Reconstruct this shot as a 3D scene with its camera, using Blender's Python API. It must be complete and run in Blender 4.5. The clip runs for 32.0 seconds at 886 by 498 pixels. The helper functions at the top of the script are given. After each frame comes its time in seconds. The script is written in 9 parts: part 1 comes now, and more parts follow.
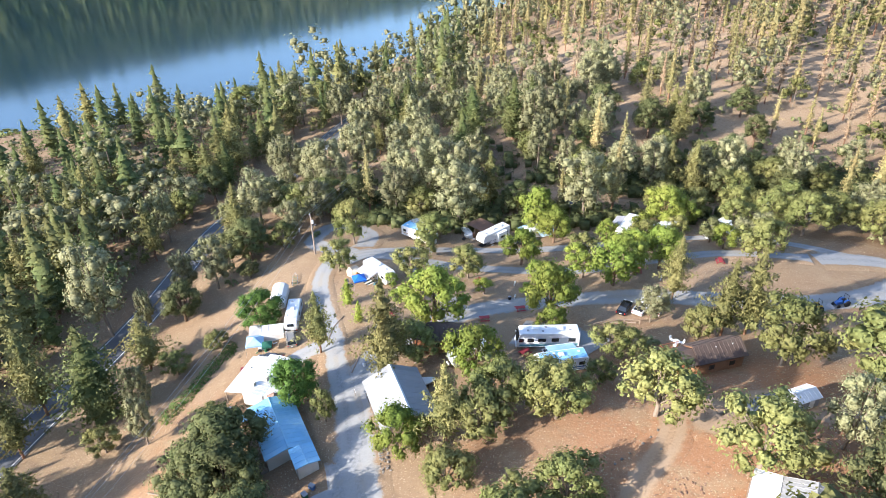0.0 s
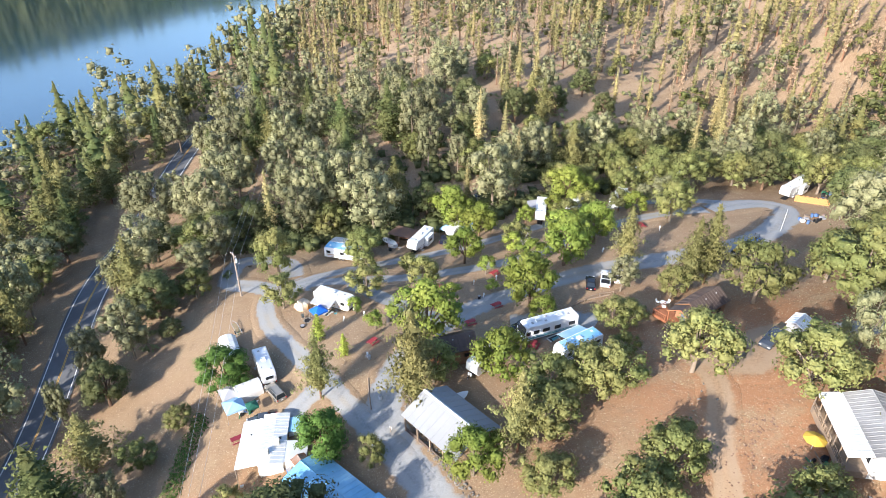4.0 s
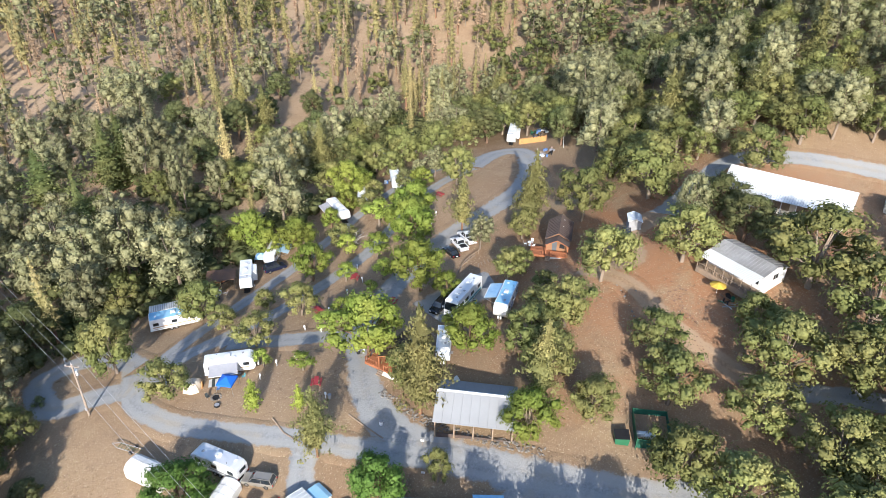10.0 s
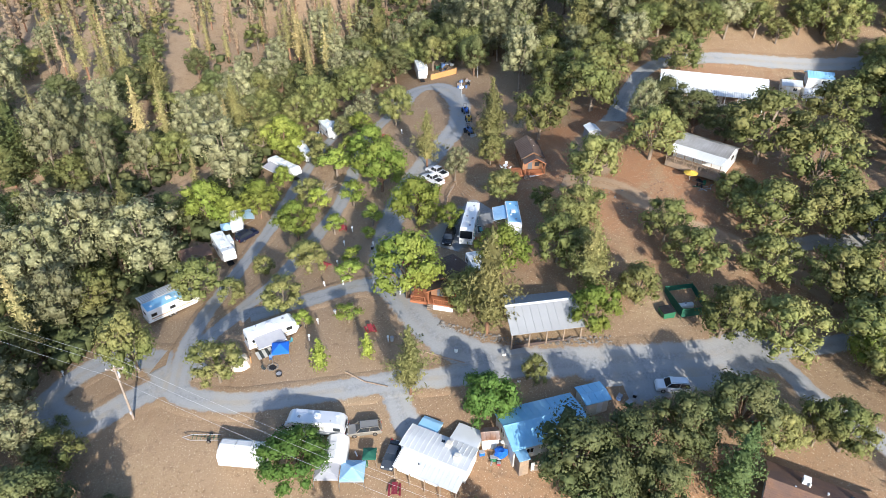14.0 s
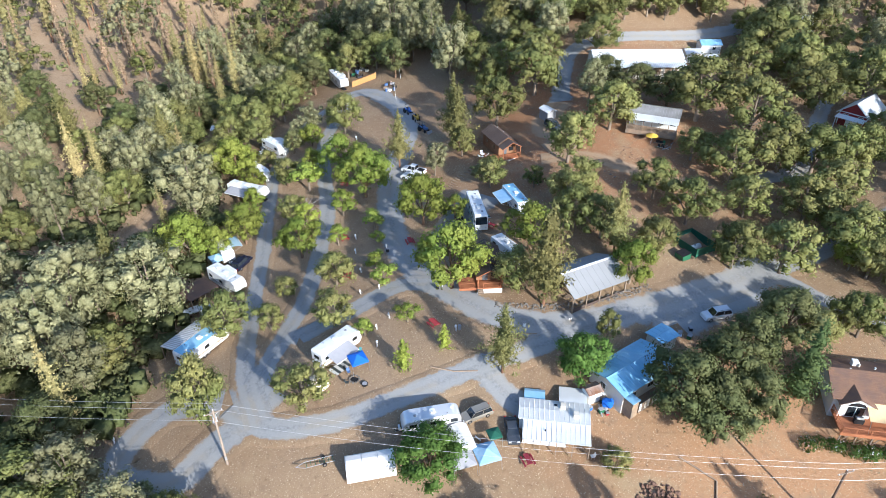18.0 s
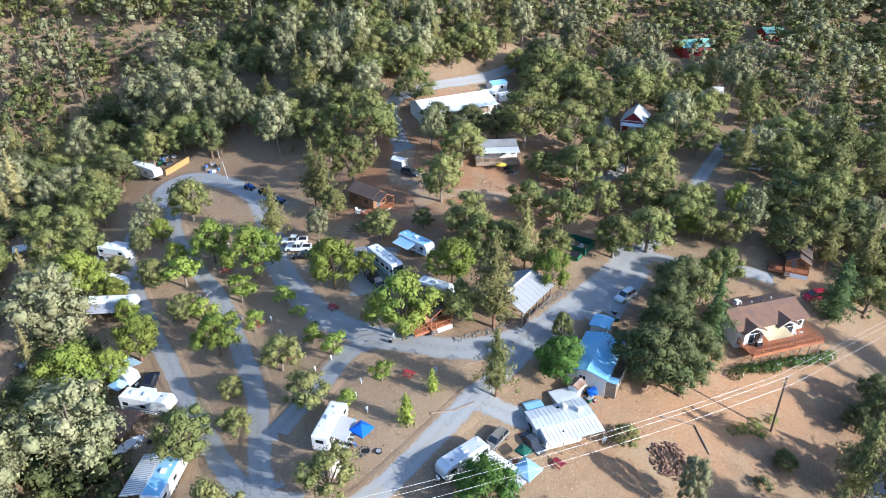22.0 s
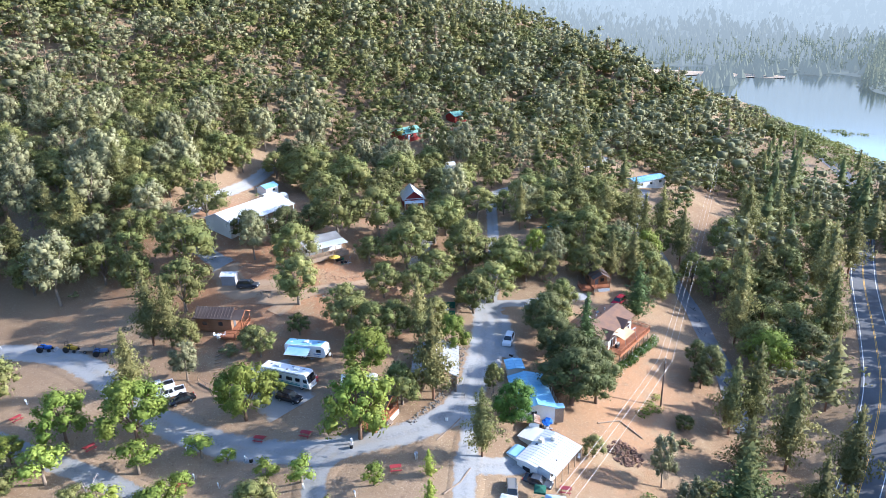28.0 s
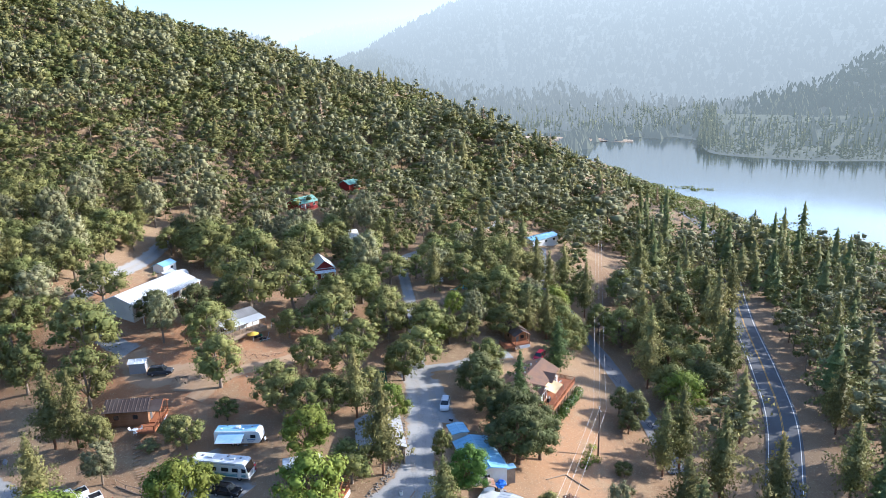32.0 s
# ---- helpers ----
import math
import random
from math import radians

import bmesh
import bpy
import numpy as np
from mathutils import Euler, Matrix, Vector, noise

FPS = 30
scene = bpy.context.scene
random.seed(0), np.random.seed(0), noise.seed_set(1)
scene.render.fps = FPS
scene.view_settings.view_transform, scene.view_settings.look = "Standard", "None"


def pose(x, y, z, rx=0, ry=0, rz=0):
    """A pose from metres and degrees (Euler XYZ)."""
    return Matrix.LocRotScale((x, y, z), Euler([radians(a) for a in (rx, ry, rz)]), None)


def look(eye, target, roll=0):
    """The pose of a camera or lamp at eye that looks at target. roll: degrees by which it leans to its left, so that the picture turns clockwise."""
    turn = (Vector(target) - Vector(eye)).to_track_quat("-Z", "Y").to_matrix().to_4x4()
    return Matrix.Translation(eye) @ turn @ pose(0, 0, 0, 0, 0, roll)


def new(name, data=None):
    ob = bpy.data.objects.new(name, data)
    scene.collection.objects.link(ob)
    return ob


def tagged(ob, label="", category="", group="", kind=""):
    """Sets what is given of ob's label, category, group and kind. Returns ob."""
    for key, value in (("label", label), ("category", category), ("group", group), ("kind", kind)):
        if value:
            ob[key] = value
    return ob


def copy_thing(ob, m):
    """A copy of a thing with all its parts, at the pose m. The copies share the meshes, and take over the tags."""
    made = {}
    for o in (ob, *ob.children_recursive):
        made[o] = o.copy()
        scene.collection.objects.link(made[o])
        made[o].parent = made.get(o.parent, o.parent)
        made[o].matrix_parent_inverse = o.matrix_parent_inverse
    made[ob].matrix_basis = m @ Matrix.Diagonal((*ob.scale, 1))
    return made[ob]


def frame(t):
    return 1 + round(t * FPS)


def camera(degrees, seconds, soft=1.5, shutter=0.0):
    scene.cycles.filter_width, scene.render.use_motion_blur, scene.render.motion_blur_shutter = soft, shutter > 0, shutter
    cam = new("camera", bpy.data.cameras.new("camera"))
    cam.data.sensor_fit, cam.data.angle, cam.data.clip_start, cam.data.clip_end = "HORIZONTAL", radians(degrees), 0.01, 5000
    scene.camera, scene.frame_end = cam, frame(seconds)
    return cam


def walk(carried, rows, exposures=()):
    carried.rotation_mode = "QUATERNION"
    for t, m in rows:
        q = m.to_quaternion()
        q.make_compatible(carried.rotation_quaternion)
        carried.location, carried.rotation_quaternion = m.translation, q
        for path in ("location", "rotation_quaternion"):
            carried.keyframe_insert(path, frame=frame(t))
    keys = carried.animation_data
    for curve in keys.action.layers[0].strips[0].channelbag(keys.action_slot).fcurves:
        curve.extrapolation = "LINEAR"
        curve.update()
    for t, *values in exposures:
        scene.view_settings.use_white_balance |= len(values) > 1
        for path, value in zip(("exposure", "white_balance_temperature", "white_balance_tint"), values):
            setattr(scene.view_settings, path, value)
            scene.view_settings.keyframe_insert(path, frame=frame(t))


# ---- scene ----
cam = camera(68.4, 32.0, 0.7)
METRES, EYE, TILT, LEAN, TURN = 250.0, 75.0, -31.0, 1.0, 0.0
ROWS = [
    (0.0, 0.0, 0.0, 0.0, -0.0, 0.0, 0.0),
    (0.5, -0.017, 0.0033, 0.0016, -2.68, -0.01, 1.49),
    (1.0, -0.0338, 0.0069, 0.0033, -4.69, -0.07, 2.61),
    (1.5, -0.0506, 0.0109, 0.0051, -6.93, -0.19, 3.87),
    (2.0, -0.0673, 0.0152, 0.007, -9.48, -0.36, 5.29),
    (2.5, -0.084, 0.0201, 0.0092, -12.07, -0.6, 6.7),
    (4.5, -0.1493, 0.0452, 0.0205, -21.83, -1.95, 11.82),
    (5.0, -0.1646, 0.0528, 0.0242, -24.55, -2.49, 13.17),
    (5.5, -0.1796, 0.0608, 0.028, -27.44, -3.12, 14.59),
    (6.0, -0.1939, 0.0697, 0.0322, -30.44, -3.83, 16.0),
    (6.5, -0.2076, 0.0789, 0.0371, -33.73, -4.72, 17.47),
    (7.0, -0.2208, 0.0891, 0.042, -37.23, -5.72, 18.94),
    (7.5, -0.2337, 0.0998, 0.0474, -40.88, -6.84, 20.4),
    (8.0, -0.2454, 0.1107, 0.0528, -44.52, -8.05, 21.78),
    (8.5, -0.2567, 0.1219, 0.0585, -48.23, -9.37, 23.07),
    (9.0, -0.268, 0.1334, 0.0645, -51.66, -10.62, 24.13),
    (9.5, -0.2788, 0.1453, 0.0709, -54.94, -11.95, 25.08),
    (10.0, -0.289, 0.1574, 0.0771, -58.02, -13.56, 26.0),
    (10.5, -0.2986, 0.1698, 0.0835, -60.81, -15.58, 26.73),
    (11.0, -0.3083, 0.183, 0.0902, -63.34, -17.67, 27.3),
    (11.5, -0.3169, 0.1962, 0.0974, -65.61, -19.63, 27.81),
    (12.0, -0.3252, 0.2102, 0.1044, -68.15, -21.46, 28.31),
    (12.5, -0.3323, 0.2234, 0.1119, -71.13, -23.55, 28.91),
    (13.0, -0.3393, 0.2381, 0.1192, -74.01, -25.35, 29.37),
    (13.5, -0.3454, 0.2525, 0.127, -76.45, -26.61, 29.73),
    (14.0, -0.3508, 0.267, 0.1347, -78.83, -27.7, 30.06),
    (14.5, -0.3554, 0.2816, 0.1427, -81.43, -28.92, 30.35),
    (16.5, -0.3678, 0.3415, 0.175, -92.06, -33.98, 30.94),
    (17.0, -0.3695, 0.3567, 0.1837, -94.51, -35.18, 30.95),
    (17.5, -0.3707, 0.372, 0.1923, -96.8, -36.29, 30.92),
    (18.0, -0.3714, 0.3875, 0.2009, -99.36, -37.3, 30.81),
    (18.5, -0.371, 0.4016, 0.2095, -104.32, -39.25, 30.6),
    (19.0, -0.3692, 0.4165, 0.2185, -109.92, -41.46, 29.97),
    (19.5, -0.3659, 0.432, 0.2269, -113.98, -42.72, 29.3),
    (20.0, -0.3619, 0.4462, 0.2351, -117.18, -43.59, 28.83),
    (20.5, -0.3567, 0.461, 0.2434, -120.16, -44.25, 28.2),
    (21.0, -0.3508, 0.4744, 0.2517, -123.2, -45.03, 27.61),
    (21.5, -0.3441, 0.4886, 0.2598, -126.4, -45.77, 26.82),
    (22.0, -0.3367, 0.5018, 0.268, -129.42, -46.46, 26.03),
    (22.5, -0.3283, 0.5149, 0.2761, -132.31, -47.06, 25.22),
    (23.0, -0.3192, 0.528, 0.2838, -135.39, -47.64, 24.27),
    (23.5, -0.3092, 0.5402, 0.2911, -138.5, -48.2, 23.22),
    (24.0, -0.2988, 0.5523, 0.2981, -142.14, -48.89, 21.92),
    (24.5, -0.2873, 0.5636, 0.3047, -146.03, -49.6, 20.4),
    (25.0, -0.2747, 0.5743, 0.3113, -148.66, -49.8, 19.3),
    (25.5, -0.2619, 0.584, 0.3169, -150.41, -49.6, 18.53),
    (27.5, -0.2159, 0.6094, 0.3332, -159.64, -49.26, 14.2),
    (28.0, -0.2061, 0.613, 0.3354, -162.06, -49.05, 12.97),
    (28.5, -0.1974, 0.6159, 0.3372, -164.43, -48.79, 11.73),
    (29.0, -0.1895, 0.6181, 0.3388, -166.35, -48.42, 10.69),
    (29.5, -0.183, 0.6196, 0.3399, -167.92, -47.97, 9.82),
    (30.0, -0.1773, 0.6207, 0.3408, -169.31, -47.49, 9.04),
    (30.5, -0.1723, 0.6216, 0.3415, -170.52, -46.95, 8.32),
    (31.0, -0.1678, 0.6222, 0.342, -171.43, -46.36, 7.77),
    (31.5, -0.1637, 0.6226, 0.3425, -172.0, -45.74, 7.41),
    (32.0, -0.1601, 0.623, 0.3429, -172.3, -45.08, 7.2),
]
EXPOSURES = ((0.0, 1.54, 5980, 12), (6.0, 1.22, 5980, 11), (13.0, 0.98, 5940, 10), (18.0, 1.0, 5640, 9), (25.0, 1.32, 5320, 11), (28.0, 1.47, 5380, 13), (29.2, 1.34, 5440, 12.5), (32.0, 1.23, 5600, 12.5))
walk(cam, [(t, pose(0, 0, EYE, TILT, LEAN, TURN) @ pose(METRES * x, METRES * y, METRES * z, 90 + pitch, roll, yaw)) for t, x, y, z, yaw, pitch, roll in ROWS], EXPOSURES)

# ---- light: low warm sun over the lake, clear sky ----
SUN_FROM = Vector((-0.89, -0.46, 0.0)).normalized()
SUN_HEIGHT = 22.0
world = bpy.data.worlds.new("sky")
scene.world = world
world.use_nodes = True
wn = world.node_tree.nodes
sky = wn.new("ShaderNodeTexSky")
sky.sky_type = "NISHITA"
sky.sun_disc = False
sky.sun_elevation = radians(SUN_HEIGHT)
sky.sun_rotation = math.atan2(SUN_FROM.x, SUN_FROM.y)
sky.air_density, sky.dust_density, sky.ozone_density = 1.0, 1.5, 2.5
wn["Background"].inputs["Strength"].default_value = 0.15
world.node_tree.links.new(sky.outputs["Color"], wn["Background"].inputs["Color"])
sun = new("sun", bpy.data.lights.new("sun", "SUN"))
sun.data.energy, sun.data.angle, sun.data.color = 4.3, radians(0.6), (1.0, 0.9, 0.76)
sun_way = SUN_FROM * math.cos(radians(SUN_HEIGHT)) + Vector((0, 0, math.sin(radians(SUN_HEIGHT))))
sun.matrix_world = look(sun_way * 300, (0, 0, 0))

# ---- materials ----
def material(name, rgb, rough=0.8, metal=0.0, vary=0.25, scale=3.0, bump=0.0, bump_scale=30.0, other=None, spec=0.3, rand=0.0, big=0.12):
    """A procedural surface: colour varied at two scales, optional second colour for stains, fine relief."""
    m = bpy.data.materials.new(name)
    m.use_nodes = True
    n, l = m.node_tree.nodes, m.node_tree.links
    bsdf = n["Principled BSDF"]
    bsdf.inputs["Roughness"].default_value = rough
    bsdf.inputs["Metallic"].default_value = metal
    bsdf.inputs["Specular IOR Level"].default_value = spec
    co = n.new("ShaderNodeTexCoord")
    small = n.new("ShaderNodeTexNoise")
    small.inputs["Scale"].default_value = scale
    small.inputs["Detail"].default_value = 6
    large = n.new("ShaderNodeTexNoise")
    large.inputs["Scale"].default_value = scale * big
    large.inputs["Detail"].default_value = 3
    for t in (small, large):
        l.new(co.outputs["Object"], t.inputs["Vector"])
    mix = n.new("ShaderNodeMix")
    mix.data_type = "RGBA"
    dark = [c * (1 - vary) for c in rgb]
    mix.inputs["A"].default_value = (*dark, 1)
    mix.inputs["B"].default_value = (*[min(1, c * (1 + vary)) for c in rgb], 1)
    l.new(small.outputs["Fac"], mix.inputs["Factor"])
    col = mix.outputs["Result"]
    ramp = n.new("ShaderNodeMapRange")
    ramp.inputs["From Min"].default_value, ramp.inputs["From Max"].default_value = 0.42, 0.62
    l.new(large.outputs["Fac"], ramp.inputs["Value"])
    mix2 = n.new("ShaderNodeMix")
    mix2.data_type = "RGBA"
    l.new(ramp.outputs["Result"], mix2.inputs["Factor"])
    l.new(col, mix2.inputs["A"])
    o = other or [c * (1 - vary * 0.6) for c in rgb]
    mix2.inputs["B"].default_value = (*o, 1)
    col = mix2.outputs["Result"]
    if rand:
        info = n.new("ShaderNodeObjectInfo")
        hsv = n.new("ShaderNodeHueSaturation")
        mr = n.new("ShaderNodeMapRange")
        mr.inputs["To Min"].default_value, mr.inputs["To Max"].default_value = 1 - rand, 1 + rand
        l.new(info.outputs["Random"], mr.inputs["Value"])
        l.new(mr.outputs["Result"], hsv.inputs["Value"])
        l.new(col, hsv.inputs["Color"])
        col = hsv.outputs["Color"]
    l.new(col, bsdf.inputs["Base Color"])
    if bump:
        bt = n.new("ShaderNodeTexNoise")
        bt.inputs["Scale"].default_value = bump_scale
        bt.inputs["Detail"].default_value = 5
        l.new(co.outputs["Object"], bt.inputs["Vector"])
        b = n.new("ShaderNodeBump")
        b.inputs["Strength"].default_value = bump
        b.inputs["Distance"].default_value = 0.05
        l.new(bt.outputs["Fac"], b.inputs["Height"])
        l.new(b.outputs["Normal"], bsdf.inputs["Normal"])
    return m


def leaf_material(name, rgb, other, rough=0.6, through_light=0.22, tree_vary=0.25):
    """Foliage: every leaf clump differs a little, trees differ from one another, light comes through."""
    m = bpy.data.materials.new(name)
    m.use_nodes = True
    n, l = m.node_tree.nodes, m.node_tree.links
    bsdf, out = n["Principled BSDF"], n["Material Output"]
    bsdf.inputs["Roughness"].default_value = rough
    bsdf.inputs["Specular IOR Level"].default_value = 0.1
    geo = n.new("ShaderNodeNewGeometry")
    info = n.new("ShaderNodeObjectInfo")
    noise_t = n.new("ShaderNodeTexNoise")
    noise_t.inputs["Scale"].default_value = 0.11
    noise_t.inputs["Detail"].default_value = 1.5
    l.new(geo.outputs["Position"], noise_t.inputs["Vector"])
    mix = n.new("ShaderNodeMix")
    mix.data_type = "RGBA"
    mix.inputs["A"].default_value = (*rgb, 1)
    mix.inputs["B"].default_value = (*other, 1)
    ramp = n.new("ShaderNodeMapRange")
    ramp.inputs["From Min"].default_value, ramp.inputs["From Max"].default_value = 0.35, 0.65
    l.new(noise_t.outputs["Fac"], ramp.inputs["Value"])
    l.new(ramp.outputs["Result"], mix.inputs["Factor"])
    hsv = n.new("ShaderNodeHueSaturation")
    add = n.new("ShaderNodeMath")
    add.operation = "MULTIPLY_ADD"
    add.inputs[1].default_value, add.inputs[2].default_value = 0.36, 0.82
    l.new(geo.outputs["Random Per Island"], add.inputs[0])
    tv = n.new("ShaderNodeMapRange")
    tv.inputs["To Min"].default_value, tv.inputs["To Max"].default_value = 1 - tree_vary, 1 + tree_vary
    l.new(info.outputs["Random"], tv.inputs["Value"])
    mul = n.new("ShaderNodeMath")
    mul.operation = "MULTIPLY"
    l.new(add.outputs[0], mul.inputs[0])
    l.new(tv.outputs["Result"], mul.inputs[1])
    fine = n.new("ShaderNodeTexNoise")
    fine.inputs["Scale"].default_value, fine.inputs["Detail"].default_value, fine.inputs["Roughness"].default_value = 1.9, 4, 0.75
    l.new(geo.outputs["Position"], fine.inputs["Vector"])
    fr = n.new("ShaderNodeMapRange")
    fr.inputs["From Min"].default_value, fr.inputs["From Max"].default_value = 0.36, 0.62
    fr.inputs["To Min"].default_value, fr.inputs["To Max"].default_value = 0.76, 1.22
    l.new(fine.outputs["Fac"], fr.inputs["Value"])
    grain = n.new("ShaderNodeMath")
    grain.operation = "MULTIPLY"
    l.new(mul.outputs[0], grain.inputs[0])
    l.new(fr.outputs["Result"], grain.inputs[1])
    l.new(grain.outputs[0], hsv.inputs["Value"])
    l.new(mix.outputs["Result"], hsv.inputs["Color"])
    l.new(hsv.outputs["Color"], bsdf.inputs["Base Color"])
    tr = n.new("ShaderNodeBsdfTranslucent")
    l.new(hsv.outputs["Color"], tr.inputs["Color"])
    ms = n.new("ShaderNodeMixShader")
    ms.inputs["Fac"].default_value = through_light
    l.new(bsdf.outputs[0], ms.inputs[1])
    l.new(tr.outputs[0], ms.inputs[2])
    l.new(ms.outputs[0], out.inputs["Surface"])
    return m


def soil_colour(n, l):
    """Nodes of dry orange-brown soil with straw grass, leaf litter and pebbles: its colour, a noise maker and a blender."""
    co = n.new("ShaderNodeTexCoord")

    def tex(scale, detail=5, rough=0.6):
        t = n.new("ShaderNodeTexNoise")
        t.inputs["Scale"].default_value, t.inputs["Detail"].default_value, t.inputs["Roughness"].default_value = scale, detail, rough
        l.new(co.outputs["Object"], t.inputs["Vector"])
        return t.outputs["Fac"]

    def blend(fac, lo, hi, a, b):
        r = n.new("ShaderNodeMapRange")
        r.inputs["From Min"].default_value, r.inputs["From Max"].default_value = lo, hi
        l.new(fac, r.inputs["Value"])
        x = n.new("ShaderNodeMix")
        x.data_type = "RGBA"
        l.new(r.outputs["Result"], x.inputs["Factor"])
        for v, s in ((a, "A"), (b, "B")):
            if isinstance(v, tuple):
                x.inputs[s].default_value = (*v, 1)
            else:
                l.new(v, x.inputs[s])
        return x.outputs["Result"]

    def oval(x, y, wide, deep):
        away = n.new("ShaderNodeVectorMath")
        away.operation = "SUBTRACT"
        away.inputs[1].default_value = (x, y, 0.0)
        l.new(co.outputs["Object"], away.inputs[0])
        flat = n.new("ShaderNodeVectorMath")
        flat.operation = "MULTIPLY"
        flat.inputs[1].default_value = (1 / wide, 1 / deep, 0.0)
        l.new(away.outputs[0], flat.inputs[0])
        reach = n.new("ShaderNodeVectorMath")
        reach.operation = "LENGTH"
        l.new(flat.outputs[0], reach.inputs[0])
        ragged = n.new("ShaderNodeMath")
        ragged.operation = "MULTIPLY_ADD"
        ragged.inputs[1].default_value = 1.6
        l.new(tex(0.12, 6, 0.7), ragged.inputs[0])
        l.new(reach.outputs["Value"], ragged.inputs[2])
        return ragged.outputs[0]

    soil = blend(tex(0.045, 4), 0.42, 0.6, (0.268, 0.189, 0.117), (0.232, 0.147, 0.086))
    # redder cut banks round the terrace and below the brown house
    soil = blend(oval(42.0, 52.0, 40.0, 40.0), 1.2, 2.0, (0.3, 0.158, 0.084), soil)
    soil = blend(oval(-40.0, 50.0, 20.0, 36.0), 1.1, 1.9, (0.335, 0.192, 0.102), soil)
    straw = blend(tex(0.09, 6, 0.7), 0.5, 0.66, soil, (0.298, 0.216, 0.13))
    # pale dry grass on the sunny northern slope
    straw = blend(oval(110.0, 260.0, 170.0, 95.0), 1.2, 2.0, (0.37, 0.265, 0.17), straw)
    # pale trodden dust of the campsites
    straw = blend(oval(22.0, 113.0, 66.0, 24.0), 1.25, 1.95, (0.3, 0.212, 0.135), straw)
    shade = blend(tex(0.35, 6, 0.7), 0.54, 0.72, straw, (0.22, 0.148, 0.095))
    litter = blend(tex(1.6, 7, 0.8), 0.55, 0.68, shade, (0.15, 0.098, 0.06))
    return blend(tex(4.5, 4, 0.75), 0.58, 0.66, litter, (0.5, 0.41, 0.29)), tex, blend


def finish_earth(m, colour, tex):
    n, l = m.node_tree.nodes, m.node_tree.links
    bsdf = n["Principled BSDF"]
    bsdf.inputs["Roughness"].default_value = 0.95
    bsdf.inputs["Specular IOR Level"].default_value = 0.1
    l.new(colour, bsdf.inputs["Base Color"])
    b = n.new("ShaderNodeBump")
    b.inputs["Strength"].default_value, b.inputs["Distance"].default_value = 0.6, 0.12
    l.new(tex(2.2, 8, 0.7), b.inputs["Height"])
    l.new(b.outputs["Normal"], bsdf.inputs["Normal"])
    return m


def ground_material():
    m = bpy.data.materials.new("dry_soil")
    m.use_nodes = True
    colour, tex, _ = soil_colour(m.node_tree.nodes, m.node_tree.links)
    return finish_earth(m, colour, tex)


def lane_material(name, rgb, dust, track):
    """Loose gravel that thins out into the soil at the lane's edge, with wheel tracks and dusty patches."""
    m = bpy.data.materials.new(name)
    m.use_nodes = True
    n, l = m.node_tree.nodes, m.node_tree.links
    soil, tex, blend = soil_colour(n, l)
    gravel = blend(tex(2.2, 6, 0.7), 0.35, 0.68, tuple(c * 0.78 for c in rgb), tuple(c * 1.18 for c in rgb))
    gravel = blend(tex(0.13, 5, 0.65), 0.46, 0.62, gravel, dust)

    def attribute(word):
        a = n.new("ShaderNodeAttribute")
        a.attribute_name = word
        return a.outputs["Fac"]

    def plus(fac, amount, other):
        x = n.new("ShaderNodeMath")
        x.operation = "MULTIPLY_ADD"
        x.inputs[1].default_value = amount
        l.new(fac, x.inputs[0])
        l.new(other, x.inputs[2])
        return x.outputs[0]

    gravel = blend(plus(tex(0.4, 5, 0.7), 0.5, attribute("rut")), 0.35, 0.75, track, gravel)
    edge = plus(tex(0.55, 6, 0.75), 0.85, attribute("edge"))
    return finish_earth(m, blend(edge, 1.12, 1.26, gravel, soil), tex)


def water_material():
    m = bpy.data.materials.new("lake_water")
    m.use_nodes = True
    n, l = m.node_tree.nodes, m.node_tree.links
    bsdf = n["Principled BSDF"]
    bsdf.inputs["Base Color"].default_value = (0.006, 0.026, 0.042, 1)
    bsdf.inputs["Roughness"].default_value = 0.1
    bsdf.inputs["IOR"].default_value = 1.55
    bsdf.inputs["Coat Weight"].default_value = 1.0
    bsdf.inputs["Coat Roughness"].default_value = 0.09
    co = n.new("ShaderNodeTexCoord")
    t = n.new("ShaderNodeTexNoise")
    t.inputs["Scale"].default_value, t.inputs["Detail"].default_value = 0.35, 4
    l.new(co.outputs["Object"], t.inputs["Vector"])
    b = n.new("ShaderNodeBump")
    b.inputs["Strength"].default_value, b.inputs["Distance"].default_value = 0.1, 0.15
    l.new(t.outputs["Fac"], b.inputs["Height"])
    l.new(b.outputs["Normal"], bsdf.inputs["Normal"])
    return m


def glass_material(name, rgb=(0.02, 0.025, 0.03)):
    m = material(name, rgb, rough=0.08, vary=0.1, spec=0.8)
    return m


SOIL = ground_material()
WATER = water_material()
GRAVEL = lane_material("grey_gravel", (0.272, 0.276, 0.276), (0.315, 0.29, 0.25), (0.305, 0.306, 0.3))
DIRT_TRACK = lane_material("pale_dirt", (0.33, 0.225, 0.14), (0.35, 0.245, 0.155), (0.345, 0.25, 0.165))
ASPHALT = material("asphalt", (0.12, 0.125, 0.132), 0.85, vary=0.18, scale=1.2, bump=0.2, bump_scale=40, other=(0.1, 0.1, 0.105))
TAR = material("tar", (0.025, 0.025, 0.027), 0.6, vary=0.1, scale=6)
OLD_ASPHALT = material("patched_asphalt", (0.2, 0.2, 0.205), 0.9, vary=0.25, scale=0.9, bump=0.2, bump_scale=30, other=(0.155, 0.155, 0.16))
LINE_WHITE = material("road_paint_white", (0.72, 0.72, 0.7), 0.7, vary=0.15, scale=2)
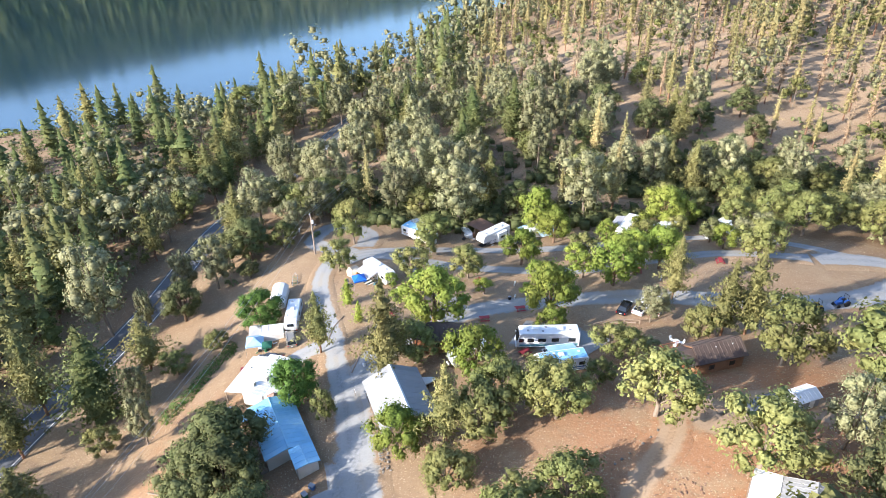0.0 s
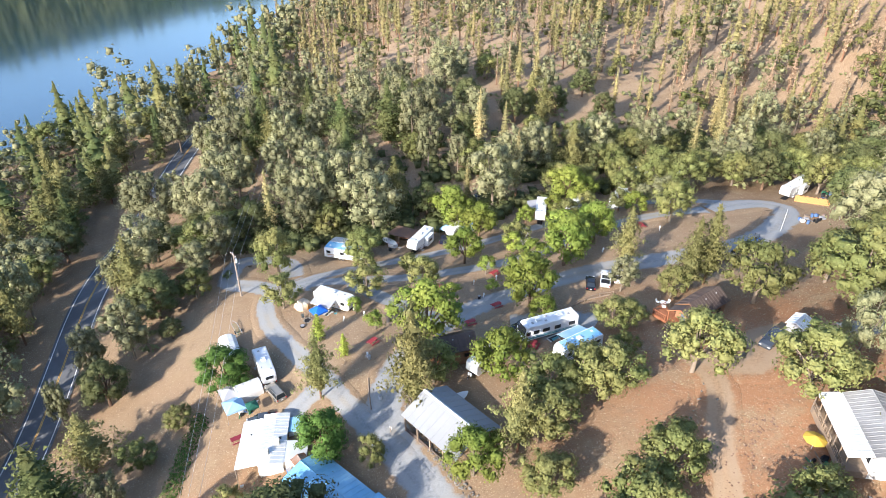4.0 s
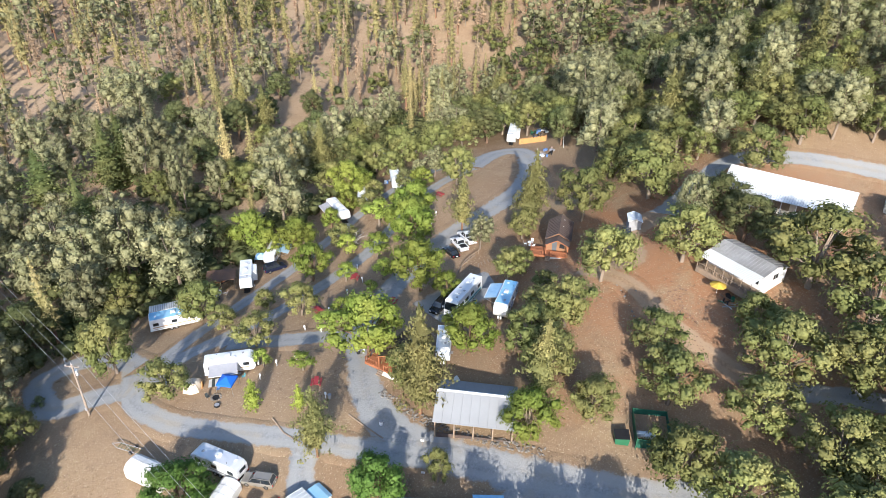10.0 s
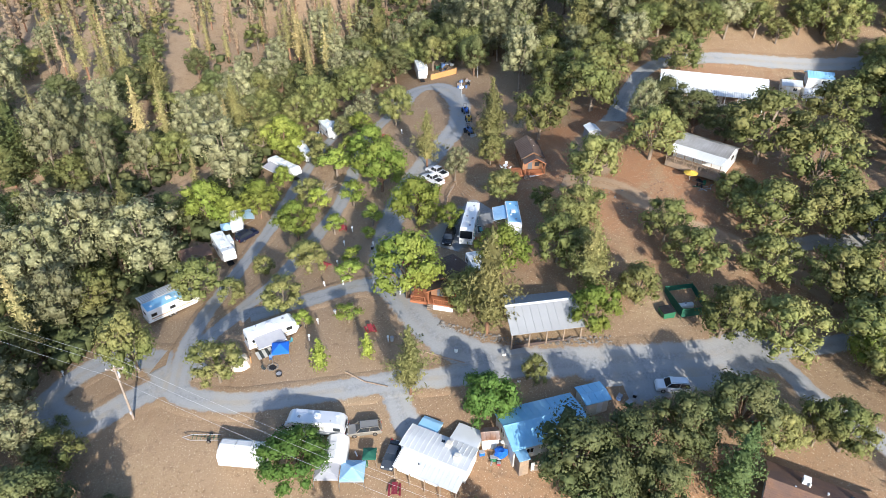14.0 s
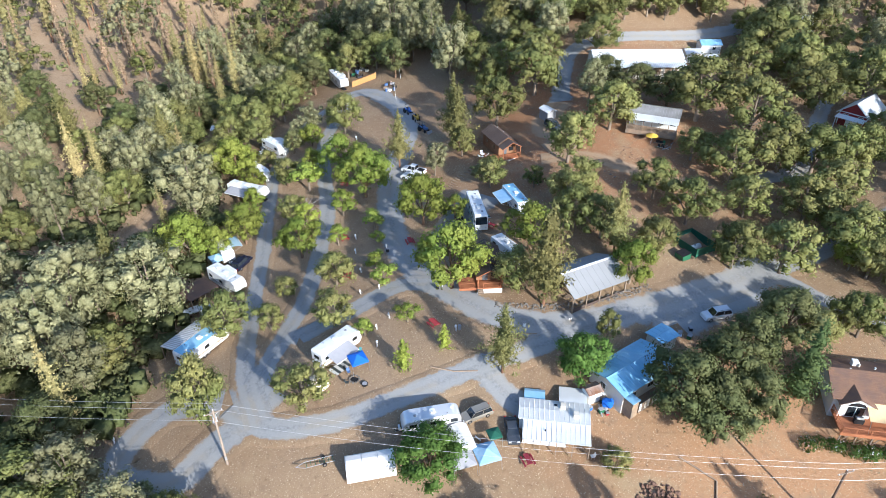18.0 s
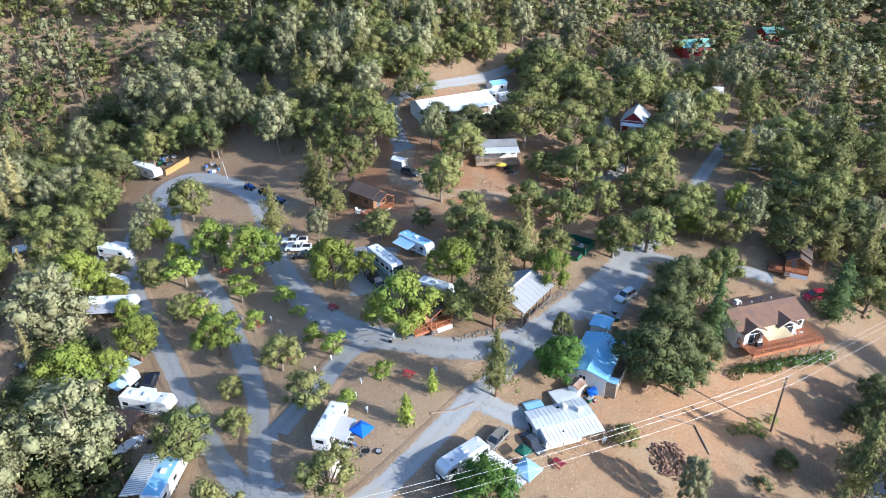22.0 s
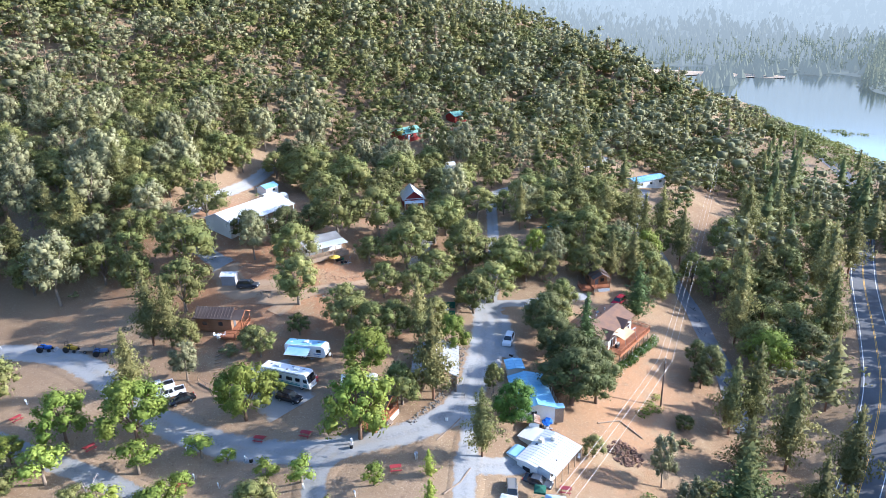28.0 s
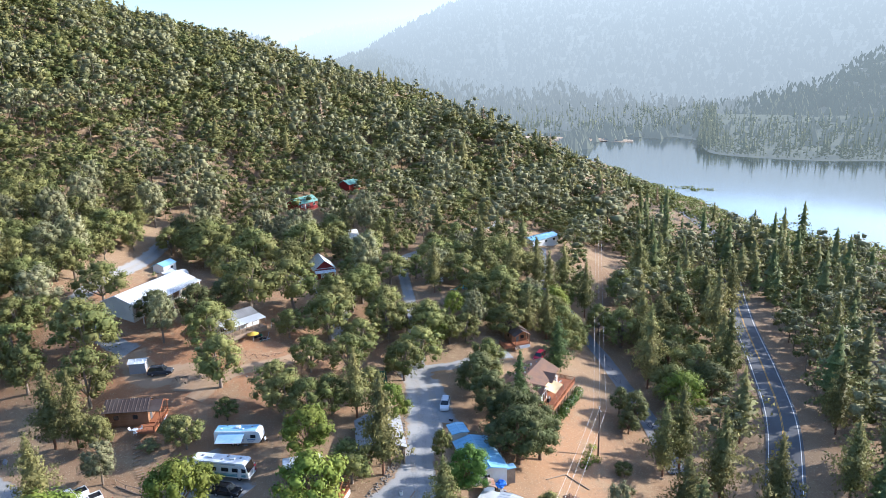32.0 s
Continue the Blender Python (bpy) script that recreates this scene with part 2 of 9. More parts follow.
LINE_YELLOW = material("road_paint_yellow", (0.62, 0.36, 0.06), 0.7, vary=0.15, scale=2)
BARK = material("brown_bark", (0.16, 0.1, 0.065), 0.95, vary=0.35, scale=4, bump=0.8, bump_scale=12, rand=0.2)
PINE_BARK = material("reddish_pine_bark", (0.23, 0.125, 0.075), 0.95, vary=0.35, scale=3, bump=0.8, bump_scale=10, rand=0.2)
GREY_BARK = material("grey_bark", (0.21, 0.165, 0.125), 0.95, vary=0.3, scale=4, bump=0.7, bump_scale=12, rand=0.2)
PALE_WOOD = material("bleached_dead_wood", (0.42, 0.38, 0.34), 0.9, vary=0.2, scale=4)
L_GREY_PINE = leaf_material("grey_pine_needles", (0.262, 0.252, 0.136), (0.218, 0.22, 0.115), through_light=0.27)
L_PINE = leaf_material("pine_needles", (0.184, 0.187, 0.070), (0.249, 0.224, 0.087), through_light=0.27)
L_GOLD_PINE = leaf_material("sun_bleached_needles", (0.4, 0.325, 0.15), (0.32, 0.29, 0.125), through_light=0.27)
L_DARK_FIR = leaf_material("dark_conifer_needles", (0.080, 0.120, 0.045), (0.105, 0.141, 0.051), through_light=0.27)
L_OAK = leaf_material("oak_leaves", (0.168, 0.188, 0.063), (0.23, 0.22, 0.08), through_light=0.27)
L_DARK_OAK = leaf_material("dark_oak_leaves", (0.104, 0.124, 0.049), (0.144, 0.148, 0.062), through_light=0.27)
L_BRIGHT = leaf_material("bright_green_leaves", (0.152, 0.208, 0.04), (0.215, 0.238, 0.05), through_light=0.27)
L_MULBERRY = leaf_material("deep_green_leaves", (0.080, 0.146, 0.032), (0.103, 0.166, 0.036), through_light=0.27)
L_LIME = leaf_material("lime_leaves", (0.289, 0.328, 0.063), (0.224, 0.286, 0.059), through_light=0.27)
L_BROWN = leaf_material("dead_brown_needles", (0.436, 0.305, 0.199), (0.362, 0.280, 0.185), through_light=0.27)
L_SHRUB = leaf_material("dry_shrub_leaves", (0.212, 0.210, 0.096), (0.165, 0.183, 0.079))
L_REED = leaf_material("lakeside_reeds", (0.291, 0.304, 0.102), (0.213, 0.246, 0.078))
L_DENSE_PINE = leaf_material("dense_pine_needles", (0.11, 0.138, 0.05), (0.16, 0.165, 0.062), through_light=0.27)
# ---- the lie of the land ----
LAKE_Z = -17.0
# height of the tilted valley floor, then rises and hollows: (x, y, radius, height)
PLANE = (8.28, 0.2247, -0.0401)
CAMP_RISES = (
    (132, 140, 45, -30.8), (34, 137, 22, -7.2), (96, -40, 45, -17.3), (52, 84, 22, -5.4), (-71, 49, 22, -6.3),
    (0, 155, 22, -7.1), (-35, -73, 22, 5.2), (69, 155, 22, -8.2), (-35, 102, 22, 1.5), (-18, -3, 22, 4.7),
    (-53, -3, 22, -8.5), (-71, 120, 22, -5.1), (122, 155, 22, 3.3), (-106, 49, 22, 2.7))
BANK_RISES = (
    (122, 14, 22, 4.2), (16, 102, 22, -4.7), (104, -38, 22, 7.0), (-53, 84, 22, -3.1), (0, 32, 22, -5.0),
    (69, 14, 22, -4.2), (-53, 190, 22, -4.4), (157, 67, 22, -4.2), (87, 84, 22, -7.7), (87, 49, 22, 2.5),
    (157, 120, 22, -5.8), (0, 225, 22, -3.7))
VALLEY_RISES = (
    (380, -216, 170, 40.1), (-36, -672, 110, -45.5), (-188, 472, 70, 27.8), (-300, -472, 45, 21.2), (36, 472, 70, -13.1),
    (-300, 24, 70, 14.6), (12, -256, 30, 13.5), (104, -601, 22, 11.4), (260, 136, 70, -12.4), (108, -448, 30, 7.9),
    (-123, -478, 22, -8.2), (-300, 296, 30, 13.2), (0, -407, 22, -6.5), (-84, 272, 30, 1.3), (-35, -267, 22, 3.5),
    (263, -179, 22, 5.1), (252, -400, 30, 4.3), (-132, -760, 30, -3.9), (204, -4, 45, -4.5), (-53, 313, 22, -3.0),
    (-194, 67, 22, 2.8), (-12, 392, 45, -3.8), (-106, 401, 22, -2.4), (-106, -531, 22, -3.5))
RIDGE_RISES = (
    (-300, 208, 110, 45.8), (-300, -144, 110, 29.3), (204, 248, 70, -24.8), (148, -312, 70, 8.0), (-76, -368, 70, -17.9),
    (204, 632, 30, 15.0), (492, -56, 110, 17.4), (-76, -144, 70, -10.8), (34, -689, 22, -13.1), (348, -40, 45, 9.2),
    (69, 542, 22, -11.3), (96, -148, 45, -5.9), (-180, -208, 30, -6.5), (204, 392, 30, 1.5), (84, 416, 30, -8.3),
    (-88, -302, 22, -5.7), (228, 67, 22, 3.5), (24, 284, 45, -5.4), (0, 595, 22, -7.1), (316, 360, 70, -3.6),
    (180, 152, 30, -6.5), (404, -601, 22, 4.6), (-159, -425, 22, -2.6), (24, -148, 45, -2.0))
# the waterline: x of the near shore for each y
SHORE_Y = (-1000, -900, -760, -690, -650, -560, -489, -413, -367, -316, -264, -223, -203, -180, -100, 0, 150, 249, 266, 306, 335, 400, 460, 546, 800)
SHORE_X = (120, 90, 40, 10, -4, -30, -64, -91, -109, -123, -130, -144, -159, -184, -212, -215, -200, -178, -110, -46, -29, 5, 30, 66, 150)


def ground_z(x, y):
    x, y = np.asarray(x, float), np.asarray(y, float)
    v = PLANE[0] + PLANE[1] * x + PLANE[2] * y
    for cx, cy, r, a in CAMP_RISES + BANK_RISES + VALLEY_RISES + RIDGE_RISES:
        v = v + a * np.exp(-((x - cx) ** 2 + (y - cy) ** 2) / (2 * r * r))
    v = np.where(v > 115, 115 + 40 * np.tanh((v - 115) / 40), v)
    v = v - 0.16 * np.maximum(0, -y - 420)
    off = x - np.interp(y, SHORE_Y, SHORE_X)
    v = np.where(off < 0, np.minimum(v, LAKE_Z + 0.1 * np.maximum(off, -60)), np.maximum(v, LAKE_Z + 0.25 + np.minimum(off, 60) * 0.045))
    return v


def gz(x, y):
    return float(ground_z(x, y))


def mesh_object(name, verts, faces, mat, parent=None, smooth=False):
    me = bpy.data.meshes.new(name)
    me.from_pydata(verts, [], faces)
    me.materials.append(mat)
    if smooth:
        me.polygons.foreach_set("use_smooth", [True] * len(me.polygons))
    ob = new(name, me)
    if parent:
        ob.parent = parent
    return ob


def steps(points):
    out = []
    for a, b, d in points:
        out += list(np.arange(a, b, d))
    return np.array(out)


xs = steps(((-2600, -600, 130), (-600, -250, 25), (-250, -112, 6), (-112, 130, 2), (130, 260, 5), (260, 600, 14), (600, 2600, 130)))
ys = steps(((-2600, -800, 130), (-800, -300, 20), (-300, -70, 6), (-70, 165, 2), (165, 330, 5), (330, 620, 14), (620, 2600, 130)))
X, Y = np.meshgrid(xs, ys)
Z = ground_z(X, Y)
rough = np.random.RandomState(4)
Z = Z + rough.uniform(-0.035, 0.035, Z.shape)
nx, ny = len(xs), len(ys)
idx = np.arange(nx * ny).reshape(ny, nx)
quads = np.stack([idx[:-1, :-1], idx[:-1, 1:], idx[1:, 1:], idx[1:, :-1]], -1).reshape(-1, 4)
ground = mesh_object("ground", np.stack([X, Y, Z], -1).reshape(-1, 3).tolist(), quads.tolist(), SOIL, smooth=True)
tagged(ground, "dry orange-brown hillside soil with straw grass", "ground", kind="structure")
lake = mesh_object("water", [(-1500, -1500, LAKE_Z), (500, -1500, LAKE_Z), (500, 1500, LAKE_Z), (-1500, 1500, LAKE_Z)], [(0, 1, 2, 3)], WATER)
tagged(lake, "calm blue lake reflecting the wooded mountains", "lake", kind="structure")


def spline(points, gap=1.5):
    """A smooth line through the points, with an even gap."""
    p = [Vector(q) for q in points]
    p = [p[0] * 2 - p[1]] + p + [p[-1] * 2 - p[-2]]
    out = []
    for i in range(1, len(p) - 2):
        k = max(2, int((p[i + 1] - p[i]).length / gap))
        for j in range(k):
            t = j / k
            out.append(0.5 * ((2 * p[i]) + (p[i + 1] - p[i - 1]) * t + (2 * p[i - 1] - 5 * p[i] + 4 * p[i + 1] - p[i + 2]) * t * t + (3 * p[i] - p[i - 1] - 3 * p[i + 1] + p[i + 2]) * t ** 3))
    out.append(p[-2])
    return out


ROAD_LINES, LANES = [], []


def road(name, points, width, mat, lift, label, ragged=0.1, offset=0.0, category="road", track=True):
    """A strip laid over the ground along a line."""
    line = spline([(x, y, 0) for x, y in points])
    if track:
        ROAD_LINES.append((np.array([(p.x, p.y) for p in line]), width))
    r = random.Random(len(points) * 7 + int(width * 10))
    verts, faces, wl, wr = [], [], 0, 0
    lane = mat in (GRAVEL, DIRT_TRACK)
    across = [(k / 10 - 0.5) * (2.7 if lane else 2) for k in range(11)]
    for i, p in enumerate(line):
        d = (line[min(i + 1, len(line) - 1)] - line[max(i - 1, 0)]).normalized()
        side = Vector((-d.y, d.x, 0))
        wl, wr = 0.8 * wl + r.uniform(-ragged, ragged), 0.8 * wr + r.uniform(-ragged, ragged)
        for s in across:
            q = p + side * (offset + s * width / 2 + (wl if s < 0 else wr) * min(1, abs(s)))
            verts.append((q.x, q.y, gz(q.x, q.y) + lift - (0.16 if abs(s) > 1.3 else 0)))
        if i:
            a = (i - 1) * 11
            faces += [(a + k, a + k + 1, a + k + 12, a + k + 11) for k in range(10)]
    ob = mesh_object(name, verts, faces, mat, smooth=True)
    if lane:
        LANES.append((ob, np.array([(p.x, p.y) for p in line]), width / 2))
        ob.data.attributes.new("rut", "FLOAT", "POINT").data.foreach_set("value", np.tile([abs(abs(s) - 0.42) * 1.6 for s in across], len(line)).astype(np.float32))
    return tagged(ob, label, category, kind="structure")


def feather_lanes():
    """How far each point of a lane lies towards the edge of the nearest lane: 0 in its middle, 1 at its edge."""
    for ob, _, _ in LANES:
        co = np.empty(len(ob.data.vertices) * 3, np.float32)
        ob.data.vertices.foreach_get("co", co)
        co = co.reshape(-1, 3)
        far = np.full(len(co), 9.0)
        for _, line, half in LANES:
            far = np.minimum(far, np.sqrt(((co[:, None, :2] - line[None]) ** 2).sum(-1)).min(1) / half)
        ob.data.attributes.new("edge", "FLOAT", "POINT").data.foreach_set("value", far.astype(np.float32))


LOOP = "pale grey gravel lane of the campground"
HIGHWAY = [(0, 330), (-16, 290), (-30, 250), (-44, 212), (-53, 185), (-62, 155), (-67, 132), (-72, 105), (-78, 78), (-86, 52), (-93, 25), (-97, -5), (-101, -45), (-110, -100), (-118, -150), (-115, -200), (-100, -250)]
road("road", HIGHWAY, 7.6, ASPHALT, 0.13, "two-lane asphalt highway with painted lines", ragged=0.0)
road("road_line", HIGHWAY, 0.16, LINE_WHITE, 0.145, "white edge line of the highway", 0, 3.2, "road marking", False)
road("road_line", HIGHWAY, 0.16, LINE_WHITE, 0.145, "white edge line of the highway", 0, -3.2, "road marking", False)
road("road_line", HIGHWAY, 0.12, LINE_YELLOW, 0.145, "yellow centre line of the highway", 0, 0.13, "road marking", False)
road("road_line", HIGHWAY, 0.12, LINE_YELLOW, 0.145, "yellow centre line of the highway", 0, -0.13, "road marking", False)
DRIVE = [(-66, 50), (-63, 37), (-60.5, 26), (-57.5, 15), (-53.4, -1), (-47.6, -12.5), (-42, -22.5), (-36, -31), (-33, -48), (-32, -66)]
road("road", DRIVE, 5.0, OLD_ASPHALT, 0.12, "cracked asphalt drive below the houses", 0.12)
ROAD_LINES[-1] = (ROAD_LINES[-1][0], 9.0)
# wandering tar seams poured into the cracks of the drive
rt = random.Random(77)
for k in range(26):
    a = rt.uniform(0.0, 0.62) if k > 5 else 0.05 + 0.1 * k
    i0 = a * (len(DRIVE) - 1)
    (x0, y0), (x1, y1) = DRIVE[int(i0)], DRIVE[int(i0) + 1]
    f = i0 - int(i0)
    x0, y0, ln = x0 + (x1 - x0) * f, y0 + (y1 - y0) * f, math.hypot(x1 - x0, y1 - y0)
    dx, dy = (x1 - x0) / ln, (y1 - y0) / ln
    side, along, seam = rt.uniform(-1.5, 1.5), 0.0, []
    for q in range(rt.randint(5, 11)):
        seam.append((x0 + dx * along - dy * side, y0 + dy * along + dx * side))
        along += rt.uniform(0.1, 0.9)
        side = max(-2.0, min(2.0, side + rt.uniform(-0.8, 0.8)))
    road("tar_seam", seam, rt.uniform(0.1, 0.2), TAR, 0.15, "black tar seam on the cracked drive", 0, 0, "road marking", False)
for a, b in (((-31.2, 130), (-48.8, 52.7)), ((-48.8, 52.7), (-57.0, -127.5))):
    ROAD_LINES.append((np.linspace(a, b, 60), 6.5))
road("road", [(-4, 38), (-8.5, 45), (-11.3, 55), (-13.6, 64), (-15.2, 73), (-14.6, 82), (-11.2, 89), (-5.5, 94), (1.5, 99), (12, 102.5), (24, 103.5), (35.7, 102.5), (49.5, 98.5), (63, 96), (76, 98), (85, 102)], 7.0, GRAVEL, 0.11, LOOP)
road("road", [(-14.7, 66), (-16.3, 74), (-18.9, 83), (-21, 92), (-23.6, 100.5), (-26, 108.7), (-27.6, 116.7), (-26.6, 125), (-22, 131)], 4.5, GRAVEL, 0.122, LOOP)
road("road", [(-26, 126), (-16, 129), (-4, 129.8), (6, 129.9), (18.8, 129.6), (30.6, 129.7), (42.8, 129.5), (52, 128.7), (62.4, 126.8), (74, 121.5), (84, 114)], 4.0, GRAVEL, 0.134, LOOP)
road("road", [(-18, 127), (-9, 124), (1, 120.5), (16, 118.2), (30, 116.5), (45, 117.2), (58, 117.2), (74, 113.5)], 4.4, GRAVEL, 0.146, LOOP)
road("road", [(-1, 98), (0, 104), (-4.5, 112), (-9, 121)], 5.0, GRAVEL, 0.158, LOOP)
road("road", [(74, 97), (85.5, 101.5), (90.5, 107), (87, 112.5), (75, 113.5)], 7.0, GRAVEL, 0.17, "wide gravel turning place at the loop's end", 0.18)
road("road", [(-20, 124), (-27, 131), (-33, 138), (-29, 146), (-20, 141), (-20, 132)], 6.0, GRAVEL, 0.1, "dusty gravel fork at the utility pole", 0.18)
road("road", [(-9, 42), (-13, 52), (-16, 60)], 11.0, GRAVEL, 0.098, "gravel parking place by the sheds", 0.2)
road("road", [(12, 92), (20, 88), (24, 84)], 12.0, GRAVEL, 0.095, "gravel parking bay under the bank", 0.2)
road("road", [(-21, 93), (-24.5, 91.5), (-27, 90), (-29, 88)], 5.0, GRAVEL, 0.097, "gravel yard between parked cars and the mobile home", 0.2)
road("road", [(-8.5, 46), (-6, 32), (-3, 20), (2.8, 4), (9, -14), (12, -27), (9, -38), (4, -50), (2, -58), (-5, -79), (-12, -98), (-10, -118)], 4.2, GRAVEL, 0.105, "gravel lane running up through the oaks")
road("road", [(-2, 21), (7, 28.5), (14, 37), (18, 46), (22.5, 53), (29, 61), (31, 70)], 4.6, DIRT_TRACK, 0.1, "dirt track to the cabin on the terrace", 0.2)
road("road", [(34, 68), (36, 62), (44, 66), (52, 60)], 8.0, DIRT_TRACK, 0.094, "bare dirt terrace by the cabin", 0.25)
road("road", [(52, 60), (64, 56), (72.5, 51), (75.5, 40), (79, 23), (83, 6), (87, -10)], 5.6, GRAVEL, 0.1, "gravel track behind the metal barn", 0.18)
road("road", [(14, 37), (16.5, 26), (17.5, 18), (24, 13), (30, 8), (38, 1), (46, -7), (58, -24)], 4.2, GRAVEL, 0.098, "gravel drive to the red barn", 0.15)
road("road", [(10, 165), (25, 158), (45, 152), (65, 150), (90, 146)], 4.0, DIRT_TRACK, 0.1, "shaded dirt track in the ravine", 0.2)
road("road", [(-7, 42), (-10, 36), (-14, 33.5), (-18.5, 29.5), (-22, 25.5), (-28, 21)], 4.0, GRAVEL, 0.1, "gravel drive behind the brown house", 0.18)
feather_lanes()
# ---- trees ----
def thing(name, label, category, group="", kind="", at=None):
    ob = new(name)
    ob.empty_display_size = 0.2
    if at is not None:
        ob.matrix_basis = at
    return tagged(ob, label, category, group, kind)


def stick(verts, faces, p, q, r0, r1, n=6, weld=None):
    """A tapered round bar from p to q; weld ties its foot to a vertex of the bar that it grows from. Returns its first tip vertex."""
    p, q = Vector(p), Vector(q)
    d = (q - p).normalized()
    u = d.orthogonal().normalized()
    w = d.cross(u)
    a = len(verts)
    for c, r in ((p, r0), (q, r1)):
        for k in range(n):
            t = 2 * math.pi * k / n
            verts.append(tuple(c + (u * math.cos(t) + w * math.sin(t)) * r))
    faces += [(a + k, a + (k + 1) % n, a + n + (k + 1) % n, a + n + k) for k in range(n)]
    faces.append(tuple(a + n + k for k in range(n)))
    if weld is not None:
        faces.append((weld, a, a + 1))
    return a + n


def leaf_quads(rs, centres, radii, count, size, flat=0.75, hang=0.0, out=0.7, core=0.8):
    """Small bent leaf sprays over the outside of ellipsoid clumps; returns vertices and faces."""
    centres, radii = np.array(centres, float), np.array(radii, float)
    vol = (radii.prod(1)) ** 0.67
    pick = rs.choice(len(centres), count, p=vol / vol.sum())
    d = rs.normal(size=(count, 3))
    d[:, 2] = d[:, 2] * 0.9 + 0.25
    d /= np.linalg.norm(d, axis=1)[:, None]
    rad = core + (1.12 - core) * rs.uniform(0, 1, count)
    rad *= 1 + 0.1 * rs.normal(size=count)
    pos = centres[pick] + d * radii[pick] * rad[:, None]
    nrm = d * out + rs.normal(size=(count, 3)) * (1 - out) * 0.8 + np.array((0, 0, 0.2))
    nrm /= np.linalg.norm(nrm, axis=1)[:, None]
    mid = centres.mean(0)
    crown = (pos - mid) / (np.abs(centres - mid).max(0) + radii.max(0))
    soft = 0.62 * d + 0.5 * crown + 0.3 * nrm
    soft /= np.linalg.norm(soft, axis=1)[:, None] + 1e-9
    nrm *= np.where((nrm * soft).sum(1) < 0, -1, 1)[:, None]
    u = np.cross(nrm, rs.normal(size=(count, 3)))
    u /= np.linalg.norm(u, axis=1)[:, None]
    w = np.cross(nrm, u)
    s = size * rs.uniform(0.6, 1.35, count)[:, None]
    u, w = u * s, w * s * flat
    bend = nrm * s * 0.22
    drop = np.array((0, 0, -1.0)) * s * hang
    v = np.stack([pos - u * 0.52 + bend * 0.4, pos + u * 0.3 - w * 0.62, pos + u * 0.36 + w * 0.62 + drop], 1).reshape(-1, 3)
    f = np.arange(count * 3).reshape(-1, 3)
    # the light falls on a spray as on the clump and the crown that it belongs to
    return v, f, np.repeat(soft, 3, 0)


def ball_template(n):
    """A ball of even quads, n to a cube edge."""
    index, pts, quads = {}, [], []
    for axis in range(3):
        for sign in (-1, 1):
            for i in range(n):
                for j in range(n):
                    q = []
                    for a, b in ((i, j), (i + 1, j), (i + 1, j + 1), (i, j + 1)):
                        p = [0, 0, 0]
                        p[axis], p[(axis + 1) % 3], p[(axis + 2) % 3] = sign * n, 2 * a - n, 2 * b - n
                        key = tuple(p)
                        if key not in index:
                            index[key] = len(pts)
                            v = np.array(p, float)
                            pts.append(v / np.linalg.norm(v))
                        q.append(index[key])
                    quads.append(q if sign > 0 else q[::-1])
    return np.array(pts), np.array(quads)


BALLS = {1: ball_template(1), 2: ball_template(2), 3: ball_template(3)}


def lumps(rs, centres, radii, n=2, shrink=0.86):
    """The inner mass of each leaf clump, dented and uneven."""
    pts, quads = BALLS[n]
    vs, fs, ns, a = [], [], [], 0
    for c, r in zip(centres, radii):
        k = rs.uniform(0.78, 1.18, len(pts))[:, None]
        vs.append(np.array(c)[None] + pts * np.array(r)[None] * shrink * k)
        fs.append(quads + a)
        ns.append(pts)
        a += len(pts)
    return np.concatenate(vs), np.concatenate(fs), np.concatenate(ns)


def both(a, b):
    """Two pieces of foliage as one: vertices, a list of face arrays and normals."""
    return np.concatenate([a[0], b[0]]), [a[1], b[1] + len(a[0])], np.concatenate([a[2], b[2]])


def merge_numpy(name, blocks, mat, parent=None):
    verts = np.concatenate([b[0] for b in blocks])
    loops, sizes, a = [], [], 0
    for v, faces, _ in blocks:
        for f in faces if isinstance(faces, list) else [faces]:
            loops.append((f + a).ravel())
            sizes.append(np.full(len(f), f.shape[1]))
        a += len(v)
    loops, sizes = np.concatenate(loops), np.concatenate(sizes)
    me = bpy.data.meshes.new(name)
    me.vertices.add(len(verts))
    me.vertices.foreach_set("co", verts.astype(np.float32).ravel())
    me.loops.add(len(loops))
    me.loops.foreach_set("vertex_index", loops.astype(np.int32))
    me.polygons.add(len(sizes))
    me.polygons.foreach_set("loop_start", (np.cumsum(sizes) - sizes).astype(np.int32))
    me.polygons.foreach_set("use_smooth", np.ones(len(sizes), dtype=bool))
    me.update(calc_edges=True)
    normals = np.concatenate([b[2] for b in blocks]).astype(np.float32)
    me.attributes.new("custom_normal", "FLOAT_VECTOR", "POINT").data.foreach_set("vector", normals.ravel())
    me.materials.append(mat)
    ob = new(name, me)
    if parent:
        ob.parent = parent
    return ob


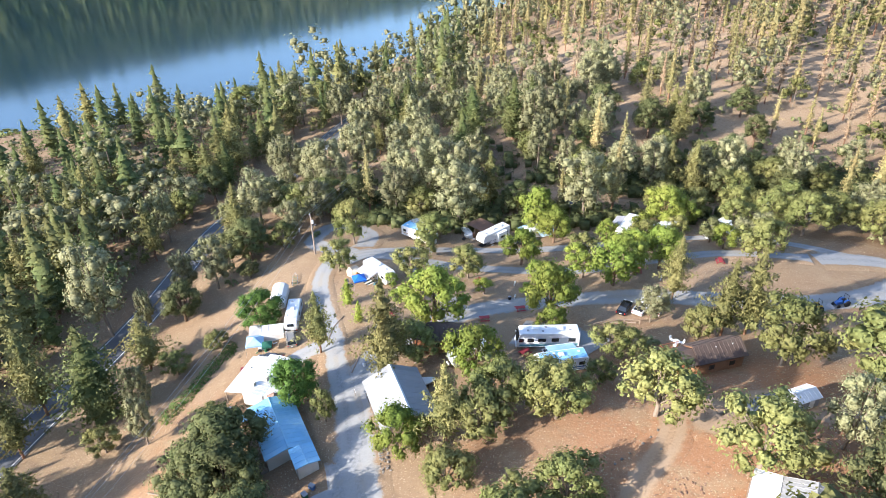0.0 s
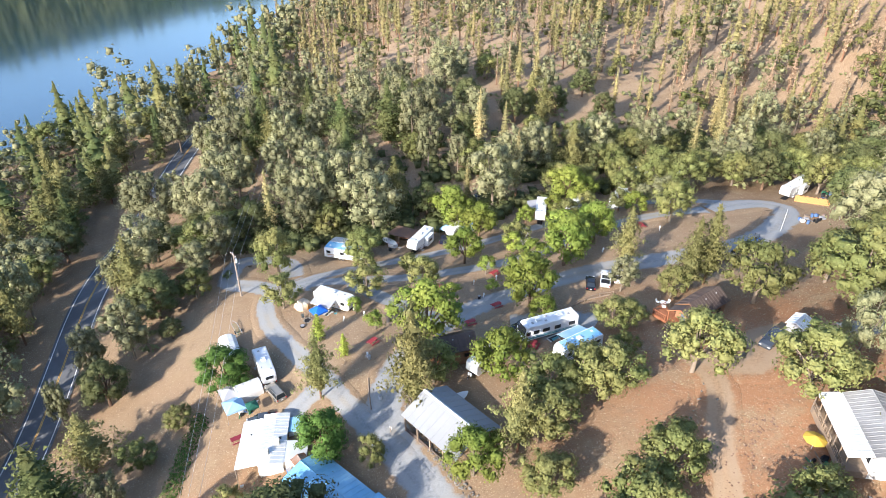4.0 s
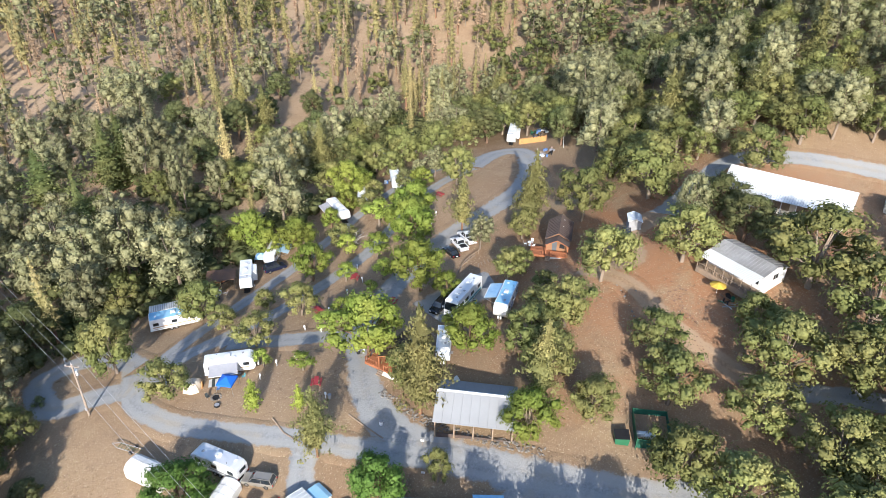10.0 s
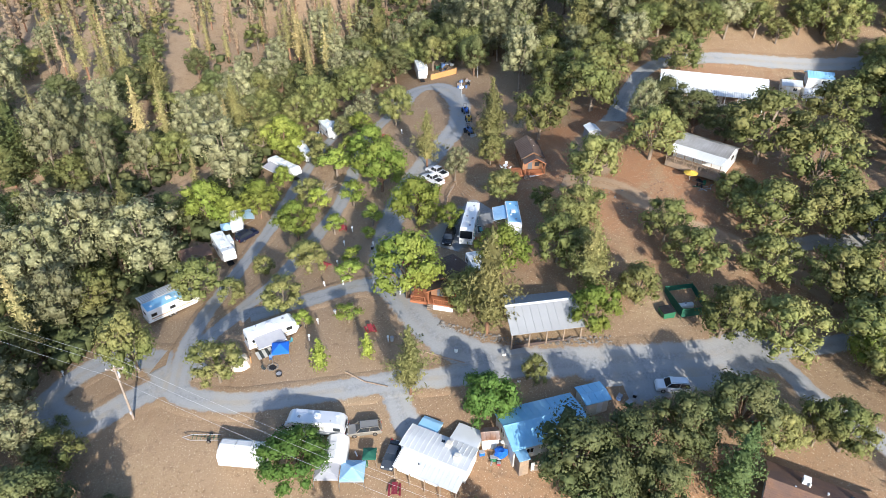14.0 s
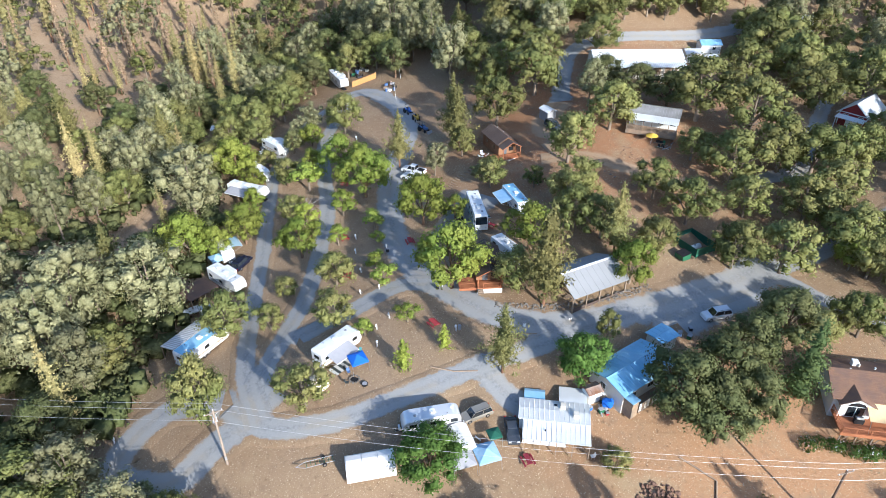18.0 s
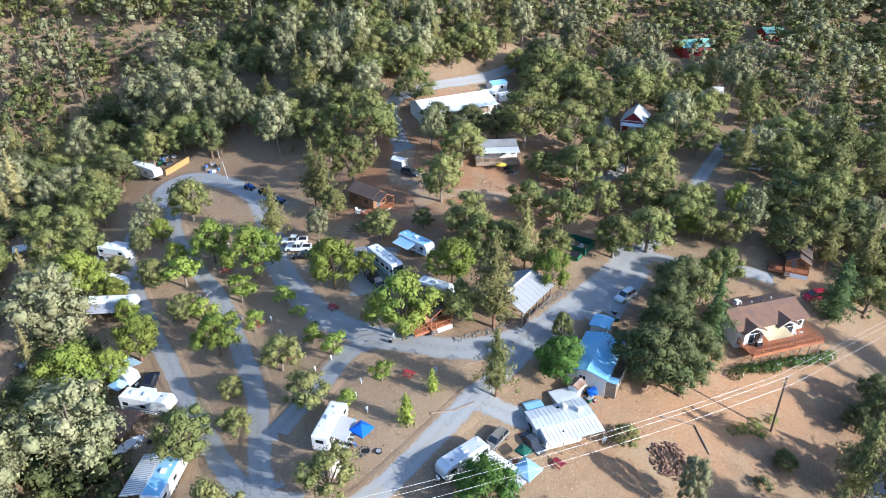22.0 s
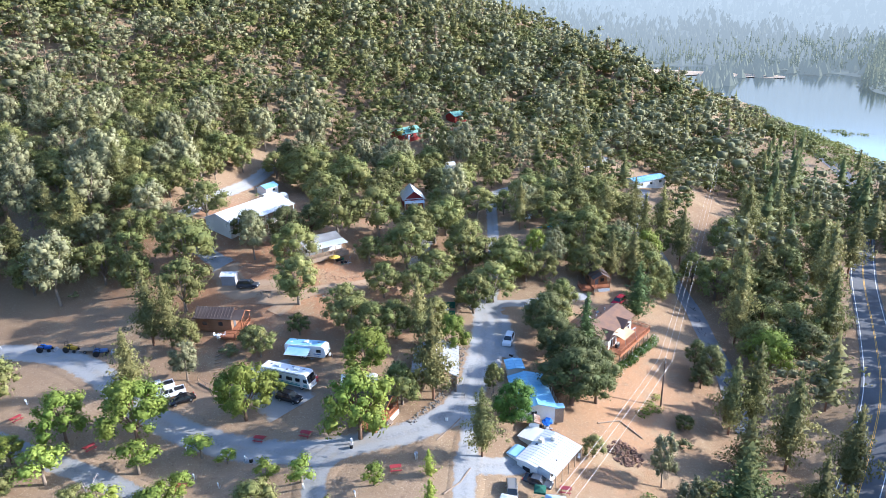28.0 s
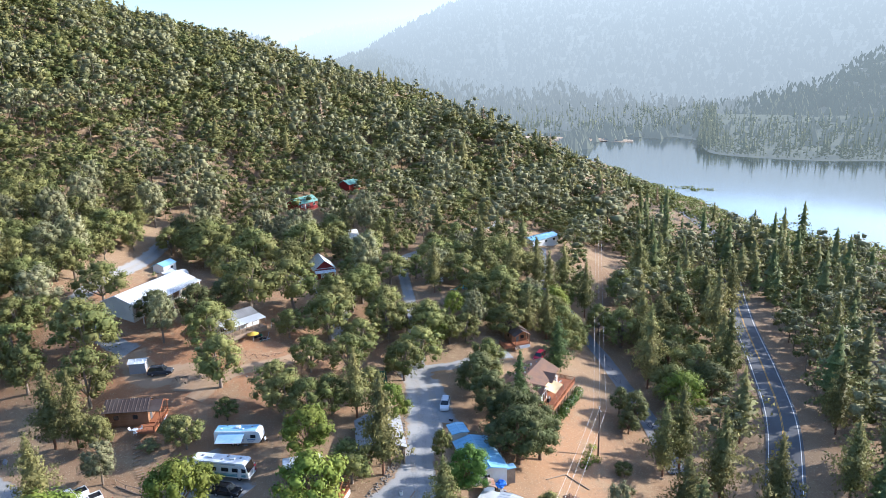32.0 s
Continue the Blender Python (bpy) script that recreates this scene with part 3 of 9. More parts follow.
def broadleaf(rs, r, h, leaves, size, spread=1.0, low=0.2, clumps=34, ball=1):
    """Trunk, limbs and clumps of a rounded, uneven crown of radius r on a tree h high."""
    verts, faces = [], []
    lean = Vector(rs.uniform(-0.05, 0.05, 2).tolist() + [1.0]) * (h * low)
    tip = stick(verts, faces, (0, 0, -0.4), lean, 0.035 * h, 0.025 * h)
    cs, rd = [], []
    for i in range(clumps):
        a = 2.4 * i + rs.uniform(-0.4, 0.4)
        k = (i + 0.5) / clumps
        rr = r * (0.2 + 0.52 * math.sqrt(math.sin(math.pi * min(0.97, 0.25 + 0.7 * k)))) * rs.uniform(0.3, 1.0) ** 0.6 * 1.12 * spread
        z = h * (low + 0.1 + (0.78 - low) * k)
        if k > 0.8:
            rr *= 0.4
        c = Vector((math.cos(a) * rr, math.sin(a) * rr, z)) + Vector((lean.x, lean.y, 0))
        cs.append(c)
        q = r * rs.uniform(0.17, 0.36) * (1.5 if clumps < 12 else 0.95)
        rd.append((q, q * rs.uniform(0.8, 1.2), q * rs.uniform(0.62, 0.9)))
        if i % 3 == 0:
            mid = lean + (c - lean) * 0.5 + Vector((0, 0, 0.05 * h))
            t2 = stick(verts, faces, lean * 0.97, mid, 0.016 * h, 0.01 * h, 5, tip)
            stick(verts, faces, mid, c, 0.01 * h, 0.004 * h, 4, t2)
    return (verts, faces), both(lumps(rs, cs, rd, ball, 0.64), leaf_quads(rs, cs, rd, leaves, size, core=0.6, out=0.78))


def grey_pine(rs, r, h, leaves, size, clumps=40, ball=1):
    """A bushy foothill pine: forking trunk and pale rounded tufts in an egg-shaped, broken crown."""
    verts, faces = [], []
    fork = Vector((rs.uniform(-0.3, 0.3), rs.uniform(-0.3, 0.3), h * 0.24))
    tip = stick(verts, faces, (0, 0, -0.4), fork, 0.02 * h, 0.016 * h, 7)
    cs, rd = [], []
    ends = []
    for j in range(3):
        a = rs.uniform(0, 6.28)
        sp = r * (0.08 if j == 0 else rs.uniform(0.25, 0.45))
        top = Vector((math.cos(a) * sp, math.sin(a) * sp, h * (0.93 if j == 0 else rs.uniform(0.68, 0.85))))
        ends.append(top)
        t2 = stick(verts, faces, fork, fork.lerp(top, 0.5), 0.012 * h, 0.008 * h, 5, tip)
        stick(verts, faces, fork.lerp(top, 0.5), top, 0.008 * h, 0.003 * h, 4, t2)
    for i in range(clumps):
        k = (i + 0.5) / clumps
        end = ends[i % 3]
        a = 2.4 * i + rs.uniform(-0.5, 0.5)
        wide = math.sqrt(max(0.05, 1 - ((k - 0.42) / 0.66) ** 2))
        rr = r * 0.7 * wide * rs.uniform(0.3, 1.08)
        z = h * (0.3 + 0.63 * k)
        f = max(0.0, (z / h - 0.24)) * 0.9
        c = Vector((math.cos(a) * rr + end.x * f, math.sin(a) * rr + end.y * f, min(z, end.z + 0.1 * h)))
        cs.append(c)
        q = r * rs.uniform(0.24, 0.38) * (1.08 - 0.3 * k) * (1.35 if clumps < 14 else 1.0)
        rd.append((q, q * rs.uniform(0.85, 1.15), q * rs.uniform(0.8, 1.15)))
    return (verts, faces), both(lumps(rs, cs, rd, ball, 0.58), leaf_quads(rs, cs, rd, leaves, size, flat=0.6, core=0.5, out=0.78))


def conifer(rs, r, h, leaves, size, start=0.18, wisp=0.9, dead=False, tiers=11, teeth=8):
    """A straight pine or fir: jagged tiers of drooping boughs that shorten towards the top."""
    verts, faces = [], []
    n = 6
    for z, w in ((-0.4, 0.018), (h * 0.5, 0.012), (h, 0.002)):
        verts += [(math.cos(6.283 * k / n) * w * h, math.sin(6.283 * k / n) * w * h, z) for k in range(n)]
    faces += [(m * n + k, m * n + (k + 1) % n, m * n + n + (k + 1) % n, m * n + n + k) for m in range(2) for k in range(n)]
    cs, rd, tv, tf = [], [], [], []
    step = (1 - start) / tiers
    thin = 0.55 if dead else 1.0
    for i in range(tiers):
        k = (i + 0.35) / tiers
        z = h * (start + (1 - start) * k)
        reach = r * min(1.0, 0.65 + 1.6 * k) * (1.0 - 0.93 * k ** 1.7) * rs.uniform(0.8, 1.08)
        a0 = rs.uniform(0, 6.28)
        ox, oy = rs.uniform(-0.12, 0.12, 2) * reach
        a = len(tv)
        for ring in range(2):
            for j in range(teeth):
                t = a0 + 6.283 * j / teeth
                if ring == 0:
                    q = reach * thin * (0.54 if j % 2 else 0.36) * rs.uniform(0.6, 1.15)
                    tv.append((ox + math.cos(t) * q, oy + math.sin(t) * q, z - 0.12 * q - rs.uniform(0, 0.02) * h))
                else:
                    q = reach * 0.1
                    tv.append((math.cos(t) * q, math.sin(t) * q, z + h * step * 1.05))
        tf += [(a + j, a + (j + 1) % teeth, a + teeth + (j + 1) % teeth, a + teeth + j) for j in range(teeth)]
        for j in range(teeth):
            x, y, zz = tv[a + j]
            if j % 2 or rs.uniform() < 0.45:
                for f in (rs.uniform(0.6, 1.1), rs.uniform(1.3, 2.1)):
                    s = reach * (0.25 if f > 1 else 0.3) + 0.1
                    cs.append((x * f, y * f, zz + 0.1 * reach - 0.12 * (f - 1) * reach))
                    rd.append((s, s, s * 0.55 + 0.1))
    cs.append((0, 0, h * 0.97))
    rd.append((r * 0.17, r * 0.17, h * 0.05))
    tv = np.array(tv)
    slope = np.stack([tv[:, 0], tv[:, 1], np.full(len(tv), 0.35 * r)], 1)
    slope /= np.linalg.norm(slope, axis=1)[:, None]
    return (verts, faces), both((tv, np.array(tf), slope), leaf_quads(rs, cs, rd, leaves, size, flat=0.5, hang=0.2, core=0.35, out=0.7 * wisp))


KINDS = {
    "grey_pine": (lambda rs: grey_pine(rs, 4.8, 13, 3000, 0.36), L_GREY_PINE, GREY_BARK, "open grey-green foothill pine with forked trunk", 4.8, 13, "pine tree"),
    "pine": (lambda rs: conifer(rs, 4.4, 13, 3200, 0.4, tiers=14, teeth=7), L_PINE, PINE_BARK, "tall olive-green pine with a straight trunk", 4.4, 13, "pine tree"),
    "dense_pine": (lambda rs: conifer(rs, 5.0, 16, 3600, 0.42, start=0.05, tiers=18, teeth=7), L_DENSE_PINE, PINE_BARK, "dense yellow-green pine with foliage to the ground", 5.0, 16, "pine tree"),
    "fir": (lambda rs: conifer(rs, 4.2, 16, 3600, 0.4, start=0.06, tiers=18, teeth=7), L_DARK_FIR, PINE_BARK, "dark green layered conifer beside the house", 4.2, 16, "conifer"),
    "oak": (lambda rs: broadleaf(rs, 5.0, 9, 3000, 0.33), L_OAK, GREY_BARK, "spreading olive-green oak with an uneven crown", 5.0, 9, "oak tree"),
    "dark_oak": (lambda rs: broadleaf(rs, 5.6, 12, 5600, 0.32, low=0.2, clumps=48), L_DARK_OAK, BARK, "big dark green live oak", 5.6, 12, "oak tree"),
    "bright_tree": (lambda rs: broadleaf(rs, 4.6, 8, 3600, 0.32, low=0.22), L_BRIGHT, BARK, "fresh green shade tree with long hanging shoots", 4.6, 8, "shade tree"),
    "mulberry": (lambda rs: broadleaf(rs, 4.8, 9, 6000, 0.32, low=0.12, clumps=40, spread=1.05), L_MULBERRY, BARK, "round dense deep-green mulberry beside trailers", 4.8, 9, "shade tree"),
    "lime_tree": (lambda rs: broadleaf(rs, 2.4, 6, 960, 0.34, low=0.3, clumps=10), L_LIME, GREY_BARK, "young yellow-green tree between the campsites", 2.4, 6, "young tree"),
    "column_tree": (lambda rs: conifer(rs, 1.7, 6, 960, 0.34, start=0.08), L_LIME, GREY_BARK, "narrow bright lime column tree on a campsite", 1.7, 6, "young tree"),
    "yellow_tree": (lambda rs: broadleaf(rs, 5.0, 8, 3600, 0.32, low=0.2), L_BRIGHT, GREY_BARK, "yellow-green broad tree in full leaf", 5.0, 8, "shade tree"),
    "dead_pine": (lambda rs: conifer(rs, 2.2, 15, 900, 0.34, start=0.2, dead=True, tiers=14), L_BROWN, PINE_BARK, "tall thin brown beetle-killed pine", 2.2, 15, "dead tree"),
    "thin_pine": (lambda rs: conifer(rs, 2.2, 17, 1700, 0.36, start=0.2, tiers=15), L_GOLD_PINE, PINE_BARK, "tall slender pine on the sunlit slope", 2.2, 17, "pine tree"),
    "bush": (lambda rs: broadleaf(rs, 1.6, 2.0, 352, 0.3, low=0.05, clumps=8), L_SHRUB, BARK, "low dry bush on bare soil", 1.6, 2.0, "bush"),
}
TREE_MASTERS = {}


def plant(kind, x, y, h, r, variants=4):
    make, leaf, bark, label, r0, h0, cat = KINDS[kind]
    rs = np.random.RandomState(int(abs(x * 13 + y * 7)) % 9973)
    v = rs.randint(variants)
    m = Matrix.LocRotScale((x, y, gz(x, y)), Euler((0, 0, rs.uniform(0, 6.28))), (r / r0, r / r0 * rs.uniform(0.9, 1.1), h / h0))
    if (kind, v) not in TREE_MASTERS:
        (tv, tf), leaves = make(np.random.RandomState(hash_of(kind) + v))
        top = thing(kind, label, cat, group=kind.replace("_", " ") + "s")
        mesh_object("trunk", tv, tf, bark, top, smooth=True)
        merge_numpy("crown", [leaves], leaf, top)
        top.matrix_basis = m
        TREE_MASTERS[kind, v] = top
        return top
    src = TREE_MASTERS[kind, v]
    keep = src.scale.copy()
    src.scale = (1, 1, 1)
    ob = copy_thing(src, m)
    src.scale = keep
    return ob


def hash_of(word):
    return sum((i + 3) * ord(c) for i, c in enumerate(word)) % 5000


# trees that stand in and round the campground: (x, y, height, crown radius)
GREY_PINES_0 = ((-8, 159, 16, 8.1), (-33, 149, 13, 5.5), (-39, 142, 11, 5.2), (25, 180, 15, 5.7), (44, 177, 13, 5.6), (32, 163, 10, 3.9),
      (-9, 197, 14, 7.2), (-5, 173, 14, 6.4), (8, 172, 11, 5.1), (6, 157, 14, 6.5), (25, 168, 14, 4.5), (113, 95, 20, 8.8),
      (151, 89, 15, 8), (76, 56, 13, 5.3), (82, 68, 12, 4.9), (104, 49, 13, 6.1), (88, 39, 13, 6.2), (-14, 182, 12, 5.9),
      (-6, 185, 12, 6), (-18, 16, 13, 4.1), (-50.9, 76.9, 9, 2.8), (-74, 113, 20, 7.4), (-65, 112, 10, 2.7))
GREY_PINES_1 = ((-53, 124, 12, 6.1), (-55.5, 85.7, 9, 2.8), (-60, 124, 10, 4.1), (-74, 150, 13, 4.8), (-49, 151, 14, 7.6), (-39, 173, 13, 7.5),
      (-52, 187, 13, 7.2), (-62, 259, 13, 8.4), (-0, 159, 16, 8.3), (-47, 181, 14, 7), (-34, 167, 15, 7.1), (-56, 147, 10, 3.9),
      (130, 106, 20, 9.9), (100, 132, 12, 6), (-8, 290, 13, 7.4), (2, 247, 13, 6.8), (-39, 231, 13, 5.9), (30, 180, 15, 5.7),
      (98, 85, 15, 5), (47.0, 54.8, 12.5, 4.1), (66, 120.4, 8.8, 3.7), (63.7, 124.1, 6.4, 2.7), (33.9, 144.7, 19.8, 8.3), (2.9, 146.5, 18.8, 7.9))
GREY_PINES_2 = ((35.5, 92.6, 8.3, 3.5),)
OAKS_0 = ((-19.3, 72.5, 6, 1.9), (-39.2, 77.7, 4, 2), (68, -0, 11, 7.5), (-23.2, 31.8, 8, 3.5), (-22.8, 35, 8, 2.9), (39.7, 159.5, 9, 4.6),
      (85.1, 158.7, 9, 7.2), (72.8, 168.7, 8, 3.9), (5.4, 220.5, 9, 8.2), (85.7, 48.9, 8, 4.9), (-33, 154, 10, 5.6), (9.6, -1.6, 9, 6.4),
      (-16.7, -0.1, 9, 6), (-17, -17, 10, 7.3), (-25.5, 12.9, 9, 6.2), (-0.4, -21.4, 9, 6.8), (-53.9, 56.7, 3, 2.1), (-18.6, -43.9, 9, 8.9),
      (-17.6, -144.6, 9, 10), (6, -117.7, 9, 9.2), (-11, -7, 10, 5.9), (-51.7, 94.1, 5, 2.9), (-45.4, 98.9, 4, 2.9), (-58.6, 77.1, 5, 2.8))
OAKS_1 = ((-48, 250, 11, 8.1), (-79, 253, 12, 7.2), (83, 54, 10, 5), (13.9, 51.8, 8.1, 4.2), (6.4, 48.1, 9.2, 4.8), (-1, 57.2, 6.9, 3.6),
      (4.1, 65.8, 8.2, 4.2), (14.9, 67.1, 9.1, 4.7), (12.5, 69.5, 8.4, 4.2), (-5.5, 44.6, 9.2, 4.8), (-7.7, 36.4, 9.8, 5.1), (15.7, 34.7, 11.4, 6),
      (17.9, 23.5, 11.5, 6), (7.2, 35.9, 8.3, 4.3), (29.3, 24, 13.1, 6.8), (36.9, 32.9, 14, 7.7), (23.9, 39.7, 6.9, 3.6), (36.7, 53.2, 10.5, 5.5),
      (28.1, 65.1, 10.7, 5.6), (67.7, 46.1, 10.1, 5.3), (68.7, -1.5, 14, 10.1), (51.9, 14.6, 11.4, 5.9), (50.6, 0.7, 13.7, 7.1), (37.6, 3.9, 11.1, 5.8))
OAKS_2 = ((14.1, 12.4, 9.8, 5.1), (15.1, 18, 10.6, 5.5), (14.5, 7.3, 8.9, 4.6), (39.5, -9.2, 13.5, 7), (5.7, 19.7, 9.7, 5), (2.9, 26.5, 9.8, 5.1),
      (-1.1, 22.6, 8.4, 4.4), (-7.4, 23.5, 9.9, 5.2), (-12.3, 23.3, 7.5, 3.9), (-24.5, 40.3, 7.5, 3), (50.2, 75.8, 11.5, 5.6), (58.9, 64.5, 13.3, 6.9),
      (26, 82.2, 5.9, 3.1), (62.2, 111.8, 9.7, 5), (43.7, 125.6, 6.5, 3.4), (29.6, 123.9, 5.8, 3), (3.5, 123.5, 4, 2.1), (-5.1, 125.9, 5, 2.6),
      (3.9, 114.7, 6.8, 3.5), (-7.9, 115.2, 6.6, 3.4), (-3.9, 133.4, 8.1, 4.2), (-23.9, 119.4, 7.1, 3.7), (-22.5, 134.2, 11.0, 4.4), (-5.8, 84, 7.7, 4))
OAKS_3 = ((28.6, 81.2, 5.2, 2.7),)
BRIGHT_0 = ((43.1, 113.2, 8.2, 4.8), (32.6, 108.1, 9.8, 5.7), (47.7, 119.8, 4.5, 2.6), (58.8, 120.1, 5, 2.9), (15.9, 121.5, 7.7, 4.5), (18.6, 97.1, 9.6, 5.6),
      (17.7, 90.9, 4.7, 2.7), (-3, 94.7, 10.8, 6.3), (3.8, 79.4, 8.2, 4.7), (24.8, 133.4, 7.7, 4.5), (51.8, 138.1, 9.1, 5.3))
LIMES_0 = ((27.6, 113.1, 5.2, 3), (20.2, 106.9, 3.9, 2.2), (15.3, 106.5, 2.6, 1.5), (17.6, 114.3, 3.8, 2.2), (6.9, 107.5, 3.2, 1.9), (1.2, 106.2, 3.8, 2.2),
      (39.6, 120.5, 5.9, 3.4), (27.3, 120.9, 4.4, 2.5), (-9.9, 103.1, 3.2, 1.9), (-11.6, 110.2, 3, 1.7))
COLUMNS_0 = ((-20, 104.7, 6, 1.9), (-17, 98, 5, 1.4))
YELLOWS_0 = ((-38.2, -15.9, 8, 5.1), (-70, 26, 10, 5.9), (22.4, 144, 8.4, 4.9), (21.4, 138.8, 6.1, 3.5), (-7.7, 64.5, 7.1, 4.1))
PINES_0 = ((-10.4, 80.4, 18.0, 5.2), (-23, 90, 12, 3.4), (64, 156, 12, 3.6), (-24.7, -21.8, 15.5, 5), (-4.1, 0.1, 14, 4.2), (-62, 52, 14, 7),
      (-66, 48, 16, 7.8), (-72, 58, 17, 8.7), (-81, 62, 15, 7.4), (-64, -10, 17, 8.7), (-86, -34, 17, 9.8), (-96, -42, 18, 8.2),
      (-128, -97, 16, 9), (-116, -9, 18, 9.2), (-103, 30, 15, 7.5), (-96, 56, 15, 6.5), (-67, -54, 16, 9.4), (-48, -23, 15, 7.3),
      (38, -45, 12, 6.3), (19, -38, 12, 5.6), (-32, -39, 14, 5.8), (-75, 88, 16, 7.3), (-74, 78, 14, 5.8), (-75, 142, 14, 5.5))
PINES_1 = ((-99, 161, 15, 6.2), (-104, 151, 15, 6.9), (-131, 190, 14, 7.4), (-96, 179, 14, 6.6), (-100, 171, 15, 5.9), (-79, 174, 14, 6.3),
      (-75, 215, 14, 7.3), (-100, 129, 14, 6.3), (-22, 246, 12, 6.3), (-35, 265, 13, 6.8), (-56, 226, 14, 6.7), (-32, 301, 13, 7.6),
      (-35, 330, 12, 7), (-0.8, 65, 13.6, 3.7), (49.4, 86.5, 15.2, 4.1), (45.1, 85.9, 14.1, 3.8), (41.6, 99.9, 12.6, 3.4))
MULBERRIES_0 = ((-25.1, 78.6, 9, 4.5), (-37, 102.8, 8.5, 5.1))
DARK_OAKS_0 = ((-33, 66, 13, 6.9), (-31, 60, 13, 5.8), (-37, 62, 11, 4.9), (-26.5, 52.5, 11.2, 5.4), (-22.8, 45, 11.5, 5.9), (-35, 56, 11, 5),
      (-30, -2, 12, 8.9), (-58, 36, 10, 3.8), (-70, 4, 12, 6.6), (-78, 18, 12, 7), (-54.6, 32.5, 8, 2.8), (-56.2, 39.4, 6, 3),
      (-32.3, -156.6, 6, 4.7), (57.7, 124.6, 6.4, 3), (43.6, 125.6, 4.6, 3), (-45.5, 124.8, 5, 3.3), (51.6, 50, 9.8, 5.1), (44.8, 44.4, 10.7, 5.6), (41.3, 38.3, 10.1, 5.3))
FIRS_0 = ((-32, 47, 15, 4.2), (-40, 18.6, 14.5, 5.2))
DENSE_PINES_0 = ((8, 196, 16, 6.2), (20, 187, 19, 5.4), (25, 188, 18, 5.1))
PINES_2 = ((-14.8, -22.3, 17, 5.6), (-32.6, -24.7, 15.5, 4.4), (-36.5, -27.2, 15.5, 4.4), (-41.2, -34.3, 17, 5.3), (-31.7, 8.3, 15, 4.1), (-36.6, 3.3, 16.5, 4.8),
      (-63.6, 12.1, 19, 6), (-83.5, 10.6, 19, 5.8), (-86.4, -17.3, 20, 6.2), (-66.1, -43.5, 20, 6.4))
OAKS_4 = ((80, 128.3, 10.5, 5), (66.7, 134, 7.4, 3.6), (75, 135, 9.5, 4.6), (88, 132, 9.5, 4.8), (70, 141.5, 9, 4.4), (82, 141, 10, 4.8), (60, 142.5, 8, 4), (95, 127, 9, 4.5), (52.9, 130.6, 5, 2.4), (91, 44.6, 8.9, 4.6), (76.4, 63.1, 9.6, 4.8), (73.9, 58, 7, 3.4), (65.1, 74.6, 10, 4.8), (72.7, 68.6, 9, 4.4), (41.2, 85.6, 6.4, 3), (22.3, 73.8, 4.6, 2.3),
      (7, 70.2, 9, 4.4), (3.1, -7.3, 7.2, 3.4), (-8.9, -19, 10, 4.8), (-22.6, 1.6, 12, 6), (-5.3, 15.7, 6.4, 3.1), (-15.6, 7.4, 6.6, 3.2), (-46.3, -34.9, 7.6, 3.6),
      (-41.7, -22.7, 8.4, 4), (-52, -15.6, 9.4, 4.5), (-58.6, -11.8, 12, 5.8), (-60.2, -36.9, 12, 6), (-89.8, -56, 12.4, 6.6), (-76.5, -24.7, 12.4, 6.6), (-75.3, 10.9, 12.4, 6.2), (-68, 22.2, 11, 5.2))
BRIGHT_1 = ((45.2, 133.2, 5, 2.7), (57, 137.4, 5.6, 3), (36.9, 132.6, 4.6, 2.6))
YELLOWS_1 = ((-11.6, 11.3, 6.4, 3.4), (-9.7, 24.9, 6.8, 3.6))
SPOTS = []
for kind, rows, cap in (("grey_pine", GREY_PINES_0 + GREY_PINES_1 + GREY_PINES_2, 0.46),
                        ("oak", OAKS_0 + OAKS_1 + OAKS_2 + OAKS_3 + OAKS_4, 0.62),
                        ("bright_tree", BRIGHT_0 + BRIGHT_1, 0.65),
                        ("lime_tree", LIMES_0, 0.6),
                        ("column_tree", COLUMNS_0, 0.3),
                        ("yellow_tree", YELLOWS_0 + YELLOWS_1, 0.7),
                        ("pine", PINES_0 + PINES_1 + PINES_2, 0.34),
                        ("mulberry", MULBERRIES_0, 0.62),
                        ("dark_oak", DARK_OAKS_0, 0.56),
                        ("fir", FIRS_0, 0.36),
                        ("dense_pine", DENSE_PINES_0, 0.36)):
    for x, y, h, r in rows:
        r = min(r, cap * h)
        if kind in ("grey_pine", "pine") and (x < -45 or y > 150):
            h *= 1.25
        if kind == "oak":
            h, r = h * 1.14, r * 1.24
        elif kind in ("bright_tree", "lime_tree", "yellow_tree"):
            h, r = h * 1.24, r * 1.1
        elif kind == "dense_pine":
            r *= 1.4
        elif kind == "pine" and x > -30:
            h, r = h * 1.1, r * 1.15
        plant(kind, x, y, h, r)
        SPOTS.append((x, y, r))

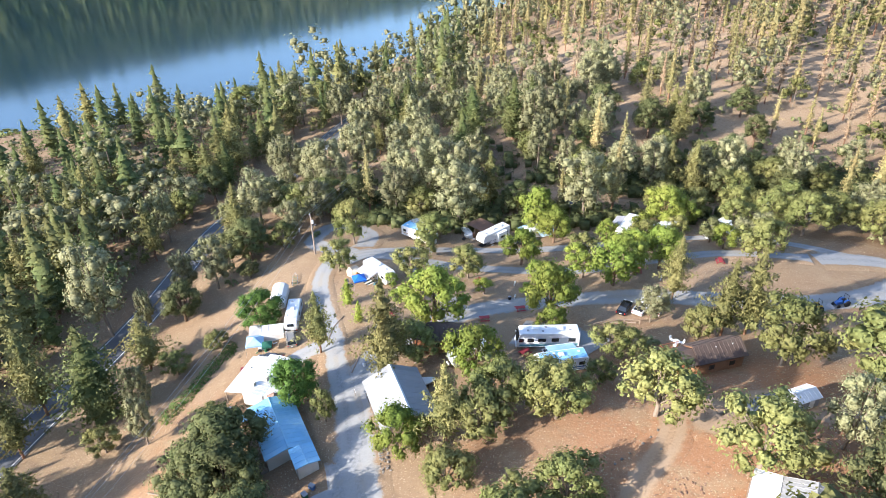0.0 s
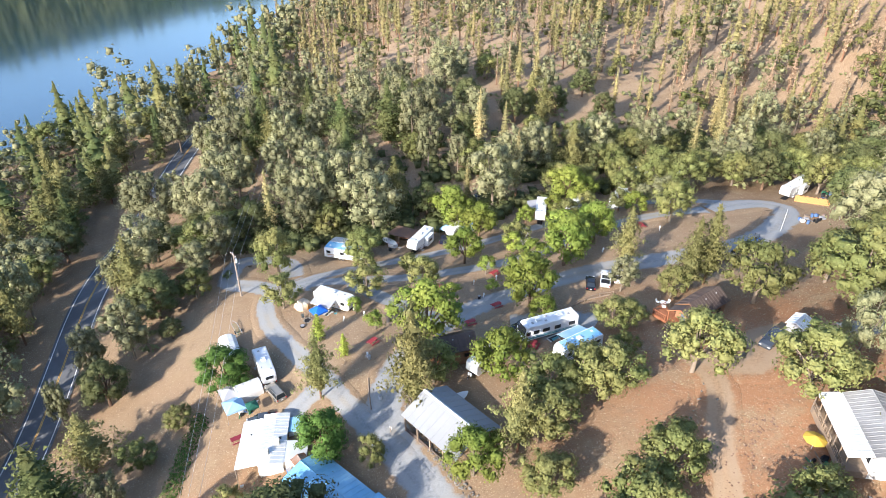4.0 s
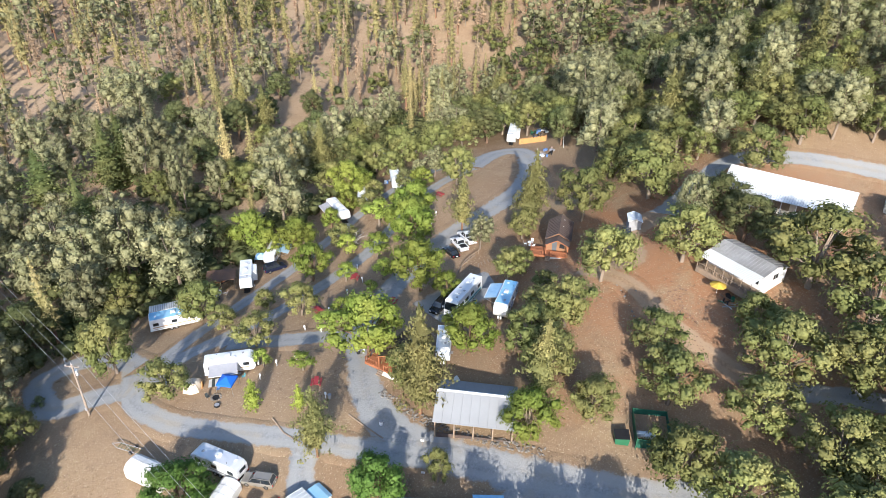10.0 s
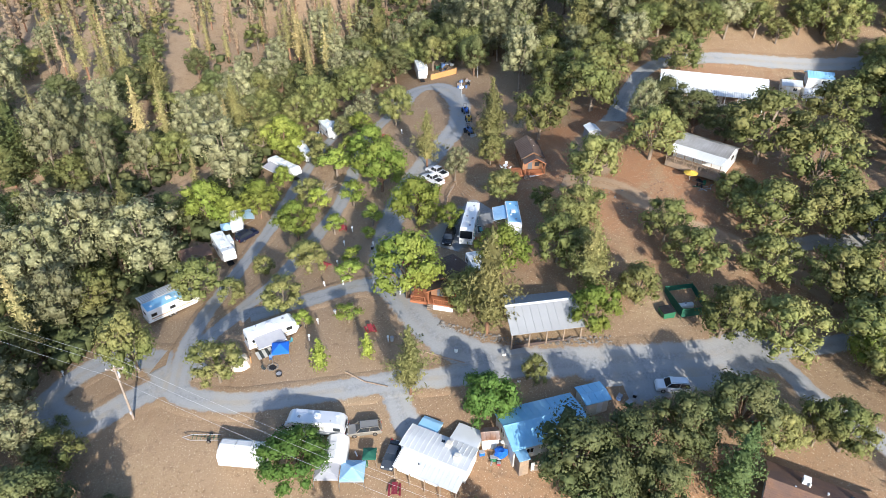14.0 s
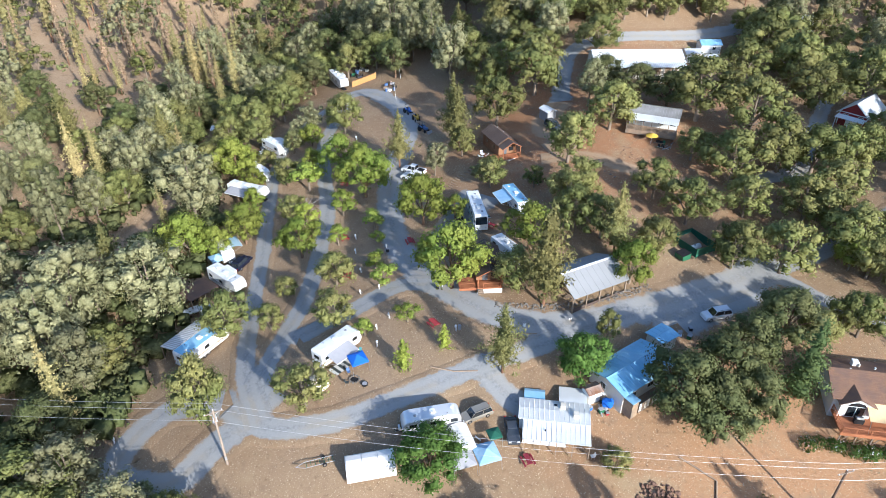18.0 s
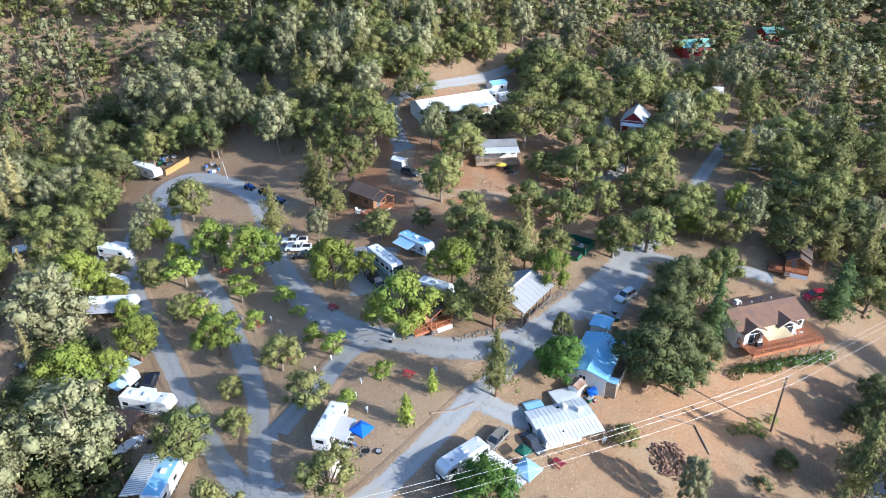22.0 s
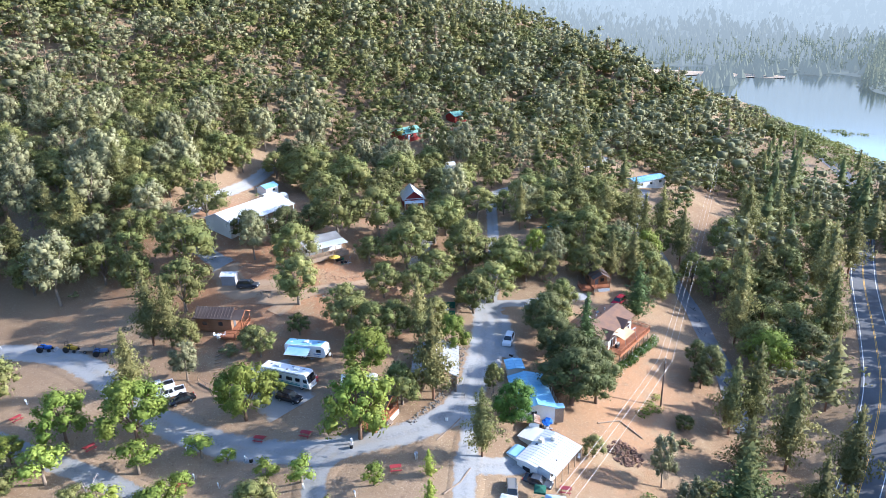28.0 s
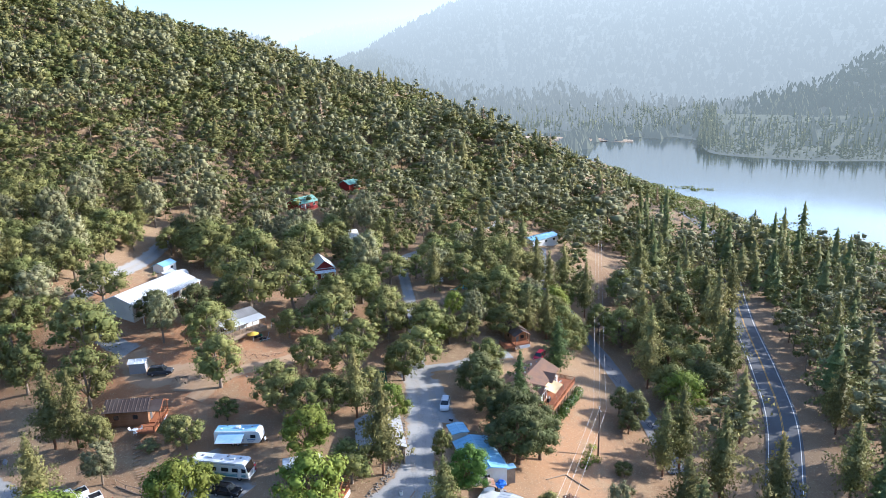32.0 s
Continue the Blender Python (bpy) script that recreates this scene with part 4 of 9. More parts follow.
# a leafless tree among the campsites: forking, drooping pale limbs
rb = np.random.RandomState(5)
bare = thing("bare_tree", "pale leafless tree with drooping bare branches", "tree", at=pose(29.6, 120.6, gz(29.6, 120.6)))
bv, bf = [], []
root = stick(bv, bf, (0, 0, -0.4), (0.2, 0.1, 1.7), 0.16, 0.12, 7)
mesh_object("trunk", bv, bf, GREY_BARK, bare, smooth=True)
for j in range(9):
    bv, bf = [], []
    a = 0.7 * j + rb.uniform(-0.2, 0.2)
    p0, reach = Vector((0.2, 0.1, rb.uniform(1.2, 1.7))), rb.uniform(1.6, 3.0)
    p1 = p0 + Vector((math.cos(a) * reach * 0.5, math.sin(a) * reach * 0.5, rb.uniform(1.2, 2.4)))
    p2 = p1 + Vector((math.cos(a) * reach * 0.7, math.sin(a) * reach * 0.7, rb.uniform(-0.2, 0.9)))
    t1 = stick(bv, bf, p0, p1, 0.07, 0.05, 5)
    stick(bv, bf, p1, p2, 0.05, 0.02, 4, t1)
    for _ in range(7):
        q = p1.lerp(p2, rb.uniform(0, 1))
        stick(bv, bf, q, q + Vector((rb.uniform(-0.8, 0.8), rb.uniform(-0.8, 0.8), rb.uniform(-0.7, 0.6))), 0.025, 0.01, 3)
    mesh_object("branch", bv, bf, PALE_WOOD, bare, smooth=True)

# ---- woods on the slopes round the camp ----
# rough circles kept free of trees: buildings, yards, campsites, bare banks (x, y, radius)
OPEN_GROUND = [(-35, -198, 15), (-45, -168, 15), (-14, -158, 10), (-30, -100, 10), (-54, -150, 9), (-60, -185, 12), (60, -62, 10), (54, -53, 8), (47, -91, 10), (42, -82, 7), (20, -150, 11), (14, -139, 9), (-2, -118, 11), (0, -130, 9), (28, -31, 8), (33, -39, 6), (25, 9, 8), (20, 15, 6), (-32, -73, 9), (62, -60, 10), (22, -148, 9), (53, -95, 8), (30, 8, 8), (-50, -120, 9), (-15, -88, 13), (-32, -85, 10), (0, 110, 30), (-15, 95, 22), (25, 105, 28), (50, 105, 24), (75, 103, 20), (-25, 120, 18), (-30, 90, 20), (-32, 70, 14), (-30, 40, 18), (-45, 60, 16), (-48, 75, 14), (-48, 92, 12), (-42, 108, 10), (15, 85, 16), (38, 77, 13), (32, 58, 11), (32, 43, 13),
               (60, 38, 14), (60, 27, 12), (76, 30, 9), (95, 107, 10), (-12, 60, 14), (20, 52, 8), (30, 2, 9), (66, -74, 8), (25, -161, 8), (-54, -133, 9), (4, -136, 7), (10, -12, 8), (38, -47, 6), (-28, 13, 8), (-30, 22, 7), (-38, 24, 7),
               (184, -4, 14), (-10, -130, 14), (-25, -110, 10), (-40, -110, 12), (100, 265, 8), (40, 132, 10), (60, 130, 8), (10, 136, 9), (-8, 138, 7), (72, 170, 6), (84, 145, 6)]
rs = np.random.RandomState(11)


def open_at(x, y, r):
    for ox, oy, rr in OPEN_GROUND:
        if (x - ox) ** 2 + (y - oy) ** 2 < rr * rr:
            return False
    for line, w in ROAD_LINES:
        d = ((line - (x, y)) ** 2).sum(1).min()
        if d < (w / 2 + (1.6 if x > -48 else 8.2 if y > 40 else 5.4)) ** 2:
            return False
    return True


def mix_for(x, y):
    """Which trees grow here: (kind, share)."""
    if x < -52 - 0.12 * max(0, 60 - y) and y > -210:
        if y > 60:
            return (("dense_pine", 0.42), ("pine", 0.2), ("dark_oak", 0.12), ("oak", 0.08), ("grey_pine", 0.18))
        return (("dense_pine", 0.17), ("pine", 0.23), ("oak", 0.44), ("dark_oak", 0.06), ("grey_pine", 0.1))
    if x > 90 and 60 < y < 144:
        return (("dark_oak", 0.3), ("oak", 0.34), ("grey_pine", 0.3), ("pine", 0.06))
    if y > 140:
        if x > 95:
            return (("thin_pine", 0.5), ("dead_pine", 0.26), ("oak", 0.12), ("grey_pine", 0.12))
        if x < 10 and y > 175:
            return (("grey_pine", 0.45), ("dense_pine", 0.3), ("oak", 0.15), ("pine", 0.1))
        if y > 196:
            return (("thin_pine", 0.44), ("dead_pine", 0.26), ("grey_pine", 0.2), ("oak", 0.1))
        return (("grey_pine", 0.3), ("dark_oak", 0.24), ("oak", 0.2), ("pine", 0.16), ("thin_pine", 0.1))
    if y < -150 and x < 140:
        return (("oak", 0.7), ("pine", 0.08), ("dead_pine", 0.03), ("grey_pine", 0.19))
    return (("oak", 0.72), ("grey_pine", 0.18), ("pine", 0.05), ("dark_oak", 0.05))


SIZE = {"oak": (0.75, 1.3), "dark_oak": (0.7, 1.1), "grey_pine": (0.85, 1.5), "pine": (0.85, 1.4), "dense_pine": (0.75, 1.3), "thin_pine": (0.7, 1.25), "dead_pine": (0.7, 1.2)}
FAR, WILD = {}, []
for ring, (gap, reach) in enumerate(((6.9, 170), (8.2, 420), (12.5, 1100))):
    for gx in np.arange(-260 if ring == 0 else -330, 760, gap):
        for gy in np.arange(-800, 640, gap):
            x, y = gx + rs.uniform(-0.45, 0.45) * gap, gy + rs.uniform(-0.45, 0.45) * gap
            d = math.hypot(x - 10, y - 90)
            lo = (0, 170, 420)[ring]
            if not lo <= d < reach:
                continue
            if d > 420 and (y > 600 or x < -260):
                continue
            if -28 < x < 95 and 84 <= y < 142 or -14 < x < 75 and 2 < y < 84:
                continue
            z = gz(x, y)
            if z < LAKE_Z + 1.2:
                continue
            thin = noise.noise(Vector((x * 0.02, y * 0.02, 3.1)))
            if thin < -0.05 and y > 146 and rs.uniform() < min(0.4, -1.2 * thin):
                continue
            inland = x - np.interp(y, SHORE_Y, SHORE_X)
            if y < -60 and (inland < 38 and rs.uniform() < 0.88 or inland < 95 and y < -150 and rs.uniform() < 0.55):
                continue
            if y > 168 and rs.uniform() < 0.28:
                continue
            if x < -104 and y < -40 and rs.uniform() < (0.0 if y > -170 else 0.45):
                continue
            if d < 210:
                if not open_at(x, y, 2) or any((x - a) ** 2 + (y - b) ** 2 < (0.55 * c + 1.9) ** 2 for a, b, c in SPOTS):
                    continue
            pick, acc = rs.uniform(), 0
            for kind, share in mix_for(x, y):
                acc += share
                if pick <= acc:
                    break
            h0, r0 = KINDS[kind][5], KINDS[kind][4]
            f = rs.uniform(*SIZE[kind])
            if z < LAKE_Z + 2.0 or (x < -104 and y < -170):
                f *= 0.65
            if d > 160 and x > -62:
                f *= rs.uniform(1.05, 1.45)
            if y < -250:
                f *= 0.85
            fr = min(f, 1.9)
            if d > 150 and x > -62 and y < 110:
                f, fr = f * 0.88, fr * 1.18
            if x < -52 and "pine" in kind:
                f, fr = f * 1.1, fr * 1.42
            WILD.append((d if x > -75 else d + 60, kind, x, y, z, h0 * f, r0 * fr, d))
            if d < 210:
                SPOTS.append((x, y, r0 * fr * 0.6))
WILD.sort()
for k, (_, kind, x, y, z, h, r, d) in enumerate(WILD):
    if k < 330:
        plant(kind, x, y, h, r)
    else:
        FAR.setdefault(kind, []).append((x, y, z, h, r, d))

# far woods: the same kinds of trees built coarser, joined kind by kind
OAK_LODS = ((dict(clumps=13), 430, 0.52), (dict(clumps=8), 190, 0.8), (dict(clumps=5), 56, 1.35))
PINE_LODS = ((dict(tiers=12, teeth=6), 460, 0.55), (dict(tiers=9, teeth=5), 180, 0.85), (dict(tiers=6, teeth=4), 44, 1.4))
GREY_LODS = ((dict(clumps=14), 430, 0.52), (dict(clumps=9), 180, 0.8), (dict(clumps=6), 50, 1.35))
FAR_SHAPE = {"grey_pine": (grey_pine, GREY_LODS), "oak": (broadleaf, OAK_LODS), "dark_oak": (broadleaf, OAK_LODS)}
for kind, rows in FAR.items():
    make, lods = FAR_SHAPE.get(kind, (conifer, PINE_LODS))
    leaf = KINDS[kind][1]
    bark = KINDS[kind][2]
    protos = []
    for v in range(6):
        for kw, n, size in lods:
            q = np.random.RandomState(200 + v)
            kw = dict(kw)
            if make is conifer:
                kw["start"], kw["dead"] = (0.07 if kind == "dense_pine" else 0.16), kind == "dead_pine"
            protos.append(make(q, KINDS[kind][4], KINDS[kind][5], n, size, **kw)[1])
    blocks, poles = [], ([], [])
    for x, y, z, h, r, d in rows:
        lod = 0 if d < 230 else 1 if d < 420 else 2
        lv, lf, ln = protos[rs.randint(6) * 3 + lod]
        a = rs.uniform(0, 6.28)
        c, s = math.cos(a), math.sin(a)
        k, kz = r / KINDS[kind][4], h / KINDS[kind][5]
        v = np.stack([x + k * (c * lv[:, 0] - s * lv[:, 1]), y + k * (s * lv[:, 0] + c * lv[:, 1]), z + kz * lv[:, 2]], 1)
        blocks.append((v, lf, np.stack([c * ln[:, 0] - s * ln[:, 1], s * ln[:, 0] + c * ln[:, 1], ln[:, 2]], 1)))
        if d < 300:
            stick(poles[0], poles[1], (x, y, z - 0.5), (x, y, z + h * 0.7), 0.014 * h, 0.006 * h, 4)
    woods = thing("woods_of_" + kind, "distant " + KINDS[kind][3] + ", many on the slopes", "woods", kind="stuff")
    merge_numpy("foliage", blocks, leaf, woods)
    if poles[0]:
        mesh_object("trunks", poles[0], poles[1], bark, woods)
# ---- paints and cloths ----
WHITE_PAINT = material("white_gelcoat", (0.74, 0.75, 0.75), 0.35, vary=0.06, scale=1.5, other=(0.66, 0.66, 0.63), spec=0.5)
WHITE_ROOF = material("white_rubber_roof", (0.7, 0.72, 0.73), 0.6, vary=0.08, scale=1.2, other=(0.55, 0.56, 0.55))
CREAM = material("cream_siding", (0.66, 0.62, 0.53), 0.6, vary=0.1, scale=2, other=(0.55, 0.51, 0.43))
BLUE_ROOF = material("faded_blue_metal_roof", (0.22, 0.46, 0.66), 0.5, 0.1, vary=0.12, scale=1.3, other=(0.34, 0.54, 0.68), spec=0.5)
POOL_WATER = material("pool_water", (0.06, 0.42, 0.5), 0.08, vary=0.1, scale=1.0, spec=0.5)
POOL_RIM = material("pool_rim_blue", (0.05, 0.16, 0.45), 0.5, vary=0.15, scale=2.0)
WORN_ROOF = material("worn_grey_roof", (0.3, 0.3, 0.3), 0.6, vary=0.3, scale=1.4, other=(0.2, 0.195, 0.19))
GALV = material("galvanised_roof_sheet", (0.62, 0.63, 0.62), 0.45, 0.25, vary=0.1, scale=1.0, other=(0.5, 0.5, 0.49), spec=0.5)
GREY_METAL = material("grey_metal_roof", (0.4, 0.4, 0.395), 0.5, 0.15, vary=0.08, scale=0.9, other=(0.35, 0.35, 0.345), spec=0.4)
RUST = material("rusty_sheet", (0.27, 0.13, 0.07), 0.8, 0.2, vary=0.35, scale=2, other=(0.4, 0.38, 0.36), bump=0.3)
SILVER = material("dull_aluminium_skin", (0.72, 0.72, 0.72), 0.32, 0.35, vary=0.06, scale=1.2, other=(0.62, 0.62, 0.62), spec=0.5)
BROWN_SHINGLE = material("brown_shingle", (0.2, 0.115, 0.075), 0.9, vary=0.3, scale=5, bump=0.5, bump_scale=18, other=(0.16, 0.1, 0.075))
PAVILION_ROOF = material("grey_steel_roof", (0.29, 0.295, 0.3), 0.7, 0.0, vary=0.1, scale=0.8, other=(0.25, 0.255, 0.26), spec=0.3)
DARK_ROOF = material("dark_brown_roof", (0.085, 0.06, 0.05), 0.7, vary=0.25, scale=3, other=(0.11, 0.085, 0.07))
TEAL_ROOF = material("teal_green_metal_roof", (0.2, 0.42, 0.36), 0.45, 0.1, vary=0.1, scale=1.2, other=(0.27, 0.46, 0.4))
RED_WALL = material("barn_red_boards", (0.3, 0.035, 0.03), 0.7, vary=0.2, scale=3, other=(0.24, 0.03, 0.028))
REDWOOD = material("redwood_boards", (0.38, 0.15, 0.07), 0.7, vary=0.25, scale=4, other=(0.3, 0.115, 0.055))
RAW_WOOD = material("weathered_boards", (0.3, 0.22, 0.15), 0.85, vary=0.3, scale=4, other=(0.22, 0.17, 0.13))
NEW_WOOD = material("fresh_fence_boards", (0.48, 0.25, 0.09), 0.75, vary=0.2, scale=4)
LOG_WALL = material("brown_log_siding", (0.2, 0.1, 0.05), 0.75, vary=0.3, scale=3, other=(0.26, 0.14, 0.075))
GREEN_CLOTH = material("green_mesh_cloth", (0.02, 0.1, 0.065), 0.8, vary=0.2, scale=3)
BLUE_CLOTH = material("royal_blue_canopy_cloth", (0.02, 0.13, 0.55), 0.7, vary=0.12, scale=3)
PALE_BLUE_CLOTH = material("faded_blue_canopy_cloth", (0.25, 0.42, 0.6), 0.75, vary=0.15, scale=2, other=(0.35, 0.5, 0.62))
WHITE_CLOTH = material("white_tarp", (0.74, 0.73, 0.7), 0.7, vary=0.08, scale=1.5, other=(0.62, 0.6, 0.56), bump=0.3, bump_scale=4)
TAN_CLOTH = material("tan_shade_sail", (0.62, 0.48, 0.27), 0.8, vary=0.1, scale=2)
TENT_CLOTH = material("cream_tent_cloth", (0.66, 0.6, 0.48), 0.75, vary=0.12, scale=2, other=(0.55, 0.4, 0.26))
GREY_CLOTH = material("grey_awning_cloth", (0.34, 0.34, 0.36), 0.7, vary=0.12, scale=2)
STRIPE_GREY = material("grey_stripe", (0.25, 0.26, 0.29), 0.5, vary=0.1)
STRIPE_BLUE = material("blue_stripe", (0.09, 0.16, 0.33), 0.5, vary=0.1)
STRIPE_TAN = material("tan_stripe", (0.42, 0.3, 0.2), 0.5, vary=0.1)
STRIPE_TEAL = material("teal_stripe", (0.1, 0.3, 0.34), 0.5, vary=0.1)
PLASTIC_GREY = material("grey_plastic", (0.3, 0.3, 0.31), 0.6, vary=0.12)
BLACK = material("black_rubber", (0.018, 0.018, 0.02), 0.75, vary=0.2)
CHROME = material("brushed_steel", (0.55, 0.55, 0.56), 0.3, 0.9, vary=0.08)
WIRE_MAT = material("weathered_cable", (0.5, 0.5, 0.5), 0.5, 0.4, vary=0.1)
POLE_WOOD = material("creosoted_pole", (0.13, 0.085, 0.06), 0.9, vary=0.3, scale=5)
POLE_GREY = material("weathered_pole", (0.3, 0.24, 0.19), 0.9, vary=0.3, scale=5)
RED_PAINT = material("faded_red_paint", (0.33, 0.045, 0.05), 0.6, vary=0.2, scale=4)
MAROON = material("maroon_paint", (0.22, 0.03, 0.045), 0.6, vary=0.2, scale=4)
CAR_GOLD = material("champagne_car_paint", (0.33, 0.3, 0.25), 0.25, 0.4, vary=0.04, spec=0.6)
CAR_GREY = material("slate_car_paint", (0.09, 0.1, 0.115), 0.22, 0.4, vary=0.04, spec=0.6)
CAR_NAVY = material("navy_car_paint", (0.015, 0.02, 0.05), 0.2, 0.3, vary=0.04, spec=0.6)
CAR_WHITE = material("white_car_paint", (0.7, 0.71, 0.73), 0.25, 0.0, vary=0.04, spec=0.6)
CAR_BLACK = material("black_car_paint", (0.012, 0.012, 0.014), 0.2, 0.0, vary=0.05, spec=0.6)
CAR_RED = material("red_car_paint", (0.35, 0.02, 0.05), 0.25, 0.0, vary=0.05, spec=0.6)
GLASS = glass_material("dark_window_glass")
LIGHT_GLASS = glass_material("pale_window_glass", (0.12, 0.14, 0.16))
LAMP_RED = material("red_lamp_glass", (0.4, 0.02, 0.015), 0.2, vary=0.05)
LAMP_CLEAR = material("clear_lamp_glass", (0.6, 0.6, 0.58), 0.15, vary=0.05)
STONE = material("grey_stone", (0.2, 0.18, 0.155), 0.9, vary=0.35, scale=5, bump=0.5, rand=0.25)
REDROCK = material("red_brown_rock", (0.2, 0.12, 0.085), 0.95, vary=0.4, scale=5, bump=0.5, rand=0.25)
YELLOW_CLOTH = material("yellow_umbrella_cloth", (0.6, 0.4, 0.06), 0.7, vary=0.1)
TRACTOR_BLUE = material("tractor_blue_paint", (0.03, 0.1, 0.35), 0.4, vary=0.1)
TRACTOR_YELLOW = material("machine_yellow_paint", (0.45, 0.28, 0.03), 0.45, vary=0.15)
DARK_RUG = material("dark_mat", (0.05, 0.06, 0.06), 0.95, vary=0.2, scale=8)
PALE_RUG = material("pale_mat", (0.5, 0.5, 0.48), 0.95, vary=0.15, scale=8)
STEEL_GREEN = material("green_container_paint", (0.03, 0.14, 0.07), 0.5, vary=0.2)


# ---- building kit: every helper returns a bmesh ----
def boxes(*specs, bevel=0.0):
    """Boxes (x, y, z of the underside's middle, size x, y, z, turn in degrees) in one bmesh."""
    bm = bmesh.new()
    for s in specs:
        x, y, z, sx, sy, sz = s[:6]
        m = Matrix.Translation((x, y, z + sz / 2)) @ Matrix.Rotation(radians(s[6] if len(s) > 6 else 0), 4, "Z") @ Matrix.Diagonal((sx, sy, sz, 1))
        bmesh.ops.create_cube(bm, size=1, matrix=m)
    if bevel:
        bmesh.ops.bevel(bm, geom=bm.edges[:], offset=bevel, segments=2, affect="EDGES", profile=0.6)
    return bm


def slab(profile, a, b, axis="y", bevel=0.0):
    """A closed outline pushed from a to b: axis y takes (x, z) points, axis x takes (y, z) points."""
    bm = bmesh.new()
    ends = []
    for k in (a, b):
        ends.append([bm.verts.new((u, k, v) if axis == "y" else (k, u, v)) for u, v in profile])
    n = len(profile)
    bm.faces.new(ends[0])
    bm.faces.new(ends[1][::-1])
    for i in range(n):
        bm.faces.new((ends[0][i], ends[1][i], ends[1][(i + 1) % n], ends[0][(i + 1) % n]))
    bmesh.ops.recalc_face_normals(bm, faces=bm.faces[:])
    if bevel:
        bmesh.ops.bevel(bm, geom=bm.edges[:], offset=bevel, segments=3, affect="EDGES", profile=0.6)
    return bm


def bars(*specs, n=6):
    """Round bars (from, to, radius) in one bmesh."""
    v, f = [], []
    for p, q, r in specs:
        stick(v, f, p, q, r, r, n)
    me = bpy.data.meshes.new("tmp")
    me.from_pydata(v, [], f)
    bm = bmesh.new()
    bm.from_mesh(me)
    bpy.data.meshes.remove(me)
    return bm


def disc(x, y, z, r, w, n=14, r2=None):
    """A wheel-like drum on its side, axle along y."""
    bm = bmesh.new()
    bmesh.ops.create_cone(bm, cap_ends=True, segments=n, radius1=r, radius2=r2 or r, depth=w, matrix=Matrix.Translation((x, y, z)) @ Matrix.Rotation(radians(90), 4, "X"))
    return bm


def drum(x, y, z, r, h, n=12, r2=None):
    bm = bmesh.new()
    bmesh.ops.create_cone(bm, cap_ends=True, segments=n, radius1=r, radius2=r if r2 is None else r2, depth=h, matrix=Matrix.Translation((x, y, z + h / 2)))
    return bm


def lump(x, y, z, r, seed=0, squash=0.7, sub=1):
    bm = bmesh.new()
    bmesh.ops.create_icosphere(bm, subdivisions=sub, radius=r, matrix=Matrix.Translation((x, y, z)))
    q = random.Random(seed)
    for v in bm.verts:
        d = v.co - Vector((x, y, z))
        v.co = Vector((x, y, z)) + Vector((d.x, d.y, d.z * squash)) * q.uniform(0.75, 1.2)
    return bm


def part(name, bm, mat, parent, label="", smooth=False):
    me = bpy.data.meshes.new(name)
    bm.to_mesh(me)
    bm.free()
    me.materials.append(mat)
    if smooth:
        me.polygons.foreach_set("use_smooth", [True] * len(me.polygons))
    ob = new(name, me)
    ob.parent = parent
    if label:
        ob["label"] = label
    return ob


def spot(x, y, yaw=0, lift=0.0, level=None):
    """A place on the ground, turned; level: a fixed height instead."""
    return pose(x, y, (gz(x, y) if level is None else level) + lift, 0, 0, yaw)


def level_of(x, y, yaw, l, w, share=0.6):
    """The height at which a thing of that size stands on sloping ground."""
    c, s = math.cos(radians(yaw)), math.sin(radians(yaw))
    h = [gz(x + c * a * l / 2 - s * b * w / 2, y + s * a * l / 2 + c * b * w / 2) for a in (-1, 0, 1) for b in (-1, 0, 1)]
    return min(h) + (max(h) - min(h)) * share


# ---- vehicles ----
def wheels(top, xs_, w, r, width=0.24):
    for x in xs_:
        for s in (-1, 1):
            wh = part("wheel", disc(x, s * (w / 2 - width / 2 + 0.02), r, r, width), BLACK, top)
            part("rim", disc(x, s * (w / 2 + 0.03), r, r * 0.55, 0.03, 10), CHROME, wh)


